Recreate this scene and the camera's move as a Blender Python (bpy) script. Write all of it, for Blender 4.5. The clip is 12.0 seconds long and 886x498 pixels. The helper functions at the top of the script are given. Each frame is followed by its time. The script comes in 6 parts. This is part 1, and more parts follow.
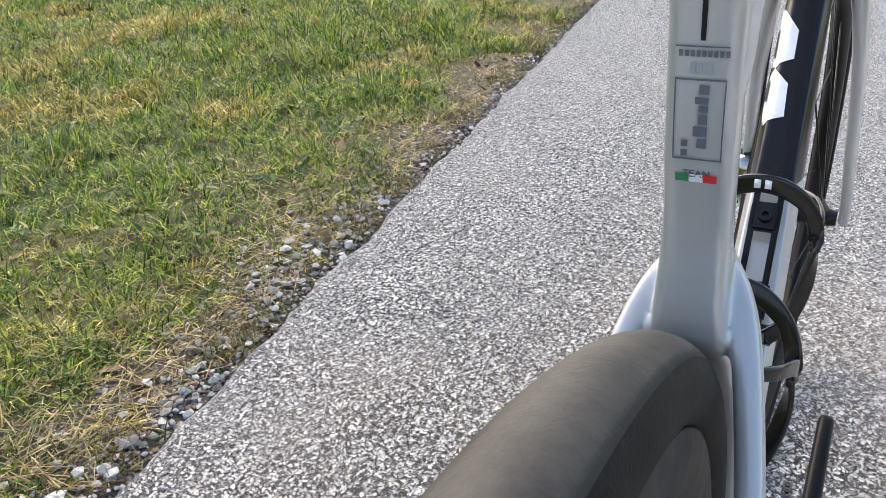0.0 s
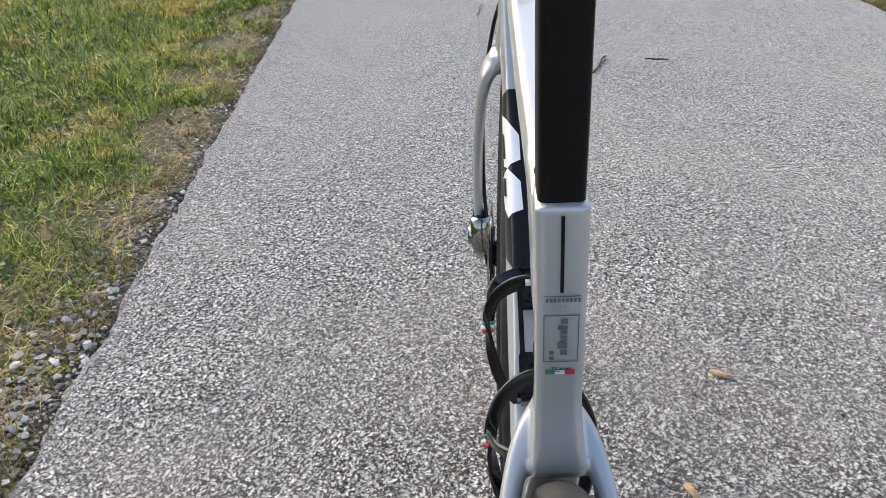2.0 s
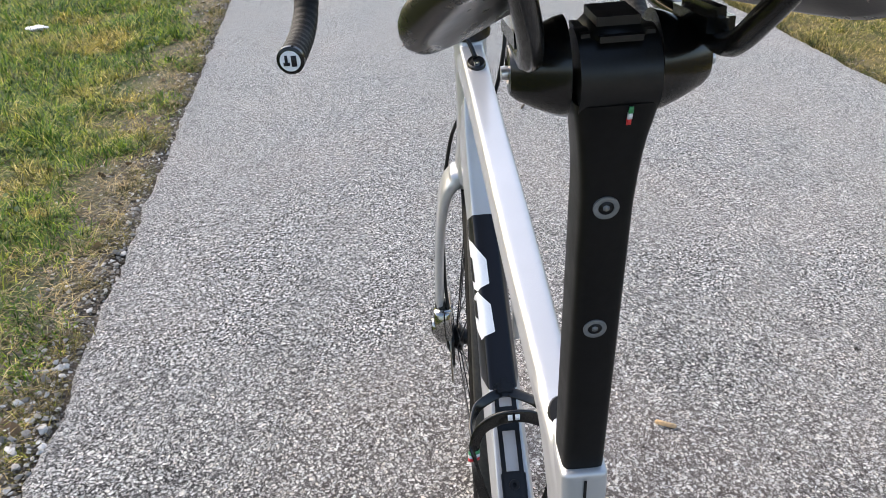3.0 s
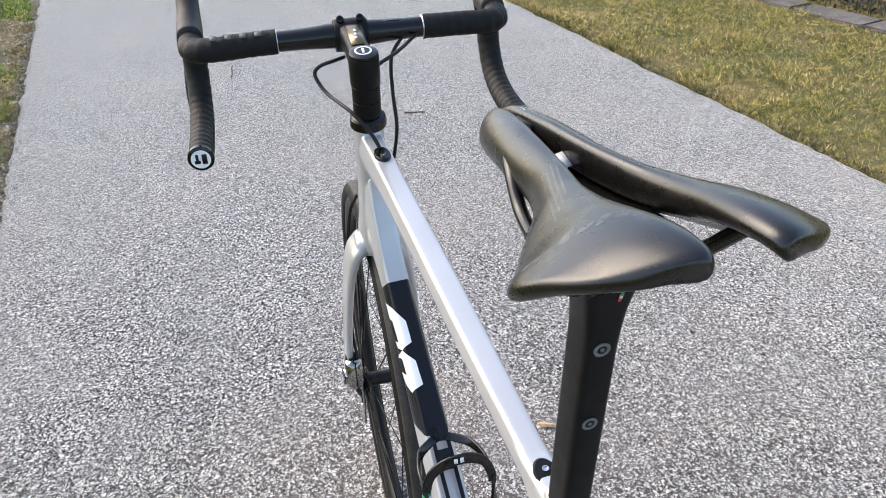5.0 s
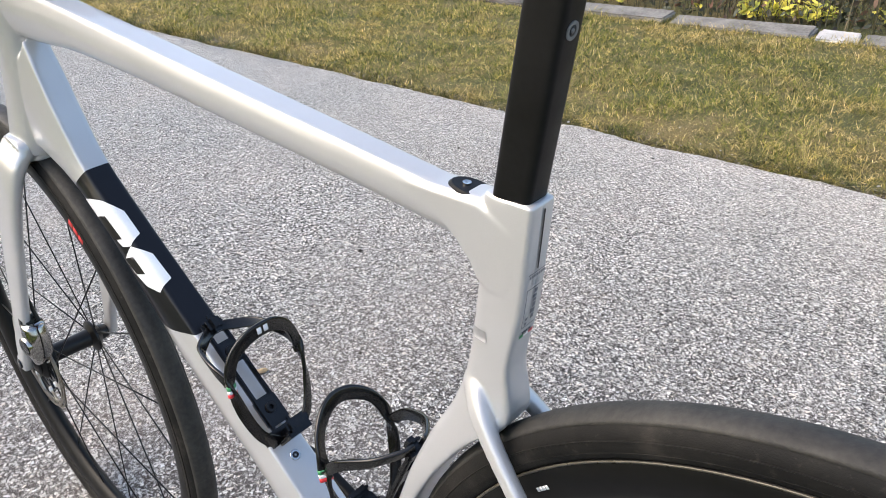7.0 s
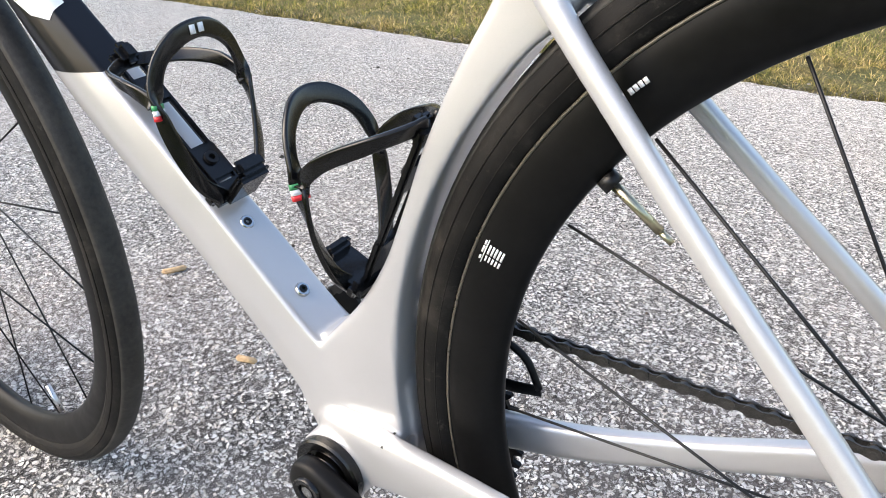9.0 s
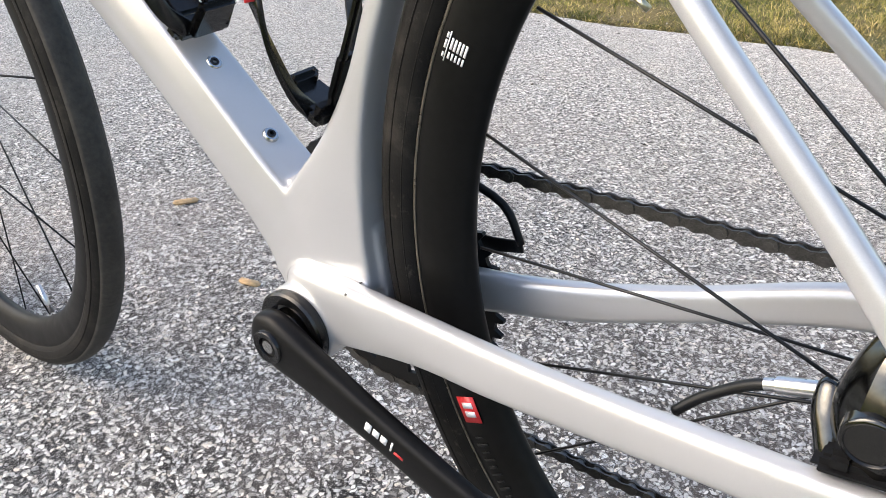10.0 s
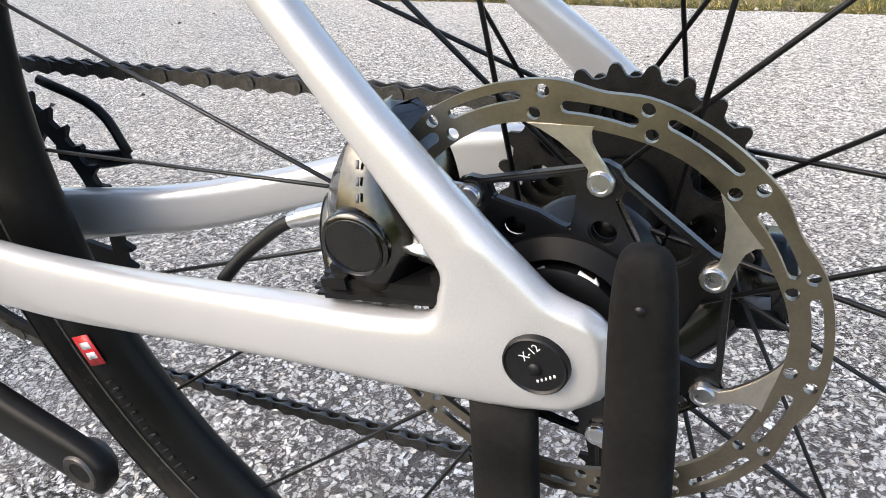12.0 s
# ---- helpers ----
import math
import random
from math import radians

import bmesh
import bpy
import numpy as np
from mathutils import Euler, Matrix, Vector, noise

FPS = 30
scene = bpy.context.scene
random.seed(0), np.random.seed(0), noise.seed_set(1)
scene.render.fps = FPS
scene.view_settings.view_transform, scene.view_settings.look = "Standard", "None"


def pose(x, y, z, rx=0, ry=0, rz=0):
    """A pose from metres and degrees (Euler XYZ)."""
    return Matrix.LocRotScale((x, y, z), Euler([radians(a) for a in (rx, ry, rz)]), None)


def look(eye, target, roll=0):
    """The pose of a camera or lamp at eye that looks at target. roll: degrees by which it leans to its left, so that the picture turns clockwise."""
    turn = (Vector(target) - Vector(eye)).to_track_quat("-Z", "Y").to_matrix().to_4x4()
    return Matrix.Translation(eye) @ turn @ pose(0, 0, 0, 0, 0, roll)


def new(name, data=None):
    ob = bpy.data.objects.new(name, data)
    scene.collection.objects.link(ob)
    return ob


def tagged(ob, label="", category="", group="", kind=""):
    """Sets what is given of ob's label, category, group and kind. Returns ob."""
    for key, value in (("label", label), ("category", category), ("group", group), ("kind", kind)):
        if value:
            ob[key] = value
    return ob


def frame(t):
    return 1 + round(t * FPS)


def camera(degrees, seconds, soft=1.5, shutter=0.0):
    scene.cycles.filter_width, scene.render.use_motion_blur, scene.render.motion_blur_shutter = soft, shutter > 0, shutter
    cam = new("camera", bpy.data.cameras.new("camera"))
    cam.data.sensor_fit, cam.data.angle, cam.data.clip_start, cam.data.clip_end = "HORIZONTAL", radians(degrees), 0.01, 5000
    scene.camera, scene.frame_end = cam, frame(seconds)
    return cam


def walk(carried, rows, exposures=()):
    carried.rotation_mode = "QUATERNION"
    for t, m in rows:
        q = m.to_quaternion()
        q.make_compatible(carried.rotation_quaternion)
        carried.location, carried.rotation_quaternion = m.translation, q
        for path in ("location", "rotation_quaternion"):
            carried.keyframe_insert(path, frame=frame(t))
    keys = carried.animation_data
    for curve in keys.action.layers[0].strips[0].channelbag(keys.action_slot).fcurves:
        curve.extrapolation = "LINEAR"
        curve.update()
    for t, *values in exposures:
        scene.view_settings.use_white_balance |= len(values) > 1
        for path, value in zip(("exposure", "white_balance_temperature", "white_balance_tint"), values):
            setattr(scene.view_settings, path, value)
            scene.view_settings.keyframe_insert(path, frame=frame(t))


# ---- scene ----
cam = camera(56.8, 12.0, soft=0.8)
PATH = [
    (0, (-0.025, -0.041, 0.786), (1.538, 0.787, -0.146), -4.2),
    (0.5, (-0.004, -0.02, 0.798), (1.654, 0.592, -0.138), -4.1),
    (1, (0.0, -0.004, 0.815), (1.723, 0.371, -0.13), -4.0),
    (1.5, (-0.025, 0.007, 0.858), (1.72, 0.239, -0.091), -4.0),
    (2, (-0.072, 0.026, 0.908), (1.681, 0.163, -0.045), -4.1),
    (2.5, (-0.073, 0.049, 0.979), (1.683, 0.09, 0.024), -4.2),
    (3, (-0.063, 0.067, 1.049), (1.692, 0.024, 0.09), -4.1),
    (3.5, (-0.051, 0.072, 1.098), (1.698, -0.046, 0.135), -4.0),
    (3.7, (-0.051, 0.07, 1.109), (1.696, -0.07, 0.145), -4.0),
    (5.3, (-0.12, 0.204, 1.183), (1.531, -0.351, 0.201), -4.0),
    (5.5, (-0.12, 0.231, 1.176), (1.504, -0.402, 0.195), -3.8),
    (6, (-0.083, 0.298, 1.147), (1.434, -0.551, 0.159), -3.6),
    (6.5, (-0.039, 0.313, 1.067), (1.312, -0.774, 0.071), -3.1),
    (7, (0.006, 0.325, 0.96), (1.165, -0.967, -0.034), -2.5),
    (7.2, (0.02, 0.325, 0.918), (1.098, -1.026, -0.087), -2.1),
    (8.8, (0.087, 0.343, 0.713), (1.047, -1.094, -0.294), -2.0),
    (9, (0.09, 0.345, 0.694), (1.064, -1.081, -0.313), -1.9),
    (9.5, (0.082, 0.347, 0.638), (1.107, -1.045, -0.368), -1.8),
    (10, (0.049, 0.333, 0.583), (1.109, -1.035, -0.42), -2.3),
    (10.5, (0.009, 0.307, 0.54), (1.097, -1.049, -0.449), -3.8),
    (11, (-0.032, 0.283, 0.505), (1.003, -1.111, -0.488), -5.3),
    (11.5, (-0.047, 0.264, 0.495), (0.833, -1.223, -0.513), -4.9),
    (12, (-0.053, 0.252, 0.493), (0.709, -1.299, -0.514), -4.5),
]
walk(cam, [(t, look(eye, target, roll)) for t, eye, target, roll in PATH],
     exposures=[(0, 1.55, 6950, 10), (1.5, 1.15, 6950, 10), (2.5, 1.35, 6900, 10), (3.5, 1.4, 6850, 10), (5.5, 1.55, 6750, 10), (7, 1.5, 6850, 10), (9, 1.68, 6850, 10), (10.5, 1.43, 6900, 10), (11, 1.42, 6900, 10), (12, 1.65, 6950, 10)])

# ---- light ----
SUN_ELEV, SUN_ROT = radians(42), radians(45)
world = bpy.data.worlds.new("sky")
scene.world = world
world.use_nodes = True
wn = world.node_tree.nodes
sky = wn.new("ShaderNodeTexSky")
sky.sky_type, sky.sun_disc = "NISHITA", False
sky.sun_elevation, sky.sun_rotation = SUN_ELEV, SUN_ROT
sky.air_density, sky.dust_density = 1.0, 2.5
wn["Background"].inputs["Strength"].default_value = 0.15
world.node_tree.links.new(sky.outputs["Color"], wn["Background"].inputs["Color"])
sun = new("sun", bpy.data.lights.new("sun", "SUN"))
sun.data.energy, sun.data.angle, sun.data.color = 0.7, radians(50), (1.0, 0.90, 0.76)
sun_dir = Vector((math.sin(SUN_ROT) * math.cos(SUN_ELEV), math.cos(SUN_ROT) * math.cos(SUN_ELEV), math.sin(SUN_ELEV)))
sun.matrix_world = look((0, 0, 0), tuple(-sun_dir))


# ---- materials ----
class Mat:
    """A node material with a principled surface."""

    def __init__(self, name, rough=0.5, metal=0.0, coat=0.0):
        self.m = bpy.data.materials.new(name)
        self.m.use_nodes = True
        self.t = self.m.node_tree
        self.b = self.t.nodes["Principled BSDF"]
        self.b.inputs["Roughness"].default_value = rough
        self.b.inputs["Metallic"].default_value = metal
        self.b.inputs["Coat Weight"].default_value = coat
        self.b.inputs["Coat Roughness"].default_value = 0.06
        self.co = self.add("ShaderNodeTexCoord").outputs["Object"]

    def add(self, kind, **values):
        n = self.t.nodes.new(kind)
        for k, v in values.items():
            n.inputs[k.replace("_", " ")].default_value = v
        return n

    def link(self, a, b):
        self.t.links.new(a, b)

    def noise(self, scale, detail=4.0, rough=0.55, co=None):
        n = self.add("ShaderNodeTexNoise", Scale=scale, Detail=detail, Roughness=rough)
        self.link(co or self.co, n.inputs["Vector"])
        return n.outputs["Fac"]

    def ramp(self, fac, stops):
        n = self.t.nodes.new("ShaderNodeValToRGB")
        while len(n.color_ramp.elements) < len(stops):
            n.color_ramp.elements.new(0.5)
        for e, (p, c) in zip(n.color_ramp.elements, stops):
            e.position, e.color = p, (*c, 1) if len(c) == 3 else c
        self.link(fac, n.inputs["Fac"])
        return n.outputs["Color"]

    def mix(self, fac, a, b, mode="MIX"):
        n = self.t.nodes.new("ShaderNodeMix")
        n.data_type, n.blend_type = "RGBA", mode
        for sock, v in ((n.inputs[0], fac), (n.inputs[6], a), (n.inputs[7], b)):
            if hasattr(v, "links"):
                self.link(v, sock)
            else:
                sock.default_value = v if isinstance(v, (int, float)) else (*v, 1)
        return n.outputs[2]

    def math(self, op, a, b=0.0, c=0.0):
        n = self.t.nodes.new("ShaderNodeMath")
        n.operation = op
        for sock, v in zip(n.inputs, (a, b, c)):
            if hasattr(v, "links"):
                self.link(v, sock)
            else:
                sock.default_value = v
        return n.outputs[0]

    def colour(self, sock):
        self.link(sock, self.b.inputs["Base Color"])
        return self

    def rough(self, sock):
        self.link(sock, self.b.inputs["Roughness"])
        return self

    def bump(self, height, strength=0.3, distance=0.001):
        n = self.add("ShaderNodeBump", Strength=strength, Distance=distance)
        self.link(height, n.inputs["Height"])
        self.link(n.outputs["Normal"], self.b.inputs["Normal"])
        return self


def plain(name, c, rough=0.5, metal=0.0, coat=0.0, vary=0.12, scale=60, bump=0.0, bscale=400, spec=0.5):
    """Colour c with two scales of soft variation, gloss wear and a fine grain."""
    m = Mat(name, rough, metal, coat)
    m.b.inputs["Specular IOR Level"].default_value = spec
    lo, hi = [x * (1 - vary) for x in c], [min(1, x * (1 + vary)) for x in c]
    f = m.math("ADD", m.math("MULTIPLY", m.noise(scale), 0.6), m.math("MULTIPLY", m.noise(scale * 9, 2), 0.4))
    m.colour(m.ramp(f, [(0.35, lo), (0.65, hi)]))
    r = m.math("MULTIPLY_ADD", m.noise(scale * 2.3), 0.22, rough - 0.11)
    m.rough(r)
    if bump:
        m.bump(m.noise(bscale, 3), bump, 0.0006)
    return m.m


def asphalt_material():
    """Worn surface dressing: pale and dark chippings with black bitumen in the gaps between them."""
    m = Mat("worn_asphalt", 0.78)
    warp = m.add("ShaderNodeTexNoise", Scale=70.0, Detail=3.0)
    m.link(m.co, warp.inputs["Vector"])
    co = m.mix(0.020, m.co, warp.outputs["Color"], "ADD")
    v1 = m.add("ShaderNodeTexVoronoi", Scale=175.0, Randomness=1.0)
    v2 = m.add("ShaderNodeTexVoronoi", Scale=390.0, Randomness=1.0)
    e1 = m.add("ShaderNodeTexVoronoi", Scale=175.0, Randomness=1.0)
    e1.feature = "DISTANCE_TO_EDGE"
    for v in (v1, v2, e1):
        m.link(co, v.inputs["Vector"])
    s1 = m.t.nodes.new("ShaderNodeSeparateColor")
    m.link(v1.outputs["Color"], s1.inputs[0])
    s2 = m.t.nodes.new("ShaderNodeSeparateColor")
    m.link(v2.outputs["Color"], s2.inputs[0])
    stones = m.ramp(s1.outputs[0], [(0.0, (0.045, 0.044, 0.043)), (0.12, (0.17, 0.167, 0.162)), (0.30, (0.42, 0.412, 0.395)), (0.66, (0.60, 0.59, 0.57)), (1.0, (0.88, 0.87, 0.845))])
    tint = m.ramp(s1.outputs[2], [(0.0, (1.0, 0.92, 0.81)), (0.35, (1.0, 0.985, 0.94)), (0.75, (1.0, 1.0, 0.97)), (1.0, (0.93, 0.97, 1.0))])
    stones = m.mix(1.0, stones, tint, "MULTIPLY")
    grit = m.ramp(s2.outputs[1], [(0.0, (0.025, 0.024, 0.023)), (0.3, (0.14, 0.137, 0.132)), (0.62, (0.40, 0.39, 0.375)), (1.0, (0.72, 0.705, 0.68))])
    use = m.math("GREATER_THAN", s1.outputs[1], 0.36)
    c = m.mix(use, grit, stones)
    wear = m.math("MULTIPLY_ADD", m.noise(240.0, 2), 0.5, -0.25)
    gap = m.ramp(m.math("ADD", v1.outputs["Distance"], wear), [(0.43, (0, 0, 0)), (0.62, (1, 1, 1))])
    c = m.mix(gap, c, (0.014, 0.0137, 0.014))
    # pits where chippings have come out, in loose clusters
    pits = m.ramp(m.noise(85.0, 5, 0.75), [(0.545, (0, 0, 0)), (0.62, (0.93, 0.93, 0.93))])
    c = m.mix(pits, c, (0.03, 0.029, 0.028))
    c = m.mix(m.ramp(m.noise(24.0, 5, 0.65), [(0.50, (0, 0, 0)), (0.70, (0.42, 0.42, 0.42))]), c, (0.09, 0.088, 0.087))
    c = m.mix(m.ramp(m.noise(1.3, 5), [(0.46, (0, 0, 0)), (0.75, (0.26, 0.26, 0.26))]), c, (0.40, 0.32, 0.27))
    c = m.mix(m.ramp(m.noise(5.0, 5, 0.6), [(0.42, (0, 0, 0)), (0.8, (0.28, 0.28, 0.28))]), c, (0.25, 0.242, 0.232))
    m.colour(c)
    h = m.math("ADD", m.math("MULTIPLY", s1.outputs[2], 0.35), m.math("MULTIPLY", m.math("MINIMUM", e1.outputs["Distance"], 0.22), 4.0))
    h = m.math("ADD", h, m.math("MULTIPLY", m.math("SUBTRACT", s2.outputs[0], v2.outputs["Distance"]), 0.25))
    m.bump(h, 0.6, 0.0022)
    m.b.inputs["Specular IOR Level"].default_value = 0.18
    m.b.inputs["Sheen Weight"].default_value = 0.8
    m.b.inputs["Sheen Roughness"].default_value = 0.22
    m.b.inputs["Sheen Tint"].default_value = (1.0, 0.96, 0.90, 1)
    return m.m


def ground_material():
    """Stony brown soil by the asphalt that turns into mossy thatch of dead and living grass, darkened to paint in the
    shade between blades.
    """
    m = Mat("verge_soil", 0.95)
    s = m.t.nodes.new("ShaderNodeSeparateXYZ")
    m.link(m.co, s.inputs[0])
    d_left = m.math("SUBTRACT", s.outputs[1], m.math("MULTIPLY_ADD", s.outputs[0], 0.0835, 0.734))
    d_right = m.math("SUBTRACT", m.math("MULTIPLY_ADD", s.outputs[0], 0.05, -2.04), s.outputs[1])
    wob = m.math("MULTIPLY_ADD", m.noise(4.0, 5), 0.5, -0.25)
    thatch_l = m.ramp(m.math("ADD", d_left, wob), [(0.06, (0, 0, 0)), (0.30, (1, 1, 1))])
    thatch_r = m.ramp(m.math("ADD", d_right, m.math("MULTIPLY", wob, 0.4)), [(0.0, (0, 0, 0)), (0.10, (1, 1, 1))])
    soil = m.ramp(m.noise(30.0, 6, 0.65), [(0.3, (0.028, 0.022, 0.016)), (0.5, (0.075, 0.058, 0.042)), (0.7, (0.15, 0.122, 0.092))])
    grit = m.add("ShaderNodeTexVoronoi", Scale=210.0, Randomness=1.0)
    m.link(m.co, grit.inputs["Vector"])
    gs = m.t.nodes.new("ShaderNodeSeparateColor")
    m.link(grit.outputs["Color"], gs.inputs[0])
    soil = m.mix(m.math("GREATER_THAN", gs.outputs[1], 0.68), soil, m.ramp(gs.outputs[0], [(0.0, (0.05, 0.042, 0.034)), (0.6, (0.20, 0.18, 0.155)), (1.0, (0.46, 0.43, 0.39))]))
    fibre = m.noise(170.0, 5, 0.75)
    # the darkest thatch stops are painted shade, as seen down between blades
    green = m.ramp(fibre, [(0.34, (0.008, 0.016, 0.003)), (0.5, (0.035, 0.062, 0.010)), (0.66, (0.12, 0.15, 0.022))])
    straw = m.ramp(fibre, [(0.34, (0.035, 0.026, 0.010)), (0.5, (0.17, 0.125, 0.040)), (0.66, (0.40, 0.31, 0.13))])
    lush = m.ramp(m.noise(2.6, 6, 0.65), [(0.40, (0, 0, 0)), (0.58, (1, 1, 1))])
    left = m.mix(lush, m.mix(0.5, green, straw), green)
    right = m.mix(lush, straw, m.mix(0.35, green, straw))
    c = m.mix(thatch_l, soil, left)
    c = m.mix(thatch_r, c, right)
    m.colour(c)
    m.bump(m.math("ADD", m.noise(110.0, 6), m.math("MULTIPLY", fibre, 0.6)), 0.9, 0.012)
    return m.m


def blade_material(name, stops, patch, dry=0.49):
    """Grass: each blade its own shade, with drier patches over the ground and painted shade between tufts."""
    m = Mat(name, 0.55)
    g = m.t.nodes.new("ShaderNodeNewGeometry")
    c = m.ramp(g.outputs["Random Per Island"], stops)
    shade = g.outputs["Random Per Island"]
    c = m.mix(m.ramp(m.noise(1.9, 6, 0.65), [(dry, (0, 0, 0)), (dry + 0.11, (0.9, 0.9, 0.9))]), c, m.ramp(shade, patch))
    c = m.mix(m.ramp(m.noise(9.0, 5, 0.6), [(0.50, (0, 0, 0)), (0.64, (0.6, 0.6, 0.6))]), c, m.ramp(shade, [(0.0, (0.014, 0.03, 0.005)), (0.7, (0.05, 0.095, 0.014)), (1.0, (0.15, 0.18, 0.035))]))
    c = m.mix(m.ramp(m.noise(5.2, 4, 0.6), [(0.62, (0, 0, 0)), (0.71, (0.75, 0.75, 0.75))]), c, m.ramp(shade, [(0.0, (0.20, 0.13, 0.025)), (0.6, (0.50, 0.35, 0.07)), (1.0, (0.78, 0.62, 0.24))]))
    # dark pockets between tufts and bright tops, put into the blade colour
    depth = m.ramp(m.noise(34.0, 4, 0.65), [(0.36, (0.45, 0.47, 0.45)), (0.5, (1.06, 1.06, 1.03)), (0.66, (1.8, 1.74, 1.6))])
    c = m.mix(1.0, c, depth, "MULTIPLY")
    m.colour(c)
    m.b.inputs["Specular IOR Level"].default_value = 0.25
    m.b.inputs["Subsurface Weight"].default_value = 0.0
    tr = m.t.nodes.new("ShaderNodeBsdfTranslucent")
    m.link(c, tr.inputs["Color"])
    mx = m.t.nodes.new("ShaderNodeMixShader")
    mx.inputs[0].default_value = 0.3
    m.link(m.b.outputs[0], mx.inputs[1])
    m.link(tr.outputs[0], mx.inputs[2])
    m.link(mx.outputs[0], m.t.nodes["Material Output"].inputs[0])
    return m.m


def rubber_material():
    """Matt black tyre rubber with dusty scuffs and fine grit."""
    m = Mat("tyre_rubber", 0.62)
    m.b.inputs["Specular IOR Level"].default_value = 0.12
    c = m.ramp(m.noise(26.0, 5, 0.65), [(0.40, (0.0075, 0.0072, 0.007)), (0.56, (0.012, 0.0112, 0.0102)), (0.74, (0.034, 0.030, 0.026))])
    c = m.mix(m.ramp(m.noise(170.0, 4, 0.7), [(0.60, (0, 0, 0)), (0.72, (0.55, 0.55, 0.55))]), c, (0.050, 0.045, 0.039))
    m.colour(c)
    m.bump(m.noise(900.0, 3), 0.25, 0.001)
    return m.m


def island_material(name, stops, rough=0.8, bump=0.4):
    """Loose pieces: each island its own shade."""
    m = Mat(name, rough)
    g = m.t.nodes.new("ShaderNodeNewGeometry")
    c = m.ramp(g.outputs["Random Per Island"], stops)
    c = m.mix(m.ramp(m.noise(160.0, 4), [(0.4, (0, 0, 0)), (0.7, (0.35, 0.35, 0.35))]), c, (0.12, 0.10, 0.08))
    m.colour(c)
    m.bump(m.noise(300.0, 4), bump, 0.001)
    return m.m


def paint_material(name, black=False):
    """Pearl white lacquer on carbon; on the frame the down tube carries a black painted stretch."""
    m = Mat(name, 0.30, 0.38, 0.8)
    flake = m.noise(2600.0, 1)
    base = m.ramp(m.math("ADD", m.math("MULTIPLY", m.noise(9.0, 3), 0.5), m.math("MULTIPLY", flake, 0.5)),
                  [(0.35, (0.43, 0.43, 0.435)), (0.65, (0.50, 0.50, 0.505))])
    base = m.mix(m.ramp(m.noise(25.0, 6), [(0.55, (0, 0, 0)), (0.8, (0.10, 0.10, 0.10))]), base, (0.38, 0.355, 0.325))
    if black:
        s = m.t.nodes.new("ShaderNodeSeparateXYZ")
        m.link(m.co, s.inputs[0])
        along = m.math("ADD", m.math("MULTIPLY", s.outputs[0], 0.745), m.math("MULTIPLY", s.outputs[2], 0.667))
        across = m.math("SUBTRACT", m.math("MULTIPLY", s.outputs[2], 0.745), m.math("MULTIPLY", s.outputs[0], 0.667))
        lo = m.math("GREATER_THAN", m.math("ADD", along, m.math("MULTIPLY", across, DECAL_SLANT)), DECAL_LOW)
        hi = m.math("LESS_THAN", m.math("ADD", along, m.math("MULTIPLY", across, 0.05)), DECAL_HIGH)
        own = m.math("LESS_THAN", across, 0.05)
        mask = m.math("MULTIPLY", m.math("MULTIPLY", lo, hi), own)
        base = m.mix(mask, base, (0.006, 0.0065, 0.009))
        keep = m.math("SUBTRACT", 1.0, mask)
        m.link(m.math("MULTIPLY", keep, 0.38), m.b.inputs["Metallic"])
        m.link(m.math("MULTIPLY_ADD", keep, 0.55, 0.15), m.b.inputs["Coat Weight"])
        m.link(m.math("MULTIPLY_ADD", keep, 0.3, 0.2), m.b.inputs["Specular IOR Level"])
    m.colour(base)
    m.b.inputs["Sheen Weight"].default_value = 0.0
    m.bump(flake, 0.03, 0.0002)
    return m.m


DECAL_LOW, DECAL_HIGH, DECAL_SLANT = 0.781, 0.984, 0.9
ASPHALT = asphalt_material()
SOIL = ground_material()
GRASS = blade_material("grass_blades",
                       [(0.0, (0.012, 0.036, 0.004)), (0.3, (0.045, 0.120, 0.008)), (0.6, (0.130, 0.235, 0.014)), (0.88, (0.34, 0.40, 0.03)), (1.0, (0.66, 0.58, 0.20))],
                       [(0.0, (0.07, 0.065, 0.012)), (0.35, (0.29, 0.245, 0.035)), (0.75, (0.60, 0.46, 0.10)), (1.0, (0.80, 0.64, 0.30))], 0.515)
GRASS_DRY = blade_material("dry_grass_blades",
                           [(0.0, (0.045, 0.065, 0.010)), (0.4, (0.19, 0.20, 0.03)), (0.75, (0.43, 0.34, 0.11)), (1.0, (0.68, 0.54, 0.28))],
                           [(0.0, (0.09, 0.085, 0.016)), (0.4, (0.34, 0.26, 0.08)), (0.75, (0.57, 0.42, 0.17)), (1.0, (0.76, 0.60, 0.33))])
STRAW = blade_material("dead_straw", [(0.0, (0.128, 0.088, 0.04)), (0.4, (0.288, 0.216, 0.096)), (1.0, (0.496, 0.4, 0.224))], [(0.0, (0.176, 0.128, 0.056)), (0.5, (0.336, 0.256, 0.112)), (1.0, (0.528, 0.432, 0.256))])
WEED = island_material("broad_weed_leaves", [(0.0, (0.03, 0.075, 0.012)), (0.6, (0.075, 0.15, 0.02)), (1.0, (0.18, 0.23, 0.05))], 0.6, 0.1)
PEBBLE = island_material("verge_gravel", [(0.0, (0.060, 0.046, 0.032)), (0.35, (0.135, 0.108, 0.076)), (0.62, (0.23, 0.205, 0.172)), (0.86, (0.43, 0.405, 0.365)), (1.0, (0.70, 0.68, 0.64))])
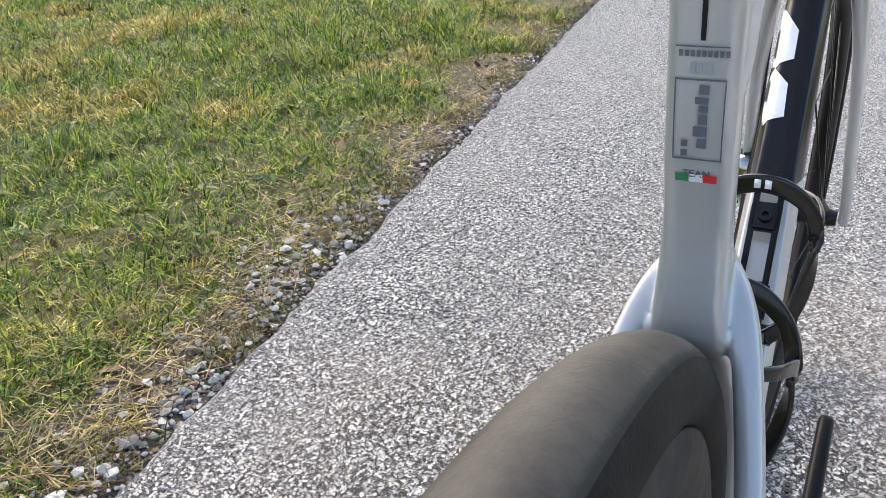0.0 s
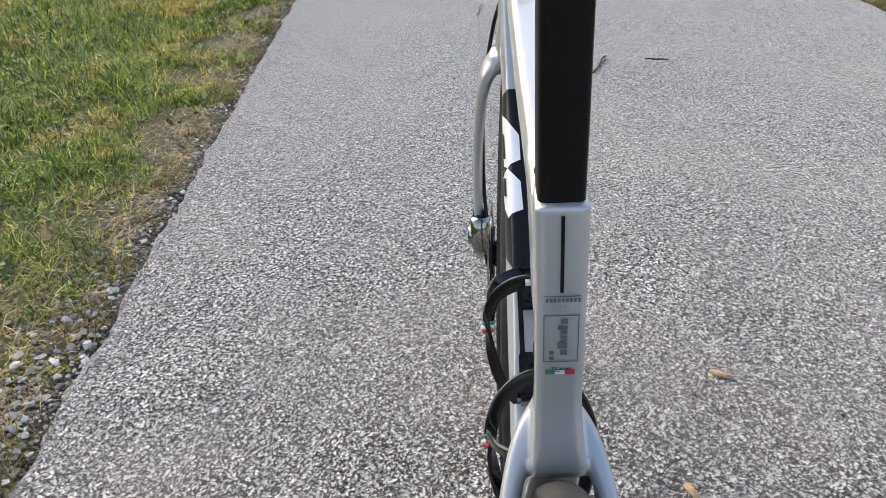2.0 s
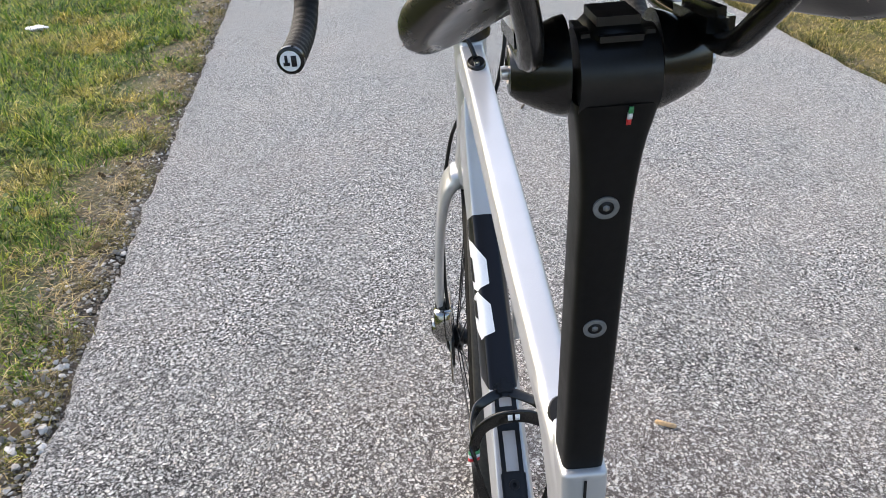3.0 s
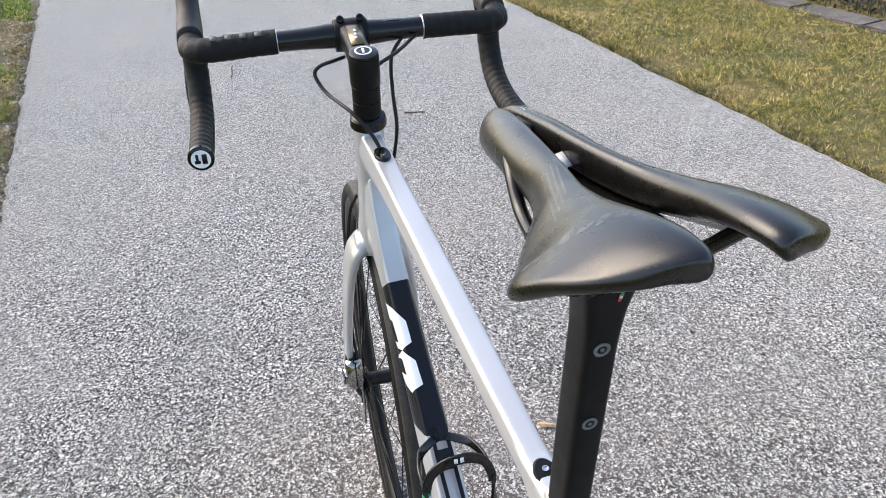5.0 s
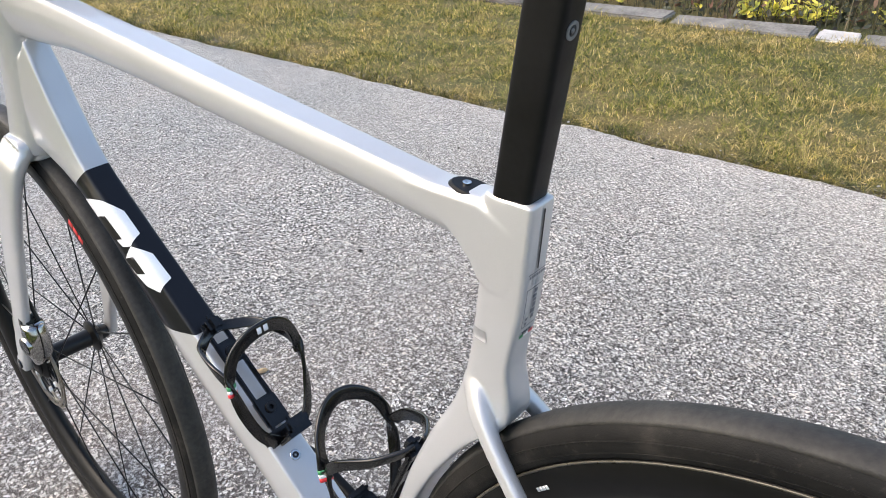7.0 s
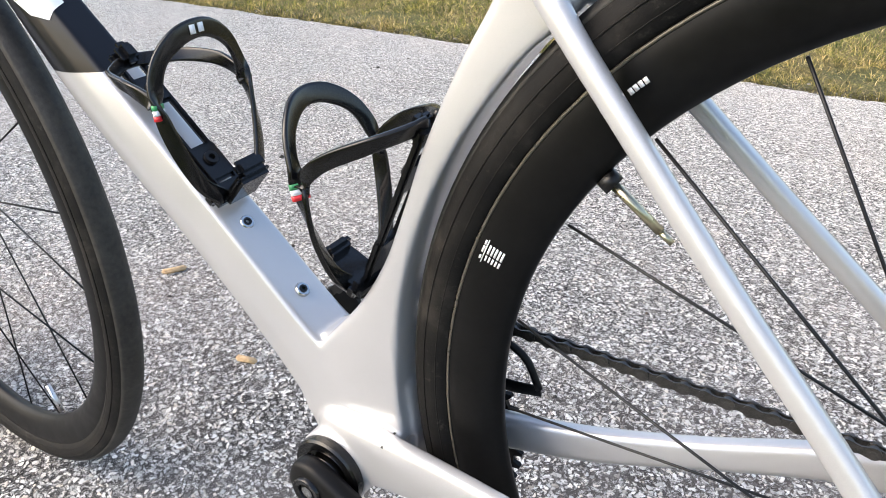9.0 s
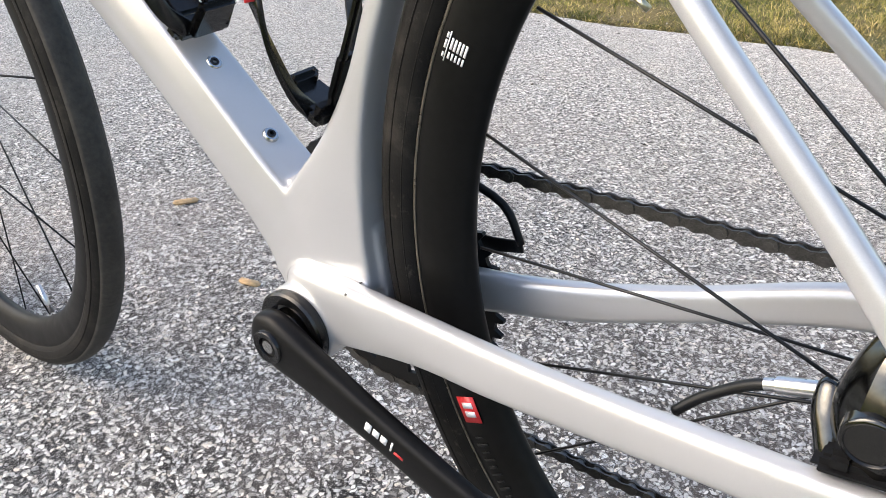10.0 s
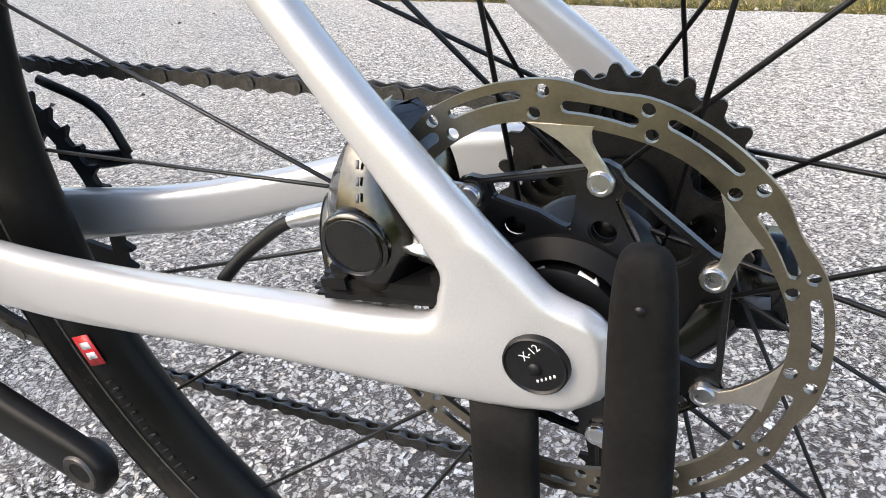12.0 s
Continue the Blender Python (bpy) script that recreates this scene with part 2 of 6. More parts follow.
CRUMB = island_material("dark_crumbs", [(0.0, (0.015, 0.013, 0.010)), (0.7, (0.05, 0.04, 0.03)), (1.0, (0.14, 0.09, 0.05))])
LITTER = island_material("dead_leaves", [(0.0, (0.09, 0.06, 0.03)), (0.5, (0.2, 0.12, 0.06)), (1.0, (0.36, 0.24, 0.12))])
RUBBLE = island_material("pale_rubble", [(0.0, (0.12, 0.11, 0.095)), (0.4, (0.30, 0.285, 0.26)), (0.8, (0.48, 0.46, 0.43)), (1.0, (0.66, 0.645, 0.62))])
WHITE_STONE = plain("white_stone", (0.50, 0.485, 0.46), 0.8, vary=0.25, scale=50, bump=0.6)
SLAB = plain("kerb_stone", (0.20, 0.187, 0.168), 0.85, vary=0.45, scale=9, bump=0.7, bscale=120)
SLAB_DARK = plain("dark_kerb_stone", (0.105, 0.093, 0.08), 0.8, vary=0.5, scale=9, bump=0.7, bscale=120)
SLAB_PALE = plain("kerb_stone_pale", (0.5, 0.48, 0.46), 0.85, vary=0.25, scale=12, bump=0.7, bscale=120)
FRAME_PAINT = paint_material("frame_lacquer", True)
PAINT = paint_material("pearl_lacquer")
DECAL_WHITE = plain("decal_white", (0.74, 0.74, 0.75), 0.35, coat=0.4, vary=0.05)
DECAL_BLACK = plain("decal_black", (0.007, 0.007, 0.008), 0.4, coat=0.05, spec=0.25)
DECAL_GREY = plain("decal_grey", (0.10, 0.11, 0.13), 0.45)
PALE_INK = plain("decal_pale_grey", (0.30, 0.32, 0.34), 0.45)
GREEN_INK = plain("decal_green", (0.03, 0.22, 0.08), 0.45)
RED_INK = plain("decal_red", (0.62, 0.025, 0.03), 0.4)
RIM_INK = plain("rim_dark_print", (0.012, 0.012, 0.0125), 0.42, spec=0.2)
MATT_BLACK = plain("matt_carbon", (0.005, 0.005, 0.0053), 0.42, vary=0.3, scale=30, bump=0.06, bscale=900, spec=0.16)
GLOSS_BLACK = plain("gloss_black", (0.004, 0.004, 0.0043), 0.22, coat=0.1, vary=0.25, spec=0.35)
RIM_BLACK = plain("satin_carbon_rim", (0.005, 0.005, 0.005), 0.40, vary=0.3, scale=25, bump=0.04, bscale=700, spec=0.14)
RUBBER = rubber_material()
TREAD = plain("worn_tread", (0.0185, 0.0168, 0.0142), 0.66, vary=0.7, scale=26, bump=0.4, bscale=700)
LEATHER = plain("saddle_leather", (0.008, 0.007, 0.006), 0.29, coat=0.0, vary=0.25, scale=40, bump=0.05, bscale=1100, spec=0.55)
SADDLE_PRINT = plain("saddle_print", (0.060, 0.059, 0.058), 0.34, vary=0.5, scale=150)
PALE_SILVER = plain("pale_silver_patch", (0.62, 0.61, 0.59), 0.38, vary=0.4, scale=200)
TAPE = plain("bar_tape", (0.008, 0.008, 0.008), 0.6, vary=0.3, scale=90, bump=0.5, bscale=1500, spec=0.2)
HOOD_RUBBER = plain("hood_rubber", (0.01, 0.01, 0.0105), 0.55, vary=0.2, bump=0.2, spec=0.3)
STEEL = plain("brushed_steel", (0.27, 0.235, 0.185), 0.33, 1.0, vary=0.12, scale=80, bump=0.1, bscale=1200)
CHROME = plain("polished_metal", (0.55, 0.54, 0.52), 0.14, 1.0, vary=0.1)
DARK_STEEL = plain("dark_chain_steel", (0.10, 0.095, 0.09), 0.4, 0.9, vary=0.35, scale=120, bump=0.2, bscale=900)
BLACK_STEEL = plain("oiled_black_steel", (0.035, 0.033, 0.031), 0.4, 0.8, vary=0.35, scale=120)
BLACK_ALLOY = plain("black_anodised_alloy", (0.006, 0.006, 0.0064), 0.36, 0.0, vary=0.3, scale=70, spec=0.3)
LOCKRING = plain("matt_black_alloy", (0.005, 0.005, 0.0052), 0.5, vary=0.3, scale=70, spec=0.15)
FINGER = plain("brushed_finger_steel", (0.62, 0.58, 0.52), 0.34, 1.0, vary=0.1, scale=90, bump=0.1, bscale=1400)
CARRIER = plain("gloss_black_alloy", (0.006, 0.006, 0.0064), 0.22, 0.0, vary=0.3, scale=70, spec=0.5)
BRIGHT_CHROME = plain("bright_smoked_chrome", (0.30, 0.30, 0.295), 0.12, 1.0, vary=0.25)
SMOKE_CHROME = plain("smoked_chrome", (0.085, 0.084, 0.080), 0.16, 1.0, vary=0.2)
DULL = plain("dull_alloy", (0.16, 0.165, 0.17), 0.5, 0.3, vary=0.15)
SILVER = plain("silver_alloy", (0.6, 0.6, 0.61), 0.3, 1.0, vary=0.1)
FOAM = plain("stand_rubber", (0.0085, 0.0082, 0.008), 0.75, vary=0.4, scale=45, bump=0.5, bscale=500, spec=0.1)
CABLE = plain("cable_housing", (0.006, 0.006, 0.006), 0.42, vary=0.2, spec=0.3)
STEM_BROWN = plain("worn_satin_alloy", (0.20, 0.15, 0.09), 0.35, 0.85, vary=0.3, scale=50)
BUTT = plain("weathered_wood_chip", (0.52, 0.355, 0.19), 0.8, vary=0.35, scale=150, bump=0.5)
TWIG = plain("twig_bark", (0.10, 0.075, 0.05), 0.85, vary=0.4, scale=120, bump=0.5)
PAPER = plain("crumpled_paper", (0.78, 0.77, 0.76), 0.8, vary=0.08, scale=40)
YELLOW_LEAF = island_material("yellow_leaves", [(0.0, (0.30, 0.34, 0.05)), (0.5, (0.55, 0.50, 0.06)), (1.0, (0.72, 0.60, 0.08))], 0.6, 0.1)
EDGE_GRASS = blade_material("edge_grass_blades", [(0.0, (0.035, 0.03, 0.012)), (0.5, (0.11, 0.10, 0.025)), (1.0, (0.30, 0.23, 0.09))], [(0.0, (0.05, 0.055, 0.012)), (0.5, (0.15, 0.14, 0.03)), (1.0, (0.34, 0.27, 0.11))])
STALK = island_material("dark_stalks", [(0.0, (0.025, 0.03, 0.012)), (0.6, (0.07, 0.065, 0.028)), (1.0, (0.20, 0.15, 0.07))])
BED_LEAF = island_material("shrub_leaves", [(0.0, (0.014, 0.022, 0.010)), (0.5, (0.035, 0.045, 0.016)), (0.85, (0.085, 0.05, 0.03)), (1.0, (0.17, 0.07, 0.035))], 0.6, 0.1)
BARK = plain("shrub_bark", (0.085, 0.065, 0.05), 0.9, vary=0.4, scale=60, bump=0.8, bscale=90)


# ---- geometry helpers ----
def part(name, shape, material, parent=None, label="", smooth=True, auto=None):
    """Links a bmesh or mesh as one object under a thing or part."""
    if isinstance(shape, bmesh.types.BMesh):
        me = bpy.data.meshes.new(name)
        bmesh.ops.recalc_face_normals(shape, faces=shape.faces)
        shape.to_mesh(me)
        shape.free()
    else:
        me = shape
    if smooth:
        me.polygons.foreach_set("use_smooth", [True] * len(me.polygons))
        if auto:
            me.set_sharp_from_angle(angle=radians(auto))
    if not me.materials:
        me.materials.append(material)
    ob = new(name, me)
    ob.parent = parent
    return tagged(ob, label)


def joined(*shapes):
    out = bmesh.new()
    for s in shapes:
        me = bpy.data.meshes.new("piece")
        s.to_mesh(me)
        s.free()
        out.from_mesh(me)
        bpy.data.meshes.remove(me)
    return out


def moved(bm, m):
    bmesh.ops.transform(bm, matrix=m, verts=bm.verts)
    return bm


def loft(rings, closed=False, caps=True):
    """Skins rings of equal length."""
    bm = bmesh.new()
    vs = [[bm.verts.new(p) for p in r] for r in rings]
    n = len(vs[0])
    for i in range(len(vs) if closed else len(vs) - 1):
        a, b = vs[i], vs[(i + 1) % len(vs)]
        for j in range(n):
            bm.faces.new((a[j], a[(j + 1) % n], b[(j + 1) % n], b[j]))
    if caps and not closed:
        bm.faces.new(vs[0][::-1])
        bm.faces.new(vs[-1])
    return bm


def curve(points, k=8, closed=False):
    """Catmull-Rom through tuples of any length."""
    p = [np.array(q, float) for q in points]
    if closed:
        p = [p[-1], *p, p[0], p[1]]
    else:
        p = [2 * p[0] - p[1], *p, 2 * p[-1] - p[-2]]
    out = []
    for i in range(1, len(p) - 2):
        for s in range(k):
            t = s / k
            a, b, c, d = p[i - 1], p[i], p[i + 1], p[i + 2]
            out.append(0.5 * (2 * b + (c - a) * t + (2 * a - 5 * b + 4 * c - d) * t * t + (3 * b - a - 3 * c + d) * t ** 3))
    if not closed:
        out.append(p[-2])
    return out


def oval(a, b, n, power=2.0):
    out = []
    for i in range(n):
        t = 2 * math.pi * i / n
        c, s = math.cos(t), math.sin(t)
        out.append((a * math.copysign(abs(c) ** (2 / power), c), b * math.copysign(abs(s) ** (2 / power), s)))
    return out


def sweep(points, side=(0, 1, 0), n=12, k=6, power=2.0, closed=False, caps=True):
    """A tube along points (x, y, z, half size along side, half size across)."""
    c = curve(points, k, closed)
    rings = []
    m = len(c)
    for i, q in enumerate(c):
        a = Vector(c[(i + 1) % m][:3] if closed else c[min(i + 1, m - 1)][:3])
        b = Vector(c[i - 1][:3] if closed else c[max(i - 1, 0)][:3])
        t = (a - b).normalized()
        s = Vector(side)
        s = (s - t * s.dot(t)).normalized()
        u = t.cross(s)
        o = Vector(q[:3])
        rings.append([tuple(o + s * x + u * y) for x, y in oval(q[3], q[4], n, power)])
    return loft(rings, closed, caps)


def cable(points, r, n=8, k=8):
    """A round tube along points."""
    c = [Vector(q) for q in curve(points, k)]
    t0 = (c[1] - c[0]).normalized()
    s = t0.orthogonal().normalized()
    rings = []
    for i, o in enumerate(c):
        t = (c[min(i + 1, len(c) - 1)] - c[max(i - 1, 0)]).normalized()
        s = (s - t * s.dot(t)).normalized()
        u = t.cross(s)
        rings.append([tuple(o + s * x * r + u * y * r) for x, y in oval(1, 1, n)])
    return loft(rings)


def rod(a, b, r, n=8, r2=None):
    a, b = Vector(a), Vector(b)
    t = (b - a).normalized()
    s = t.orthogonal().normalized()
    u = t.cross(s)
    return loft([[tuple(o + s * x * q + u * y * q) for x, y in oval(1, 1, n)] for o, q in ((a, r), (b, r2 or r))])


def lathe(profile, centre, axis="y", n=48, closed=True):
    """Turns (radius, offset along the axis) round an axis through centre."""
    rings = []
    for i in range(n):
        t = 2 * math.pi * i / n
        c, s = math.cos(t), math.sin(t)
        if axis == "y":
            rings.append([(centre[0] + r * c, centre[1] + o, centre[2] + r * s) for r, o in profile])
        else:
            rings.append([(centre[0] + r * c, centre[1] + r * s, centre[2] + o) for r, o in profile])
    bm = bmesh.new()
    vs = [[bm.verts.new(p) for p in r] for r in rings]
    m = len(profile)
    for i in range(n):
        a, b = vs[i], vs[(i + 1) % n]
        for j in range(m if closed else m - 1):
            bm.faces.new((a[j], a[(j + 1) % m], b[(j + 1) % m], b[j]))
    if not closed:
        bmesh.ops.remove_doubles(bm, verts=bm.verts, dist=1e-6)
        bmesh.ops.holes_fill(bm, edges=[e for e in bm.edges if e.is_boundary], sides=0)
    return bm


def plate(poly, y0, y1, bevel=0.0, holes=()):
    """A flat piece in the x-z plane between y0 and y1, with polygon holes."""
    bm = bmesh.new()
    if holes:
        loops = []
        for ring in (poly, *holes):
            vs = [bm.verts.new((x, y0, z)) for x, z in ring]
            loops += [bm.edges.new((vs[i - 1], vs[i])) for i in range(len(vs))]
        bmesh.ops.triangle_fill(bm, use_beauty=True, use_dissolve=False, edges=loops)
        fs = list(bm.faces)
    else:
        fs = [bm.faces.new([bm.verts.new((x, y0, z)) for x, z in poly])]
    ext = bmesh.ops.extrude_face_region(bm, geom=fs)
    bmesh.ops.translate(bm, vec=(0, y1 - y0, 0), verts=[v for v in ext["geom"] if isinstance(v, bmesh.types.BMVert)])
    bmesh.ops.recalc_face_normals(bm, faces=bm.faces)
    if bevel:
        es = [e for e in bm.edges if len(e.link_faces) == 2 and e.calc_face_angle(0) > 0.6]
        bmesh.ops.bevel(bm, geom=es, offset=bevel, segments=2, affect="EDGES", clamp_overlap=True)
    return bm


def block(size, m=None, bevel=0.0, seg=2):
    bm = bmesh.new()
    bmesh.ops.create_cube(bm, size=1)
    bmesh.ops.scale(bm, vec=size, verts=bm.verts)
    if bevel:
        bmesh.ops.bevel(bm, geom=list(bm.edges), offset=bevel, segments=seg, affect="EDGES", clamp_overlap=True)
    return moved(bm, m) if m else bm


def rounded(poly, times=2):
    """Cuts the corners of a closed polygon."""
    p = [np.array(q, float) for q in poly]
    for _ in range(times):
        p = [q for a, b in zip(p, p[1:] + p[:1]) for q in (a * 0.75 + b * 0.25, a * 0.25 + b * 0.75)]
    return [tuple(q) for q in p]


def circle(r, n=16, cx=0.0, cz=0.0, a0=0.0):
    return [(cx + r * math.cos(a0 + 2 * math.pi * i / n), cz + r * math.sin(a0 + 2 * math.pi * i / n)) for i in range(n)]


def fused(bm, voxel, smooth):
    """One watertight smooth skin round overlapping solids."""
    me = bpy.data.meshes.new("fused")
    bm.to_mesh(me)
    bm.free()
    ob = new("fused", me)
    r = ob.modifiers.new("remesh", "REMESH")
    r.mode, r.voxel_size = "VOXEL", voxel
    s = ob.modifiers.new("smooth", "SMOOTH")
    s.factor, s.iterations = 0.5, smooth
    dg = bpy.context.evaluated_depsgraph_get()
    out = bpy.data.meshes.new_from_object(ob.evaluated_get(dg))
    bpy.data.objects.remove(ob)
    bpy.data.meshes.remove(me)
    return out


def thing(name, label, category, group=""):
    return tagged(new(name), label, category, group)


# ---- ground, path, verges ----
def left_edge(x):
    return 0.734 + 0.0835 * x


def right_edge(x):
    return -2.04 + 0.05 * x


def fall(y):
    """The path and the verge beyond it drop away to the right of the bicycle."""
    s = min(max(0.0, -0.3 - y), 4.2)
    return -0.06 * (math.sqrt(s * s + 0.01) - 0.1)


def hump(x, y):
    return noise.noise((x * 0.9, y * 0.9, 3.1)) * 0.018 + noise.noise((x * 4, y * 4, 7.7)) * 0.006


def ground_height(x, y):
    d = max(y - left_edge(x), right_edge(x) - y)
    if d < 0:
        return fall(y) - 0.03
    w = min(1, d / 0.25)
    return fall(y) + (-0.006 + 0.012 * w) + hump(x, y) * w - (0.010 * (1 - min(1, d / 0.03)))


def build_ground():
    near = list(np.arange(-2.5, 9, 0.07))
    xs = [-900, -200, -50, -12, -6, -4] + near + [10, 12, 16, 24, 60, 200, 900]
    ys = [-900, -200, -50, -12, -8, -6] + list(np.arange(-5.2, -1.2, 0.07)) + [-0.8, -0.3, 0, 0.4] + list(np.arange(0.6, 5, 0.07)) + [5.5, 6.5, 9, 14, 30, 90, 300, 900]
    verts = [(x, y, ground_height(x, y) if abs(x) < 20 and abs(y) < 20 else fall(y) - 0.03) for x in xs for y in ys]
    n = len(ys)
    faces = [(i * n + j, (i + 1) * n + j, (i + 1) * n + j + 1, i * n + j + 1) for i in range(len(xs) - 1) for j in range(n - 1)]
    me = bpy.data.meshes.new("ground")
    me.from_pydata(verts, [], faces)
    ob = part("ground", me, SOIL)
    tagged(ob, "brown earth of the grass verges beside the path", "ground", kind="structure")


def build_road():
    """A worn asphalt path with ragged edges and a thin step down to the soil."""
    xs = [-60, -20, -8] + list(np.arange(-4, 12, 0.03)) + [14, 20, 40, 90]
    verts, faces = [], []
    for x in xs:
        a = left_edge(x) + noise.noise((x * 5, 0, 1)) * 0.018 + noise.noise((x * 24, 0, 2)) * 0.012 + noise.noise((x * 70, 0, 4)) * 0.008
        b = right_edge(x) + noise.noise((x * 4, 0, 5)) * 0.03 + noise.noise((x * 20, 0, 6)) * 0.012
        row = [(b - 0.012, -0.035), (b, -0.006), (b + 0.02, 0.0)] + [(b + (a - b) * t, 0.0) for t in (0.15, 0.3, 0.45, 0.55, 0.6, 0.65, 0.75, 0.88)] + [(a - 0.015, 0.0), (a, -0.005), (a + 0.01, -0.035)]
        verts += [(x, y, z + fall(y)) for y, z in row]
    n = 14
    faces = [(i * n + j, (i + 1) * n + j, (i + 1) * n + j + 1, i * n + j + 1) for i in range(len(xs) - 1) for j in range(n - 1)]
    me = bpy.data.meshes.new("road")
    me.from_pydata(verts, [], faces)
    tagged(part("road", me, ASPHALT), "worn grey asphalt path with coarse pale aggregate", "path", kind="structure")


def scatter(name, make, spots, material, label, category):
    """Many small pieces in one mesh: make(rng) gives verts and faces round the origin."""
    rng = np.random.default_rng(5)
    V, F, base = [], [], 0
    for x, y, z in spots:
        v, f = make(rng, x, y)
        V.append(v + np.array((x, y, z)))
        F.append([[i + base for i in q] for q in f])
        base += len(v)
    me = bpy.data.meshes.new(name)
    me.from_pydata(np.concatenate(V).tolist(), [], [q for f in F for q in f])
    ob = part(name, me, material, smooth=name not in ("gravel", "rubble", "crumbs"))
    return tagged(ob, label, category, kind="stuff")


def blade(rng, length, width, lean, bow):
    """One bent grass blade: a strap and a pointed tip."""
    a = rng.uniform(0, 2 * math.pi)
    d = np.array((math.cos(a), math.sin(a), 0))
    s = np.array((-d[1], d[0], 0)) * width / 2
    e1 = (d * math.sin(lean) + np.array((0, 0, math.cos(lean)))) * length * 0.5
    up = min(lean + 1.6 * bow, 2.05)
    e2 = e1 + (d * math.sin(up) + np.array((0, 0, math.cos(up)))) * length * 0.5
    return np.array((-s, s, e1 - s * 0.8, e1 + s * 0.8, e2)), [(0, 1, 3, 2), (2, 3, 4)]


def grass_left(rng, x, y):
    d = y - left_edge(x)
    tall = 0.40 + 0.60 * min(1, max(0, d) / 0.4)
    clump = max(0.35, 0.8 + 0.7 * noise.noise((x * 3, y * 3, 9)) + 0.6 * noise.noise((x * 14, y * 14, 19)))
    far = 1 + max(0, math.hypot(x, y) - 2.0) * 0.28
    return blade(rng, rng.uniform(0.03, 0.095) * tall * clump * min(far, 1.3), rng.uniform(0.0018, 0.0042) * far, rng.uniform(0.45, 1.5), rng.uniform(0.12, 0.6))


def grass_right(rng, x, y):
    far = 1 + max(0, math.hypot(x, y) - 2.5) * 0.22
    clump = max(0.45, 0.9 + 0.8 * noise.noise((x * 4, y * 4, 29)))
    return blade(rng, rng.uniform(0.016, 0.055) * clump, rng.uniform(0.0013, 0.0027) * far, rng.uniform(0.5, 1.6), rng.uniform(0.1, 0.5))


def stone_maker(lo, hi):
    def make(rng, x, y):
        r = lo * (hi / lo) ** (rng.random() ** 2.2)
        bm_v = [(0, 0, 1), (0.9, 0, 0.35), (0.28, 0.85, 0.35), (-0.72, 0.53, 0.35), (-0.72, -0.53, 0.35), (0.28, -0.85, 0.35),
                (0.72, 0.53, -0.35), (-0.28, 0.85, -0.35), (-0.9, 0, -0.35), (-0.28, -0.85, -0.35), (0.72, -0.53, -0.35)]
        f = [(0, 1, 2), (0, 2, 3), (0, 3, 4), (0, 4, 5), (0, 5, 1), (1, 6, 2), (2, 6, 7), (2, 7, 3), (3, 7, 8), (3, 8, 4), (4, 8, 9), (4, 9, 5), (5, 9, 10), (5, 10, 1), (1, 10, 6)]
        v = np.array(bm_v) * rng.uniform(0.5, 1.35, (11, 3)) * np.array((rng.uniform(0.8, 1.4), rng.uniform(0.7, 1.1), rng.uniform(0.5, 0.8))) * r
        a = rng.uniform(0, 6.28)
        c, s = math.cos(a), math.sin(a)
        return v @ np.array(((c, s, 0), (-s, c, 0), (0, 0, 1))) + np.array((0, 0, r * 0.25)), f
    return make


def leaf_maker(lo, hi, up=0.5):
    def make(rng, x, y):
        r = rng.uniform(lo, hi)
        v = np.array(((-1, 0, 0), (-0.4, 0.42, 0.12), (0.35, 0.4, 0.16), (1, 0, 0.05), (0.35, -0.4, 0.14), (-0.4, -0.42, 0.1), (0, 0, -0.02))) * r
        m = np.array(Euler((rng.normal(0, up), rng.normal(0, up), rng.uniform(0, 6.28))).to_matrix())
        return v @ m.T + np.array((0, 0, r * 0.25)), [(0, 1, 6), (1, 2, 6), (2, 3, 6), (3, 4, 6), (4, 5, 6), (5, 0, 6)]
    return make


def spots(n, x0, x1, f, seed, keep=None):
    rng = np.random.default_rng(seed)
    out = []
    while len(out) < n:
        x = x0 + (x1 - x0) * rng.random() ** 1.0
        y = f(x, rng)
        if keep is None or keep(x, y, rng):
            out.append((x, y, ground_height(x, y) - 0.002))
    return out


def tufts(centres, n, spread, seed):
    rng = np.random.default_rng(seed)
    return [(x + rng.normal(0, spread), y + rng.normal(0, spread), z) for x, y, z in centres for _ in range(n)]


def straw(rng, x, y):
    return blade(rng, rng.uniform(0.02, 0.085), rng.uniform(0.0012, 0.003), rng.uniform(1.15, 1.6), rng.uniform(-0.05, 0.2))


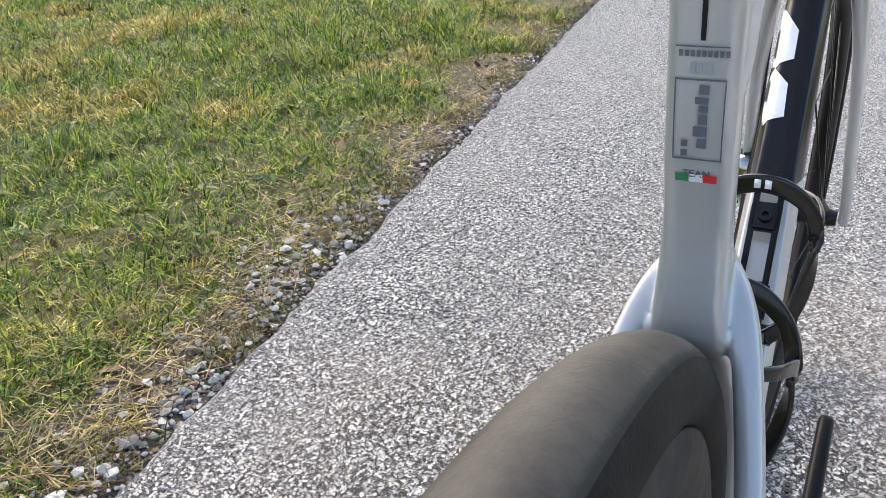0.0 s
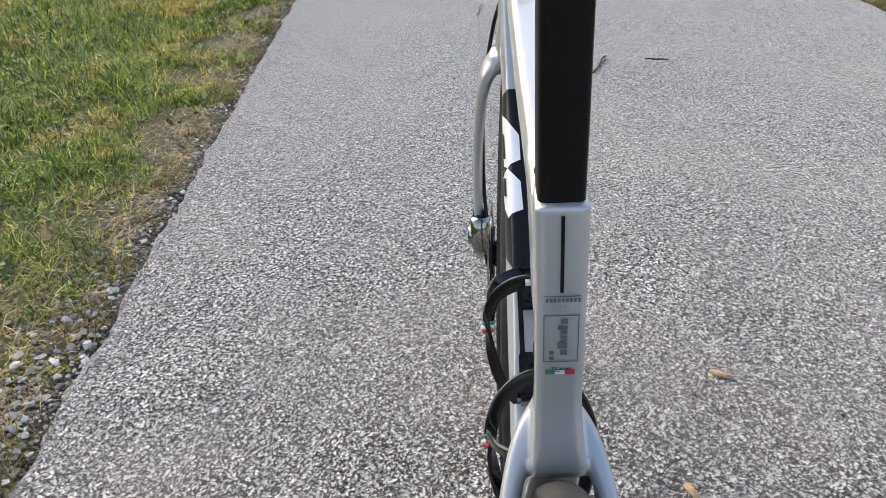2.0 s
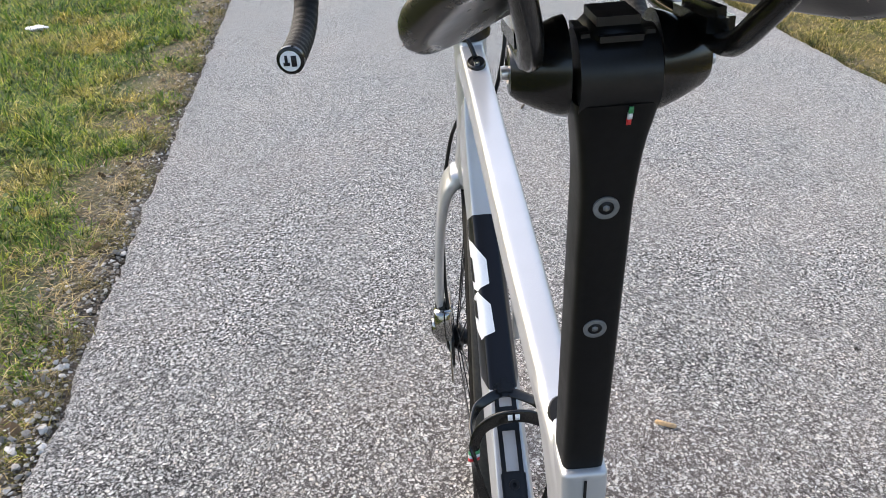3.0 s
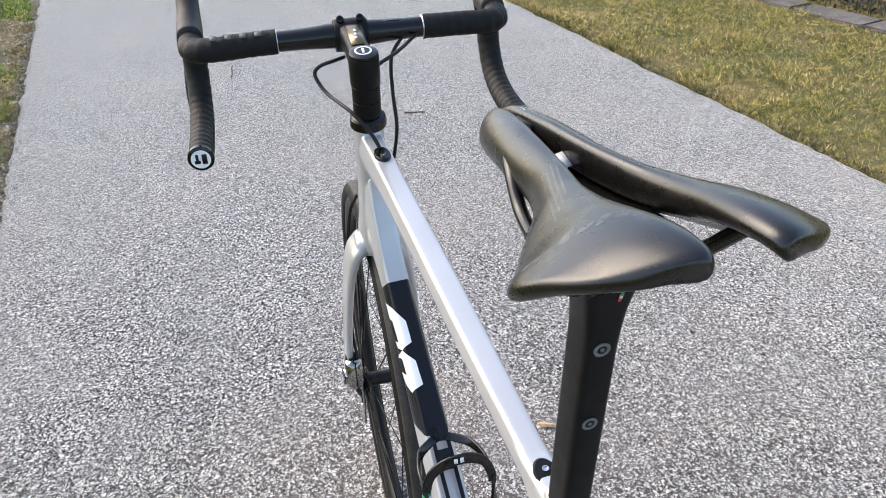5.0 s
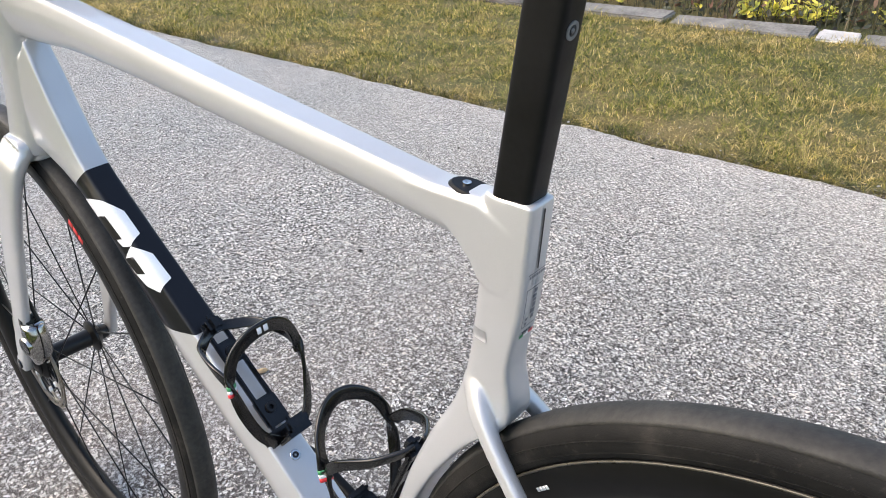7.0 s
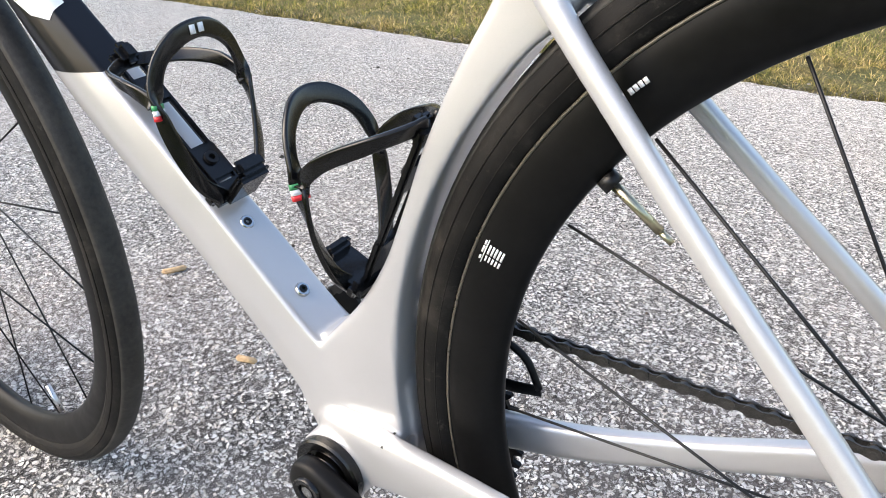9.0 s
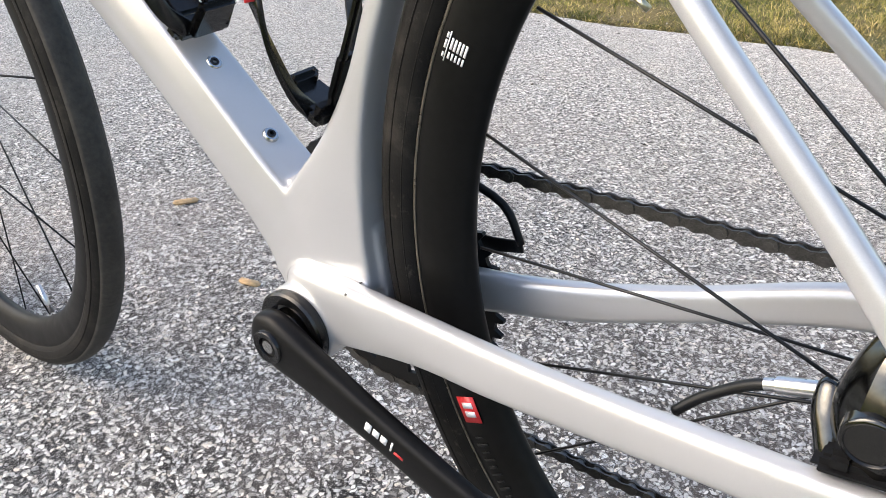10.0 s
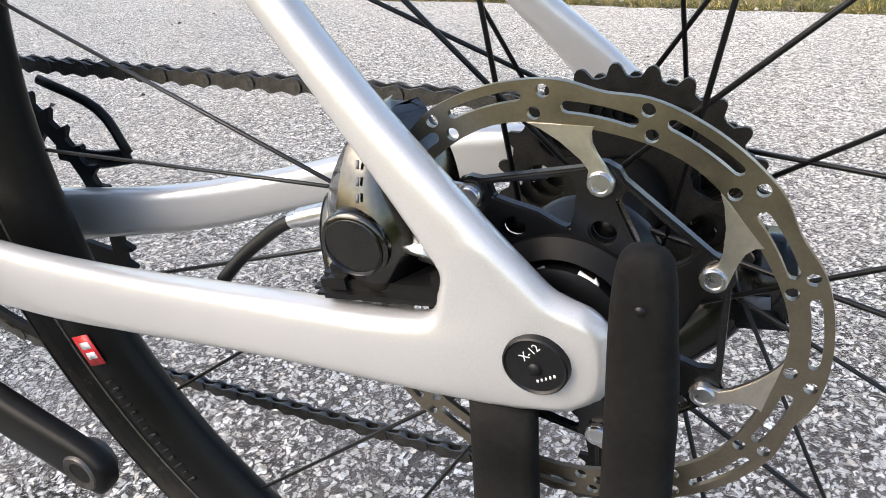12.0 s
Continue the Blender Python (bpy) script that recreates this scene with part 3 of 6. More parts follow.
def build_verges():
    def left(x, rng):
        return left_edge(x) + 0.05 + 4.0 * rng.random() ** 1.6

    def keep_left(x, y, rng):
        d = y - left_edge(x)
        bare = 0.5 + 1.2 * noise.noise((x * 2.6, y * 2.6, 4)) + (d - 0.24) * 2.8
        return rng.random() < bare

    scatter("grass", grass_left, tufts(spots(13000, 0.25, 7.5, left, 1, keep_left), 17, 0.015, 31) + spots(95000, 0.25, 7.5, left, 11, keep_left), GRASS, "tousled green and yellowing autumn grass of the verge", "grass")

    def right(x, rng):
        return right_edge(x) + 0.012 + 0.03 * noise.noise((x * 6, 3, 1)) - 1.9 * rng.random() ** 1.1

    def keep_right(x, y, rng):
        return rng.random() < 0.75 + 0.8 * noise.noise((x * 2.5, y * 2.5, 14)) + (right_edge(x) - y) * 0.8

    scatter("grass", grass_right, tufts(spots(10500, -0.6, 6.5, right, 2, keep_right), 15, 0.014, 32) + spots(80000, -0.6, 6.5, right, 12, keep_right), GRASS_DRY, "short straw-coloured and green grass between path and kerb", "grass")
    def beyond(rng, x, y):
        return blade(rng, rng.uniform(0.05, 0.12), rng.uniform(0.006, 0.014), rng.uniform(0.5, 1.5), rng.uniform(0.1, 0.5))
    scatter("grass", beyond, spots(16000, -6, 0.12, lambda x, r: left_edge(x) + 0.05 + 5 * r.random() ** 1.3, 41) + spots(9000, 0.1, 10, lambda x, r: left_edge(x) + 3.6 + 4 * r.random(), 42), GRASS, "green autumn grass of the wide meadow", "grass")
    scatter("grass", beyond, spots(7000, -6, -0.5, lambda x, r: right_edge(x) - 0.02 - 3 * r.random() ** 1.2, 43), GRASS_DRY, "short dry grass beside the path", "grass")
    scatter("grass", grass_right, tufts(spots(1500, -0.6, 6.5, lambda x, r: right_edge(x) + 0.02 * r.normal() + 0.03 * noise.noise((x * 9, 1, 5)) - 0.02, 51, lambda x, y, r: noise.noise((x * 7, 2, 8)) > -0.25), 9, 0.016, 52), EDGE_GRASS, "ragged brownish grass fringe creeping over the asphalt edge", "grass")
    scatter("grass", grass_right, tufts(spots(1100, 0.1, 6.0, lambda x, r: left_edge(x) + 0.03 + 0.05 * abs(r.normal()), 53, lambda x, y, r: noise.noise((x * 5, 2, 18)) > -0.05), 9, 0.018, 54), EDGE_GRASS, "ragged brownish grass fringe beside the gravel", "grass")
    scatter("straw", straw, [(x, y, z + 0.006) for x, y, z in spots(14000, 0.1, 6.5, lambda x, r: left_edge(x) + 0.05 + abs(r.normal(0, 0.27)), 13, lambda x, y, r: noise.noise((x * 5, y * 5, 31)) > -0.35 + 0.3 * (y - left_edge(x) < 0.06))], STRAW, "flattened straw-coloured grass along the path edge", "grass")
    scatter("gravel", stone_maker(0.0016, 0.009), spots(16000, 0.1, 6, lambda x, r: left_edge(x) + abs(r.normal(0, 0.12)) - 0.028 * r.random() ** 3, 3), PEBBLE, "loose grey gravel along the asphalt edge", "gravel")
    scatter("gravel", stone_maker(0.003, 0.008), spots(900, -0.5, 5.5, lambda x, r: right_edge(x) - abs(r.normal(0, 0.06)) + 0.01, 4), PEBBLE, "fine grey gravel along the asphalt edge", "gravel")
    scatter("gravel", stone_maker(0.004, 0.011), [(x, y, z + 0.001) for x, y, z in spots(140, 0.75, 1.75, lambda x, r: left_edge(x) + 0.02 + abs(r.normal(0, 0.09)), 15)], PEBBLE, "coarse broken grey stones beside the asphalt", "gravel")
    heaps = ((0.72, 0.82, 0.10, 0.05), (0.95, 0.84, 0.10, 0.05), (1.20, 0.90, 0.10, 0.055), (1.42, 0.90, 0.14, 0.05), (0.50, 0.80, 0.10, 0.05), (2.1, 0.89, 0.2, 0.04))
    rng = np.random.default_rng(77)
    piles = []
    for hx, hy, sx, sy in heaps:
        for _ in range(240 if hx == 1.20 else 150):
            x, y = rng.normal(hx, sx), rng.normal(hy, sy)
            if y > left_edge(x) + 0.005:
                piles.append((x, y, ground_height(x, y) + 0.0035))
    scatter("rubble", stone_maker(0.003, 0.013), piles, RUBBLE, "pale broken limestone rubble beside the asphalt", "gravel")
    scatter("crumbs", stone_maker(0.0016, 0.0048), [(x, y, fall(y) + 0.0015) for x, y, z in spots(520, 0.2, 5.5, lambda x, r: r.uniform(right_edge(x) + 0.02, left_edge(x) - 0.02), 21)], CRUMB, "tiny dark crumbs of soil and bark scattered on the asphalt", "debris")
    scatter("weeds", leaf_maker(0.007, 0.018, 0.55), [(x, y, z + 0.012 + 0.02 * (k % 7) / 7) for k, (x, y, z) in enumerate(tufts(spots(200, 0.6, 6.5, lambda x, r: left_edge(x) + 0.3 + 3.5 * r.random() ** 1.5, 16), 9, 0.03, 33))], WEED, "broad green weed leaves among the grass", "weeds")
    scatter("leaf_litter", leaf_maker(0.010, 0.03), spots(420, 0.2, 6, lambda x, r: left_edge(x) + 0.06 + 2.2 * r.random() ** 1.6, 6), LITTER, "curled brown dead leaves lying in the grass", "leaves")


def build_kerb():
    """A row of flat stone slabs behind the grass strip, and the planted bed beyond it."""
    rng = random.Random(4)
    row = thing("kerb", "weathered grey stone slabs edging the planted bed", "kerb")
    tagged(row, kind="structure")
    x = -0.9
    k = 0
    while x < 8.5:
        ln = rng.uniform(0.5, 0.74)
        pale = abs(x + ln / 2 - 1.45) < 0.36 and not k
        if pale:
            ln, k = 0.2, 1
        y = -3.97 + 0.15 * (x + ln / 2)
        bm = block((ln - 0.012, 0.20, 0.09), None, 0.008, 2)
        for v in bm.verts:
            v.co.x += rng.uniform(-0.004, 0.004)
            v.co.y += rng.uniform(-0.004, 0.004)
        moved(bm, pose(x + ln / 2, y - 0.10, fall(y) - 0.026 + rng.uniform(-0.006, 0.006), rng.uniform(-1, 1), rng.uniform(-1, 1), math.degrees(0.149)))
        part("slab", bm, SLAB_PALE if pale else SLAB_DARK if x > 2.0 else SLAB, row, "pale broken kerb slab" if pale else "dark kerb slab" if x > 2.0 else "", auto=40)
        x += ln


def bed_y(x):
    return -3.97 + 0.15 * x - 0.21


def build_bed():
    def f(depth):
        return lambda x, r: bed_y(x) - 0.02 - depth * r.random()
    scatter("bed_leaves", leaf_maker(0.012, 0.03, 0.9), [(x, y, z + abs(h)) for (x, y, z), h in zip(spots(16000, -1, 8, f(1.6), 21), np.random.default_rng(8).normal(0, 0.13, 16000))], BED_LEAF, "dark green and brown low plants of the bed", "plants")
    scatter("yellow_plants", leaf_maker(0.012, 0.028, 0.6), [(x, y, z + 0.03 + abs(h)) for (x, y, z), h in zip(spots(900, 0.2, 3.6, lambda x, r: bed_y(x) - 0.05 - 0.28 * r.random(), 22, lambda x, y, r: noise.noise((x * 4, y * 4, 2)) > 0.12), np.random.default_rng(9).normal(0, 0.035, 900))], YELLOW_LEAF, "bright yellow-green low plants behind the kerb", "plants")
    scatter("dry_stalks", lambda rng, x, y: blade(rng, rng.uniform(0.12, 0.4), rng.uniform(0.003, 0.006), rng.uniform(0.0, 0.5), rng.uniform(0.02, 0.25)), spots(3000, 0.5, 9, f(0.9), 23), STALK, "dark dry stalks standing in the bed", "plants")


def build_litter():
    stones = ((1.246, 0.857, 0.024), (1.19, 0.90, 0.02), (1.172, 0.965, 0.022), (1.13, 0.93, 0.017), (2.09, 0.897, 0.019), (1.33, 0.93, 0.014), (1.28, 0.99, 0.013), (2.55, 1.0, 0.013), (0.98, 0.86, 0.013), (1.62, 0.915, 0.011))
    for i, (x, y, r) in enumerate(stones):
        rng = np.random.default_rng(40 + i)
        bm = bmesh.new()
        bmesh.ops.create_icosphere(bm, subdivisions=3, radius=r * 0.5)
        q = rng.uniform(0.7, 1.2, 3) * np.array((1.15, 0.85, 0.62))
        planes = [(Vector(rng.normal(0, 1, 3)).normalized(), r * rng.uniform(0.24, 0.40)) for _ in range(9)]
        for v in bm.verts:
            v.co *= 1 + 0.4 * noise.noise(v.co / r * 1.3 + Vector((i * 3.1, 0, 0)))
            for cut_dir, depth in planes:
                over = v.co.dot(cut_dir) - depth
                if over > 0:
                    v.co -= cut_dir * over
            v.co = Vector((v.co.x * q[0], v.co.y * q[1], max(v.co.z * q[2], -0.4 * r)))
        moved(bm, pose(x, y, ground_height(x, y) + 0.36 * r, 0, 0, i * 50))
        tagged(part("stone", bm, WHITE_STONE, auto=28), "pale angular stone lying in the gravel edge", "stone", "stones at the path edge")
    for x, y, a in ((1.099, -0.353, 70), (0.824, -0.243, 30)):
        bm = block((0.040 if a == 70 else 0.028, 0.011, 0.007), None, 0.0025, 2)
        for v in bm.verts:
            v.co.z += 0.003 * math.sin(v.co.x * 120)
        moved(bm, pose(x, y, fall(y) + 0.0045, 0, 0, a))
        tagged(part("wood_chip", bm, BUTT), "small ochre wood chip lying on the asphalt", "chip", "chips on the path")
    twigs = (((3.02, -0.378), (0.22, -29), 0.004), ((3.09, -0.605), (0.075, 40), 0.003), ((4.05, 0.083), (0.21, -17), 0.003))
    for (x, y), (ln, a), r in twigs:
        c, s = math.cos(radians(a)), math.sin(radians(a))
        pts = [(x + c * ln * t - s * 0.02 * math.sin(3 * t), y + s * ln * t + c * 0.02 * math.sin(3 * t), r + fall(y) + 0.004 * math.sin(5 * t) ** 2) for t in (-0.5, -0.2, 0.1, 0.3, 0.5)]
        bm = cable(pts, r, 6, 3)
        if r > 0.0035:
            bm = joined(bm, cable([pts[2], (pts[2][0] + 0.02, pts[2][1] - 0.02, fall(y) + 0.008), (pts[2][0] + 0.045, pts[2][1] - 0.02, fall(y) + 0.005)], 0.0022, 6, 3))
        tagged(part("twig", bm, TWIG), "thin dark bent twig lying on the asphalt", "twig", "twigs on the path")
    bm = bmesh.new()
    bmesh.ops.create_icosphere(bm, subdivisions=3, radius=0.045)
    for v in bm.verts:
        k = 1 + 0.5 * noise.noise(v.co * 30)
        v.co = Vector((v.co.x * k, v.co.y * k * 1.3, v.co.z * k * 0.35))
    moved(bm, pose(4.85, 2.2, ground_height(4.85, 2.2) + 0.04))
    tagged(part("paper_scrap", bm, PAPER, auto=25), "crumpled white paper scrap lying in the grass", "litter")


# ---- bicycle ----
REAR = Vector((0.003, 0, 0.3535))
FRONT = Vector((0.967, 0, 0.331))
BB = Vector((0.397, 0, 0.272))
TYRE_R = 0.3435
CAPX = 0.0045


def steer_axis(z):
    return 0.80 + (0.92 - z) * 0.22


AXIS = Vector((0.22, 0, -1)).normalized()
FSTEER = Matrix.Translation((0.80, 0, 0.92)) @ Matrix.Rotation(radians(3.6), 4, AXIS) @ Matrix.Translation((-0.80, 0, -0.92))
STEER = Matrix.Translation((0.80, 0, 0.92)) @ Matrix.Rotation(radians(4.2), 4, AXIS) @ Matrix.Translation((-0.80, 0, -0.92))


def eased(ring, radii):
    """Rounds the corners of a ring of points, each by its own radius."""
    out, n = [], len(ring)
    for i, (p, r) in enumerate(zip(ring, radii)):
        a, b = ring[i - 1] - p, ring[(i + 1) % n] - p
        p0 = p + a * min(r / max(np.linalg.norm(a), 1e-6), 0.42)
        p1 = p + b * min(r / max(np.linalg.norm(b), 1e-6), 0.42)
        out += [tuple(p0), tuple(0.25 * p0 + 0.5 * p + 0.25 * p1), tuple(p1)]
    return out


def section_loft(stations, k=5, top=0.0022, bottom=0.006):
    """Stations (top x, z, bottom x, z, half width at top, at mid, at bottom) of a creased tube in the plane y = 0."""
    rings = []
    for q in curve(stations, k):
        T, B = np.array((q[0], 0, q[1])), np.array((q[2], 0, q[3]))
        poly = [(0.0, q[4]), (0.5, q[5]), (1.0, q[6]), (1.0, -q[6]), (0.5, -q[5]), (0.0, -q[4])]
        ring = [T + (B - T) * a + np.array((0, y, 0)) for a, y in poly]
        rings.append(eased(ring, (top, 0.009, bottom, bottom, 0.009, top)))
    return loft(rings)


def arc(r, deg, c=REAR):
    return (c[0] + r * math.cos(radians(deg)), c[2] + r * math.sin(radians(deg)))


def frame_solids():
    out = []
    # top tube
    tt = []
    for x, d, w in ((0.82, 0.055, 0.017), (0.77, 0.050, 0.0165), (0.70, 0.040, 0.016), (0.58, 0.034, 0.0155), (0.45, 0.031, 0.015), (0.34, 0.030, 0.0135), (0.275, 0.032, 0.0125), (0.24, 0.04, 0.012)):
        z = 0.813 - 0.118 * (0.755 - x)
        tt.append((x, z, x, z - d, w * 0.74, w, w * 0.55))
    out.append(section_loft(tt, 5, 0.0025, 0.008))
    # seat tube, hugging the rear wheel low down
    cut = 0.3472
    rows = [((0.259, 0.7645), (0.2235, 0.7645), 0.0114), ((0.262, 0.73), (0.2270, 0.73), 0.0112), ((0.2665, 0.69), (0.2318, 0.69), 0.0112), ((0.274, 0.642), (0.2405, 0.65), 0.0115),
            ((0.286, 0.605), arc(cut, 47), 0.0135), ((0.306, 0.568), arc(cut, 40), 0.015), ((0.327, 0.522), arc(cut, 32), 0.0175), ((0.342, 0.480), arc(cut, 24), 0.0195),
            ((0.358, 0.440), arc(cut, 16), 0.021), ((0.384, 0.398), arc(cut, 8), 0.022), ((0.43, 0.34), arc(cut, -1), 0.023), ((0.44, 0.29), arc(cut, -8), 0.024)]
    out.append(section_loft([(f[0], f[1], r[0], r[1], w * 0.86, w, w) for f, r, w in rows], 5, 0.006, 0.0022))
    # web under the top tube
    out.append(plate(rounded([(0.335, 0.758), (0.30, 0.742), (0.273, 0.722), (0.262, 0.70), (0.235, 0.70), (0.235, 0.76)], 1), -0.0118, 0.0118, 0.003))
    # down tube
    dt = [(0.40, 0.350, 0.418, 0.255, 0.020, 0.024, 0.020), (0.427, 0.363, 0.455, 0.316, 0.019, 0.0235, 0.019), (0.493, 0.424, 0.533, 0.392, 0.0175, 0.0225, 0.017),
          (0.60, 0.520, 0.640, 0.487, 0.014, 0.0215, 0.015), (0.70, 0.610, 0.725, 0.590, 0.012, 0.020, 0.014), (0.745, 0.655, 0.777, 0.632, 0.0125, 0.019, 0.015),
          (0.776, 0.712, 0.835, 0.655, 0.0135, 0.0180, 0.0150), (0.80, 0.765, 0.868, 0.680, 0.0120, 0.0155, 0.0140)]
    out.append(section_loft(dt, 5, 0.0015, 0.007))
    # head tube
    ht = []
    for z, a, b in ((0.828, 0.0185, 0.0205), (0.80, 0.0178, 0.021), (0.75, 0.0175, 0.024), (0.70, 0.0190, 0.0275), (0.665, 0.0225, 0.0285), (0.648, 0.0238, 0.0270)):
        ht.append((steer_axis(z) - (b - 0.021) * 0.6 + 0.003, 0, z, a, b + 0.003))
    out.append(sweep(ht, n=24, k=4, power=2.6))
    # bottom bracket
    out.append(plate(rounded([arc(cut, 2), (0.40, 0.375), (0.445, 0.345), (0.452, 0.31), (0.428, 0.252), (0.40, 0.240), (0.365, 0.244), arc(cut, -13)], 1), -0.0205, 0.0205, 0.008))
    out.append(lathe([(0.029, -0.042), (0.029, 0.042), (0.0, 0.042), (0.0, -0.042)], BB, n=32))
    for s in (1, -1):
        # chainstay: the drive side is slimmer and runs lower
        low, slim = (0.0, 1.0) if s > 0 else (0.007, 0.80)
        out.append(sweep([(0.428, s * 0.012, 0.280, 0.006, 0.016), (0.412, s * 0.020, 0.281, 0.010, 0.023), (0.395, s * 0.0265, 0.284, 0.0115, 0.0275), (0.36, s * 0.032, 0.291 - low, 0.0095, 0.024 * slim), (0.30, s * 0.0375, 0.299 - low, 0.0075, 0.0185 * slim), (0.24, s * 0.047, 0.307 - low, 0.0072, 0.0165 * slim), (0.17, s * 0.060, 0.321 - low * 0.6, 0.0070, 0.014 * slim), (0.10, s * 0.0718, 0.3355, 0.0074, 0.0127), (0.04, s * 0.0768, 0.342, 0.0064, 0.0140), (0.014, s * 0.077, 0.349, 0.006, 0.0185), (-0.004, s * 0.077, 0.350, 0.0055, 0.0175)], n=20, k=5, power=3.2))
        # seatstay
        out.append(sweep([(0.270, s * 0.004, 0.630, 0.007, 0.009), (0.258, s * 0.0160, 0.6150, 0.0064, 0.0078), (0.240, s * 0.0240, 0.5955, 0.0057, 0.0064), (0.200, s * 0.0345, 0.5545, 0.0054, 0.0058), (0.150, s * 0.0470, 0.5035, 0.0055, 0.0058), (0.100, s * 0.0585, 0.4545, 0.0057, 0.0062), (0.064, s * 0.0675, 0.4180, 0.0060, 0.0070), (0.032, s * 0.0750, 0.386, 0.006, 0.010), (0.010, s * 0.077, 0.360, 0.006, 0.014)], n=16, k=5, power=3.0))
        # dropout
        out.append(plate(rounded([(0.060, 0.3285), (0.048, 0.351), (0.037, 0.357), (0.034, 0.372), (0.030, 0.388), (0.018, 0.386), (0.012, 0.376), (-0.001, 0.370), (-0.0145, 0.366), (-0.0165, 0.348), (-0.0125, 0.337), (0.004, 0.330), (0.03, 0.3275)], 1), s * 0.0712, s * 0.0818, 0.003))
    return joined(*out)


def skin_patch(name, outline, origin, ux, uz, tree, material, parent, out=0.0006, label=""):
    """A painted or stuck-on shape laid onto a curved skin: the outline (u, v) is laid at origin, then dropped onto it."""
    bm = bmesh.new()
    vs = [bm.verts.new((u, 0, v)) for u, v in outline]
    bm.faces.new(vs)
    for k in range(-60, 61):
        for no in ((1, 0, 0), (0, 0, 1)):
            bmesh.ops.bisect_plane(bm, geom=bm.verts[:] + bm.edges[:] + bm.faces[:], plane_co=(k * 0.004, 0, k * 0.004), plane_no=no)
    bmesh.ops.triangulate(bm, faces=bm.faces)
    ux, uz = Vector(ux).normalized(), Vector(uz).normalized()
    no = ux.cross(uz).normalized()
    lost = []
    for v in bm.verts:
        p = Vector(origin) + ux * v.co.x + uz * v.co.z
        best = None
        for d in (no, -no):
            hit, normal, _, dist = tree.ray_cast(p - d * 0.05, d)
            if hit and (best is None or (hit - p).length < (best[0] - p).length):
                best = (hit, normal)
        if best:
            v.co = best[0] + best[1] * out
        else:
            lost.append(v)
    bmesh.ops.delete(bm, geom=lost, context="VERTS")
    return part(name, bm, material, parent, label)


TURNED = Matrix(((-1, 0, 0), (0, 0, 1), (0, 1, 0))).to_4x4()


def lettering(name, text, size, m, material, parent):
    """Raised flat letters in the x-y plane of m."""
    cu = bpy.data.curves.new(name, "FONT")
    cu.body, cu.size, cu.extrude, cu.align_x, cu.align_y = text, size, 0.0002, "CENTER", "CENTER"
    ob = new("text", cu)
    me = bpy.data.meshes.new_from_object(ob.evaluated_get(bpy.context.evaluated_depsgraph_get()))
    bpy.data.objects.remove(ob)
    me.transform(m)
    me.materials.clear()
    return part(name, me, material, parent, smooth=False)


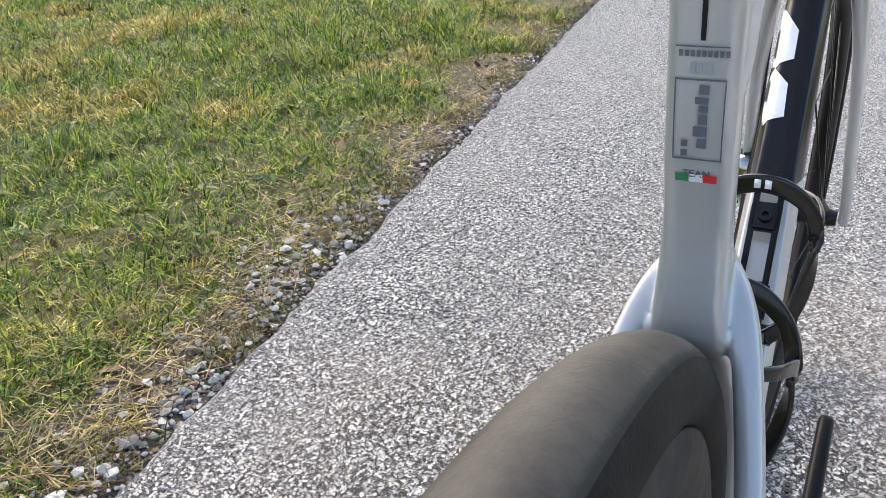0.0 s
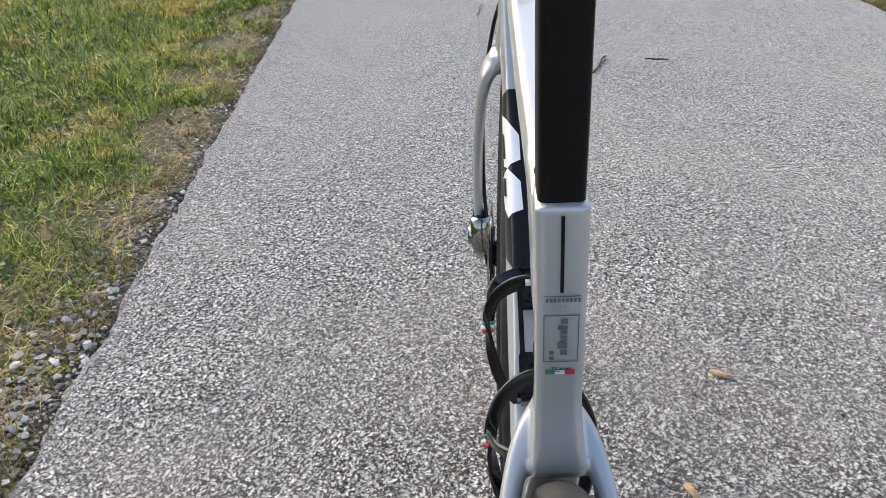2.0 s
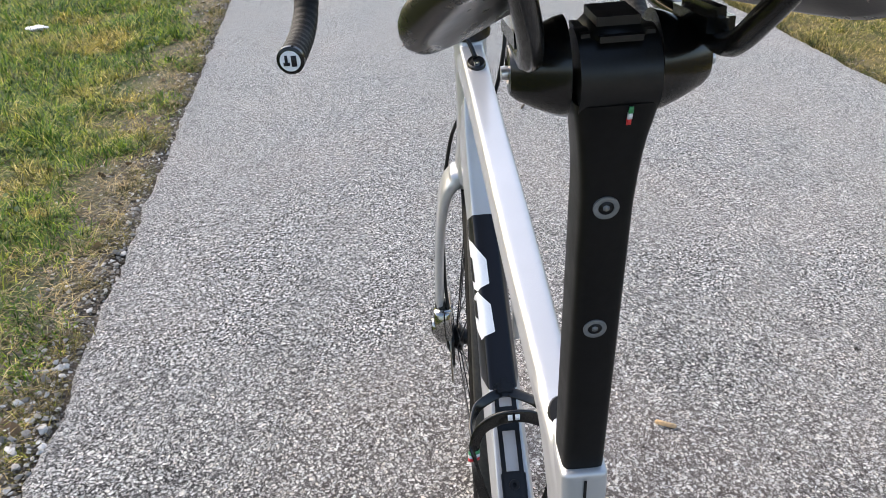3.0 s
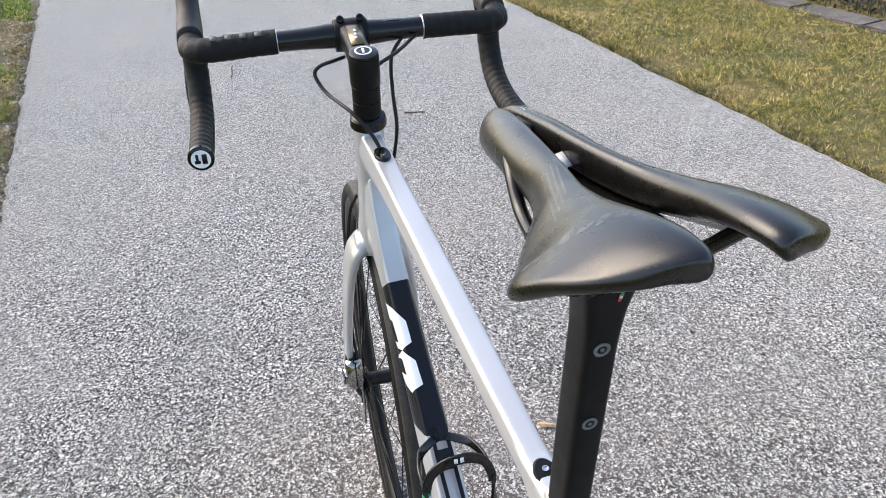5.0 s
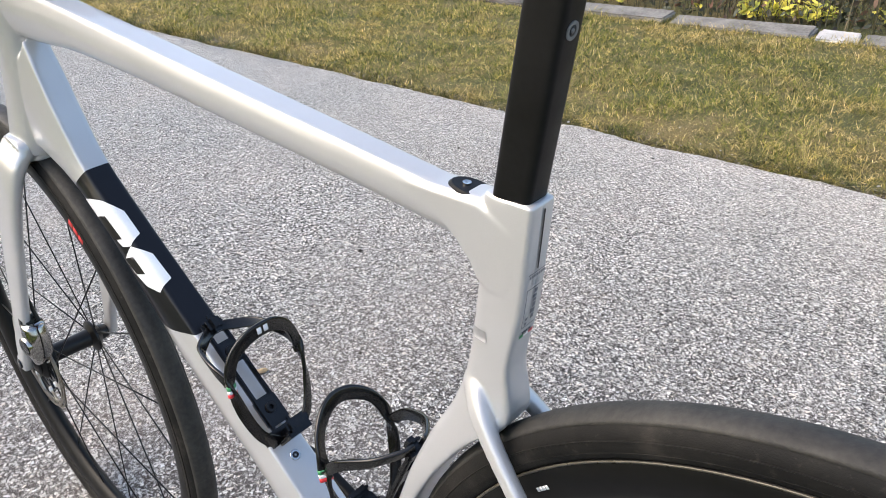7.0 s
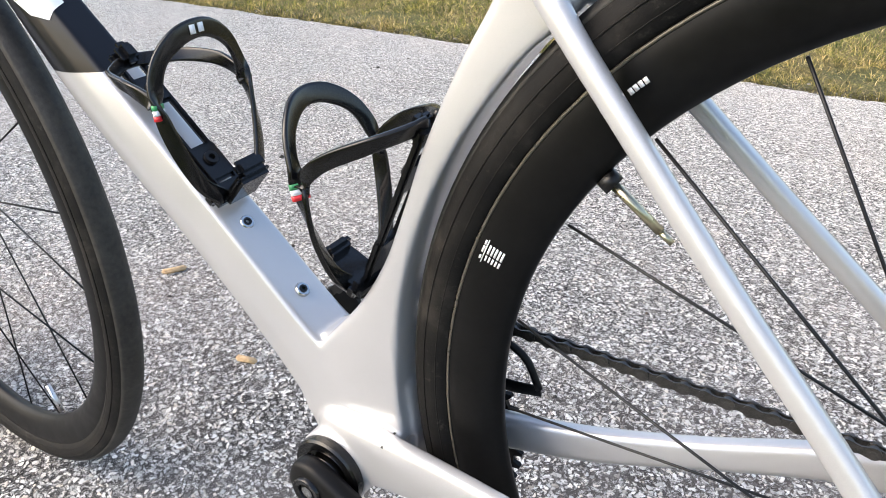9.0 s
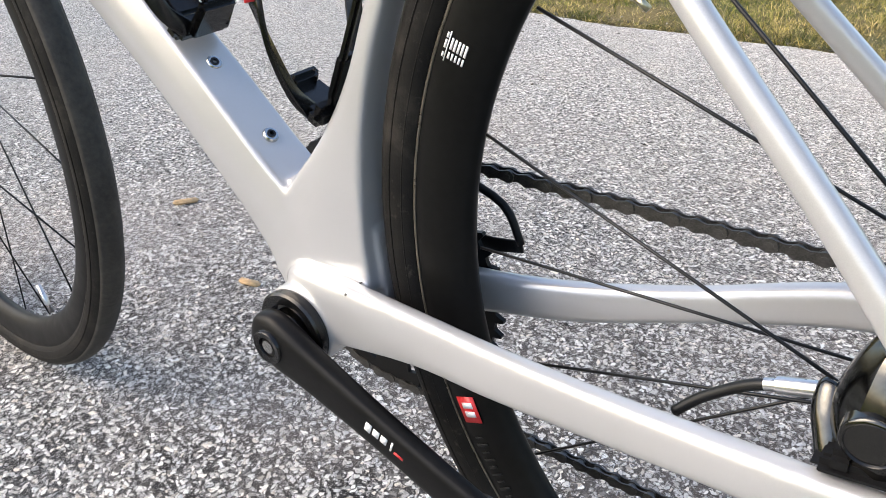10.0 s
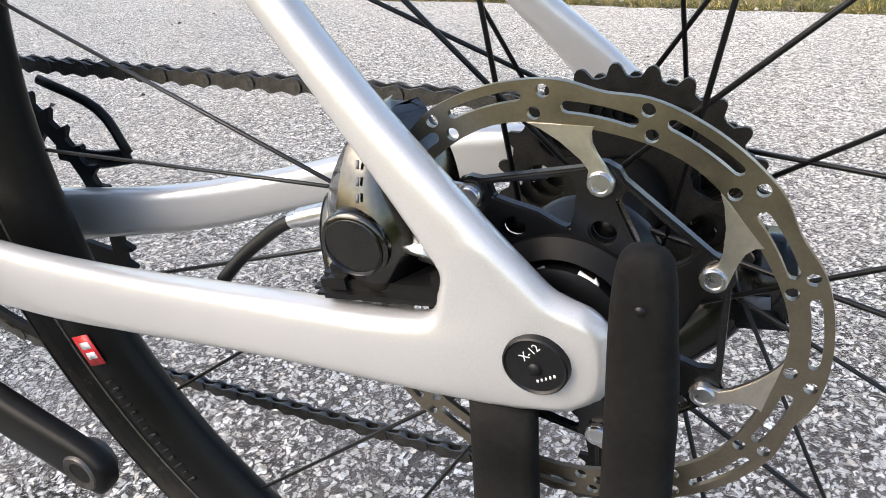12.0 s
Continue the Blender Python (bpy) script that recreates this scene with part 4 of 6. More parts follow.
def build_frame(bike):
    from mathutils.bvhtree import BVHTree
    me = fused(frame_solids(), 0.0016, 6)
    fr = part("frame", me, FRAME_PAINT, bike, "pearl white carbon frame, down tube partly black")
    tree = BVHTree.FromPolygons([v.co for v in me.vertices], [p.vertices for p in me.polygons])
    # chunky two-part emblem on the down tube's side: plain shapes
    d, p = Vector((0.745, 0, 0.667)), Vector((-0.667, 0, 0.745))
    whole = ([(0.0737, -0.0159), (0.0576, -0.0015), (0.0385, 0.0087), (0.0116, 0.0088), (0.0051, -0.0037), (0.0106, -0.0112), (0.0292, -0.0139), (0.048, -0.0175)],
             [(0.0011, -0.0171), (0.0051, -0.0037), (-0.0116, 0.008), (-0.0415, 0.0092), (-0.0478, -0.0058), (-0.0335, -0.014), (-0.0161, -0.0166)])
    slits = ([(0.0520, -0.0160), (0.0445, -0.0080), (0.0160, -0.0068), (0.0225, -0.0150)], [(0.0015, -0.0165), (-0.0040, -0.0080), (-0.0245, -0.0076), (-0.0180, -0.0155)])
    for s in (1,):
        w = p * 0.6 - Vector((0, 0.8 * s, 0))
        at = Vector((0.681, 0, 0.580)) + p * 0.0093 + Vector((0, 0.0130 * s, 0))
        for o in whole:
            skin_patch("emblem", o, at, d, w, tree, DECAL_WHITE, fr, 0.0006, "angular white emblem shape")
        for o in slits:
            skin_patch("emblem_slit", o, at, d, w, tree, DECAL_BLACK, fr, 0.0010)
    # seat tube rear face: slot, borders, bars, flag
    up = Vector((-0.115, 0, 1)).normalized()
    base = Vector((0.2295, 0, 0.70))

    def rect(u0, u1, v0, v1):
        return [(u0, v0), (u1, v0), (u1, v1), (u0, v1)]

    def back(name, o, mat, label=""):
        o = [(u * 0.86, v * 1.18) for u, v in o]
        skin_patch(name, o, base - Vector((0.02, 0, 0)), (0, 1, 0), up, tree, mat, fr, 0.0006, label)
    back("slot", rect(-0.0009, 0.0009, 0.0168, 0.0496), DECAL_BLACK, "dark clamp slot")
    back("rule", rect(-0.0092, 0.0092, 0.0150, 0.0154), DECAL_GREY)
    for i in range(9):
        back("lettering_bar", rect(0.0080 - i * 0.0020, 0.0066 - i * 0.0020, 0.0125, 0.0142), DECAL_GREY)
    for u in (-0.0028, 0.0008, 0.0030):
        back("lettering_bar", rect(u - 0.0009, u + 0.0009, 0.0078, 0.0108), PALE_INK)
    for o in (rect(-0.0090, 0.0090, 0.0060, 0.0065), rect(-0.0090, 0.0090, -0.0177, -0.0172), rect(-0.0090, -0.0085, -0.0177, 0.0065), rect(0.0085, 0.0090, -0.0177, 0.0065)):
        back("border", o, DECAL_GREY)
    for v, hgt, wd in ((0.0022, 0.0026, 0.0034), (-0.0006, 0.0020, 0.0048), (-0.0030, 0.0020, 0.0034), (-0.0066, 0.0030, 0.0034), (-0.0102, 0.0030, 0.0050), (-0.0138, 0.0030, 0.0034)):
        back("lettering_bar", rect(-0.0032, -0.0032 + wd, v, v + hgt), DECAL_GREY)
    for i in range(2):
        back("lettering_bar", rect(0.0036, 0.0060, -0.0135 - i * 0.0030, -0.0115 - i * 0.0030), DECAL_GREY)
    back("flag_green", rect(0.0078, 0.0028, -0.0252, -0.0226), GREEN_INK)
    back("flag_white", rect(0.0026, -0.0026, -0.0252, -0.0226), DECAL_WHITE)
    back("flag_red", rect(-0.0028, -0.0078, -0.0252, -0.0226), RED_INK)
    skin_patch("lettering_box", rect(-0.006, 0.006, -0.004, 0.004), (0.262, 0.02, 0.668), (1, 0, 0), (0, 0, 1), tree, plain("faint_grey_ink", (0.22, 0.22, 0.225), 0.4), fr)
    skin_patch("chip", rect(-0.0009, 0.0009, -0.0009, 0.0009), (0.352, 0.03, 0.312), (1, 0, 0), (0, 0, 1), tree, DECAL_BLACK, fr, 0.0006, "small dark paint chip")
    # black cap and cable port on the top tube
    bm = lathe([(0.0, 0.003), (0.0085, 0.003), (0.0095, 0.0015), (0.0095, -0.004), (0.0, -0.004)], (0, 0, 0), "z", 24, False)
    for v in bm.verts:
        v.co.x *= 1.7
    moved(bm, pose(0.752, 0, 0.8135, 0, -6.7, 0))
    port = part("cable_port", bm, GLOSS_BLACK, fr, "black oval cable port", auto=40)
    part("port_bolt", moved(lathe([(0.0, 0.001), (0.003, 0.001), (0.003, -0.001), (0.0, -0.001)], (0, 0, 0), "z", 12, False), pose(0.746, 0, 0.8168)), CHROME, fr, auto=40)
    bm = lathe([(0.0, 0.003), (0.0082, 0.003), (0.0095, 0.001), (0.0095, -0.006), (0.0, -0.006)], (0, 0, 0), "z", 24, False)
    for v in bm.verts:
        v.co.x *= 1.75
    part("wedge_cover", moved(bm, pose(0.273, 0, 0.7565, 0, -6.7, 0)), MATT_BLACK, fr, "black oval seatpost wedge cover", auto=40)
    part("wedge_bolt", moved(lathe([(0.0, -0.0005), (0.0014, 0.0006), (0.0026, 0.0006), (0.0026, -0.002), (0.0, -0.002)], (0, 0, 0), "z", 14, False), pose(0.277, 0, 0.7606, 0, -6.7, 0)), CHROME, fr, auto=40)
    # bottle bosses
    along = math.degrees(math.atan2(0.895, 1))
    for x in (0.493, 0.447):
        z = 0.363 + 0.895 * (x - 0.427)
        q = Matrix.Translation((x - 0.0006, 0, z + 0.0008)) @ Matrix.Rotation(-math.atan2(0.895, 1), 4, "Y")
        part("boss", moved(lathe([(0.0028, 0.0012), (0.0048, 0.0012), (0.0056, 0.0), (0.0056, -0.004), (0.0028, -0.004)], (0, 0, 0), "z", 20), q), CHROME, fr, "steel bottle boss rim", auto=40)
        part("boss_bolt", moved(lathe([(0.0, 0.0), (0.0014, 0.0002), (0.0015, 0.0018), (0.0030, 0.0018), (0.0030, -0.002), (0.0, -0.002)], (0, 0, 0), "z", 14, False), q), GLOSS_BLACK, fr, auto=40)
    # axle cap
    cap = part("axle_cap", lathe([(0.0, 0.0012), (0.0084, 0.0012), (0.0090, 0.0018), (0.0095, 0.0014), (0.0098, -0.001), (0.0, -0.001)], (CAPX, 0.0828, 0.351), n=36, closed=False), DECAL_BLACK, fr, "round black axle cap with pale lettering", auto=40)
    part("axle_socket", lathe([(0.0, 0.0014), (0.0022, 0.0014), (0.0022, 0.0), (0.0, 0.0)], (CAPX, 0.0831, 0.350), n=6, closed=False), DECAL_BLACK, fr)
    lettering("lettering", "X-12", 0.0035, Matrix.Translation((CAPX + 0.0014, 0.0839, 0.3554)) @ TURNED @ Matrix.Rotation(radians(48), 4, "Z"), DECAL_WHITE, fr)
    for i in range(5):
        part("lettering_bar", moved(block((0.0006, 0.0004, 0.0009)), pose(CAPX - 0.0008 - i * 0.0012, 0.0840, 0.3462 + i * 0.0007)), DECAL_WHITE, fr)
    lettering("lettering", "TEAM", 0.0036, Matrix.Translation((tree.ray_cast(Vector((0.1, 0, 0.6760)), Vector((1, 0, 0)))[0].x - 0.0003, 0, 0.6760)) @ Matrix(((0, 0, -1), (-1, 0, 0), (0, 1, 0))).to_4x4(), DECAL_GREY, fr)
    return fr


def wheel(bike, name, c, m, label):
    """A deep-rimmed road wheel with tyre, spokes, hub and brake disc; m turns it with the fork."""
    w = new(name)
    w.parent = bike
    tagged(w, label)

    def p(n, bm, mat, lab="", auto=None):
        return part(n, moved(bm, m), mat, w, lab, auto=auto)
    R = TYRE_R if name == "rear_wheel" else 0.330
    prof = []
    for i in range(22):
        a = 2 * math.pi * i / 22
        prof.append((R - 0.0160 + 0.0160 * math.cos(a), 0.0162 * math.sin(a)))
    p("tyre", lathe([q for q in prof if q[0] > R - 0.0295], c, n=128, closed=True), RUBBER, "black road tyre with a dusty worn tread")
    band = [math.radians(q) for q in range(-48, 49, 12)]
    p("tread", lathe([(R - 0.0160 + 0.0163 * math.cos(q), 0.0165 * math.sin(q)) for q in band] + [(R - 0.0160 + 0.0150 * math.cos(q), 0.0150 * math.sin(q)) for q in band[::-1]], c, n=160), TREAD, "dusty smooth slick tread")
    p("tyre_ridge", joined(lathe([(R - 0.0142, 0.0159), (R - 0.0135, 0.0166), (R - 0.0128, 0.0158)], c, n=128), lathe([(R - 0.0222, 0.0146), (R - 0.0215, 0.0154), (R - 0.0207, 0.0150)], c, n=128)), RUBBER)
    ro = 0.3145 if name == "rear_wheel" else 0.3065
    p("rim", lathe([(ro, -0.0118), (ro + 0.001, -0.0112), (ro + 0.001, 0.0112), (ro, 0.0118), (ro - 0.008, 0.0130), (ro - 0.020, 0.0120), (ro - 0.0288, 0.0075), (ro - 0.0333, 0.003), (ro - 0.0340, 0), (ro - 0.0333, -0.003), (ro - 0.0288, -0.0075), (ro - 0.020, -0.0120), (ro - 0.008, -0.0130)], c, n=128), RIM_BLACK, "deep satin black carbon rim")
    p("rim_seam", lathe([(ro - 0.001, 0.0122), (ro, 0.0124), (ro + 0.001, 0.0120), (ro, 0.0114)], c, n=128), plain("rim_bead_edge", (0.11, 0.10, 0.08), 0.3, 0.4), "")
    rear = name == "rear_wheel"
    p("hub", lathe([(0.0, -0.056), (0.010, -0.056), (0.012, -0.046), (0.017, -0.04), (0.024, -0.034), (0.024, -0.030), (0.015, -0.026), (0.013, 0), (0.015, 0.026), (0.024, 0.030), (0.024, 0.034), (0.019, 0.040), (0.019, 0.052), (0.010, 0.058), (0.010, 0.068), (0.0, 0.068)] if rear else
          [(0.0, -0.05), (0.009, -0.05), (0.011, -0.04), (0.022, -0.032), (0.022, -0.029), (0.012, -0.025), (0.0115, 0), (0.012, 0.022), (0.022, 0.026), (0.022, 0.029), (0.017, 0.036), (0.017, 0.045), (0.009, 0.05), (0.0, 0.05)], c, n=32, closed=False), BLACK_ALLOY, "black hub shell", 40)
    n = 24 if rear else 20
    for i in range(n):
        s = 1 if i % 2 else -1
        a = 2 * math.pi * i / n + (-0.0227 if rear else 0.13)
        cross = (1 if (i // 2) % 2 else -1) * radians(62 if (rear or s == 1) else 8)
        h = (c[0] + 0.022 * math.cos(a + cross), s * 0.032, c[2] + 0.022 * math.sin(a + cross))
        r = (c[0] + (ro - 0.036) * math.cos(a), s * 0.002, c[2] + (ro - 0.036) * math.sin(a))
        p("spoke", rod(h, r, 0.00095, 6), BLACK_ALLOY)
    # brake disc
    y0 = 0.0575 if rear else 0.041
    k = 1.0 if rear else 0.96
    ox, oz = (0.0037, 0.3512) if rear else (c[0], c[2])
    first, step = radians(50.6), 2 * math.pi / 7

    def at(r, deg):
        return (ox + k * r * math.cos(deg), oz + k * r * math.sin(deg))

    def dip(t):
        d = ((t - first + radians(4.5) + step / 2) % step) - step / 2
        return math.exp(-(d / 0.12) ** 2)
    ring_outer = [at(0.0725 - 0.0021 * dip(t), t) for t in [2 * math.pi * i / 168 for i in range(168)]]
    ring_inner = [at(0.0608 + 0.0008 * math.cos(7 * (t - first - radians(19.5))), t) for t in [2 * math.pi * i / 112 for i in range(112)]]
    holes = [ring_inner]

    def slot(a, r, half, hw):
        o = [(a - half + 2 * half * q / 8, r + hw) for q in range(9)]
        o += [(a + half + hw / r * math.sin(q * math.pi / 4), r + hw * math.cos(q * math.pi / 4)) for q in (1, 2, 3)]
        o += [(a + half - 2 * half * q / 8, r - hw) for q in range(9)]
        o += [(a - half - hw / r * math.sin(q * math.pi / 4), r - hw * math.cos(q * math.pi / 4)) for q in (1, 2, 3)]
        return [at(rad, t) for t, rad in o]
    for i in range(7):
        a = first + i * step
        holes.append(slot(a - radians(4.5), 0.0651, radians(7.6), 0.0017))
        holes.append(slot(a + radians(19.5), 0.0684, radians(8.2), 0.0015))
        for r, da in ((0.0693, -17.4), (0.0633, -20.2), (0.0693, 5.4), (0.0633, 8.3)):
            x, z = at(r, a + radians(da))
            holes.append(circle(0.0019 * k, 12, x, z))
    p("rotor", plate(ring_outer, y0 - 0.0009, y0 + 0.0009, 0, holes), STEEL, "bronze-toned slotted steel brake track", 30)
    star, gaps = [], [circle(0.0165, 32, ox, oz)]
    for i in range(7):
        a = first + i * step
        rv = at(0.0455, a)
        # steel finger from the track to the rivet
        poly = [at(r, a + da) for r, da in ((0.0612, -0.40), (0.0590, -0.335), (0.0555, -0.245), (0.0510, -0.135), (0.0485, -0.085), (0.0455, -0.082), (0.0420, -0.045), (0.0416, 0.03), (0.0440, 0.078), (0.0475, 0.075), (0.0500, 0.012), (0.0530, -0.05), (0.0560, -0.09), (0.0590, -0.10), (0.0612, -0.085))]
        p("rotor_finger", plate(poly, y0 - 0.0006, y0 + 0.0011, 0.0002), FINGER, "brushed steel finger", 30)
        p("rivet", lathe([(0.0, 0.0016), (0.0022, 0.0016), (0.0024, 0.0021), (0.0032, 0.0021), (0.0037, 0.0015), (0.0037, -0.0015), (0.0, -0.0015)], (rv[0], y0, rv[1]), n=20, closed=False), SILVER, "silver rivet", 40)
        # carrier outline: a boss at each rivet, straight bars between, and a window under each bar
        for r, da in ((0.0480, -0.120), (0.0502, -0.07), (0.0510, 0.0), (0.0502, 0.07), (0.0480, 0.120)):
            star.append(at(r, a + da))
        gaps.append([at(r, a + da) for r, da in ((0.0415, 0.13), (0.0455, 0.155), (0.0440, 0.30), (0.0432, 0.45), (0.0440, 0.60), (0.0448, 0.70), (0.0405, 0.745), (0.0330, 0.74), (0.0286, 0.70), (0.0290, 0.62), (0.0335, 0.42), (0.0375, 0.24))])
        pocket = [at(0.0305 + 0.0034 * math.cos(t), a + 0.13 + 0.125 * math.sin(t)) for t in [2 * math.pi * q / 14 for q in range(14)]]
        gaps.append(pocket)
        p("carrier_pocket", plate(pocket, y0 - 0.0052, y0 - 0.0044), BLACK_ALLOY)
    p("carrier", plate(star, y0 - 0.0044, y0 - 0.0008, 0.0006, gaps), CARRIER, "glossy black openwork disc carrier", 35)
    p("lockring", lathe([(0.011, 0.007), (0.0165, 0.007), (0.0185, 0.0055), (0.0185, 0.0), (0.0205, 0.0040), (0.0212, 0.0046), (0.0222, 0.0038), (0.0252, 0.0012), (0.0262, 0.0004), (0.0265, -0.003), (0.011, -0.003)], (ox, y0, oz), n=64), LOCKRING, "black centre lockring", 40)
    if rear:
        arrow = [(0.0, 0.0006), (0.0042, 0.0006), (0.0040, 0.0018), (0.0062, 0.0), (0.0040, -0.0018), (0.0042, -0.0006), (0.0, -0.0006)]
        ar = [(-0.0012 - u * 1.15 * 0.87 + v * 0.5, 0.3692 - u * 1.15 * 0.5 - v * 0.87) for u, v in arrow]
        p("arrow_mark", plate(ar, y0 + 0.0040, y0 + 0.0052), DECAL_WHITE, "white arrow")
        p("square_mark", moved(block((0.0022, 0.0004, 0.0022)), pose(0.0092, y0 + 0.0046, 0.3682, 0, 35, 0)), DECAL_GREY)
    p("valve", joined(rod((c[0] + (ro - 0.037) * math.cos(2.0 if rear else 4.2), 0, c[2] + (ro - 0.037) * math.sin(2.0 if rear else 4.2)), (c[0] + (ro - 0.07) * math.cos(2.0 if rear else 4.2), 0, c[2] + (ro - 0.07) * math.sin(2.0 if rear else 4.2)), 0.0029, 10)), SILVER) if not rear else None
    if rear:
        va = math.atan2(0.522 - c[2], 0.230 - c[0])
        p("valve", joined(rod((c[0] + (ro - 0.034) * math.cos(va), 0, c[2] + (ro - 0.034) * math.sin(va)), (c[0] + (ro - 0.072) * math.cos(va), 0, c[2] + (ro - 0.072) * math.sin(va)), 0.0026, 12),
                          rod((c[0] + (ro - 0.072) * math.cos(va), 0, c[2] + (ro - 0.072) * math.sin(va)), (c[0] + (ro - 0.080) * math.cos(va), 0, c[2] + (ro - 0.080) * math.sin(va)), 0.0018, 10)), plain("valve_brass", (0.5, 0.46, 0.33), 0.3, 1.0), "brass valve stem")
        p("valve_nut", rod((c[0] + (ro - 0.034) * math.cos(va), 0, c[2] + (ro - 0.034) * math.sin(va)), (c[0] + (ro - 0.041) * math.cos(va), 0, c[2] + (ro - 0.041) * math.sin(va)), 0.0058, 12), BLACK_ALLOY)
    return w, ro


def rim_bar(w, c, ro, ang, r, size, mat, m, y=0.0134, label="", tilt=0.0):
    """A printed bar on a rim's left flank at an angle and radius: size along the rim and across it."""
    a = radians(ang)
    bm = block((size[0], 0.0004, size[1]))
    q = Matrix.Translation((c[0] + r * math.cos(a), y, c[2] + r * math.sin(a))) @ Matrix.Rotation(-(a - math.pi / 2) + radians(tilt), 4, "Y")
    part("rim_print", moved(bm, m @ q), mat, w, label)


def build_wheels(bike):
    I = Matrix.Identity(4)
    rw, ro = wheel(bike, "rear_wheel", REAR, I, "rear wheel with deep black rim, disc and cassette")
    fw, _ = wheel(bike, "front_wheel", FRONT, FSTEER, "front wheel with deep black carbon rim")
    c = REAR
    # red tag near the chainstay and the printed block higher up
    ang = math.degrees(math.atan2(0.237 - c.z, 0.28 - c.x))
    rim_bar(rw, c, ro, ang, ro - 0.013, (0.019, 0.0135), RED_INK, I, 0.0134, "red rectangular rim sticker")
    for u, v, a, b in ((0.0032, 0, 0.0042, 0.0078), (-0.0032, 0, 0.0042, 0.0078)):
        rim_bar(rw, c, ro, ang + math.degrees(u / 0.3), ro - 0.013 + v, (a, b), DECAL_WHITE, I, 0.0137)
    for i in range(14):
        rim_bar(rw, c, ro, ang - 4 - i * 1.05, ro - 0.011, (0.0014 + 0.0010 * (i % 3 == 1), 0.009 if i % 2 else 0.006), RIM_INK, I, 0.01315)
    ang = math.degrees(math.atan2(0.464 - c.z, 0.281 - c.x))
    for i in range(5):
        r, y = ro - 0.0092 - i * 0.0021, 0.0135 - i * 0.00016
        rim_bar(rw, c, ro, ang + 0.42, r, (0.0064, 0.0013), DECAL_WHITE, I, y)
        rim_bar(rw, c, ro, ang - 0.80, r, (0.0036, 0.0011), DECAL_WHITE, I, y)
    rim_bar(rw, c, ro, ang, ro - 0.0072, (0.0165, 0.0006), DECAL_WHITE, I, 0.0136)
    for k, ln in ((1.05, 0.0030), (0.15, 0.0046), (-0.95, 0.0026)):
        rim_bar(rw, c, ro, ang + k, ro - 0.0058, (ln, 0.0012), DECAL_WHITE, I, 0.0137)
    ang = math.degrees(math.atan2(0.572 - c.z, 0.210 - c.x))
    for i in range(4):
        rim_bar(rw, c, ro, ang + 0.9 - i * 0.55, ro - 0.012, (0.0022, 0.0030), DECAL_WHITE, I, 0.0134)
    for k in range(3):
        rim_bar(fw, FRONT, ro, 129 - k * 2.0, ro - 0.013, (0.009, 0.013), RED_INK, FSTEER, 0.0134)
    # cassette
    y = -0.0175
    for i, teeth in enumerate((24, 22, 20, 18, 17, 16, 15, 14, 13, 12, 11)):
        r = teeth * 0.0127 / (2 * math.pi)
        poly = []
        for t in range(teeth):
            for f, dr in ((0.0, -0.0032), (0.24, -0.0026), (0.38, 0.0008), (0.47, 0.0017), (0.59, 0.0017), (0.68, 0.0008), (0.82, -0.0026)):
                a = 2 * math.pi * (t + f) / teeth
                poly.append((c.x + (r + dr) * math.cos(a), c.z + (r + dr) * math.sin(a)))
        holes = [circle(0.017, 20, c.x, c.z)]
        if teeth >= 16:
            for q in range(9):
                a = 2 * math.pi * q / 9 + 0.06 * i
                rad = (r + 0.017) / 2
                holes.append(circle(max(0.0018, (r - 0.019) * 0.31), 12, c.x + rad * math.cos(a), c.z + rad * math.sin(a)))
        part("sprocket", plate(poly, y - 0.0016, y, 0, holes), BLACK_STEEL, rw, auto=30)
        y -= 0.0036
    part("cassette_body", lathe([(0.0, -0.062), (0.017, -0.062), (0.0172, -0.02), (0.0, -0.02)], c, n=24, closed=False), BLACK_ALLOY, rw, auto=40)


def build_fork(bike):
    out = [lathe([(0.0, -0.010), (0.0235, -0.010), (0.0245, 0.0), (0.0235, 0.006), (0.0, 0.006)], (steer_axis(0.642), 0, 0.642), "z", 32, False)]
    out.append(sweep([(0.862, -0.024, 0.645, 0.025, 0.014), (0.860, 0, 0.654, 0.025, 0.010), (0.862, 0.024, 0.645, 0.025, 0.014)], side=(1, 0, 0), n=20, k=4, power=2.6))
    for s in (1, -1):
        out.append(sweep([(0.861, s * 0.022, 0.646, 0.010, 0.026), (0.864, s * 0.034, 0.628, 0.0085, 0.026), (0.874, s * 0.0420, 0.59, 0.007, 0.025), (0.893, s * 0.049, 0.52, 0.0065, 0.0215), (0.925, s * 0.0535, 0.43, 0.0062, 0.0175), (0.952, s * 0.0565, 0.37, 0.006, 0.0125), (0.967, s * 0.0575, 0.330, 0.006, 0.010)], n=20, k=5, power=3.0))
        out.append(rod((0.966, s * 0.0515, 0.338), (0.966, s * 0.063, 0.338), 0.012, 20))
    me = fused(joined(*out), 0.0022, 4)
    me.transform(FSTEER)
    fork = part("fork", me, PAINT, bike, "pearl white carbon fork")
    part("axle_end", moved(lathe([(0.0, 0.001), (0.006, 0.001), (0.007, -0.002), (0.0, -0.002)], (0.966, 0.0642, 0.338), n=20, closed=False), FSTEER), GLOSS_BLACK, fork, auto=40)
    part("crown_seam", moved(moved(lathe([(0.0240, -0.0009), (0.0252, -0.0009), (0.0252, 0.0009), (0.0240, 0.0009)], (0, 0, 0), "z", 40), pose(steer_axis(0.649), 0, 0.649, 0, -12.4, 0)), FSTEER), DECAL_BLACK, fork)
    return fork


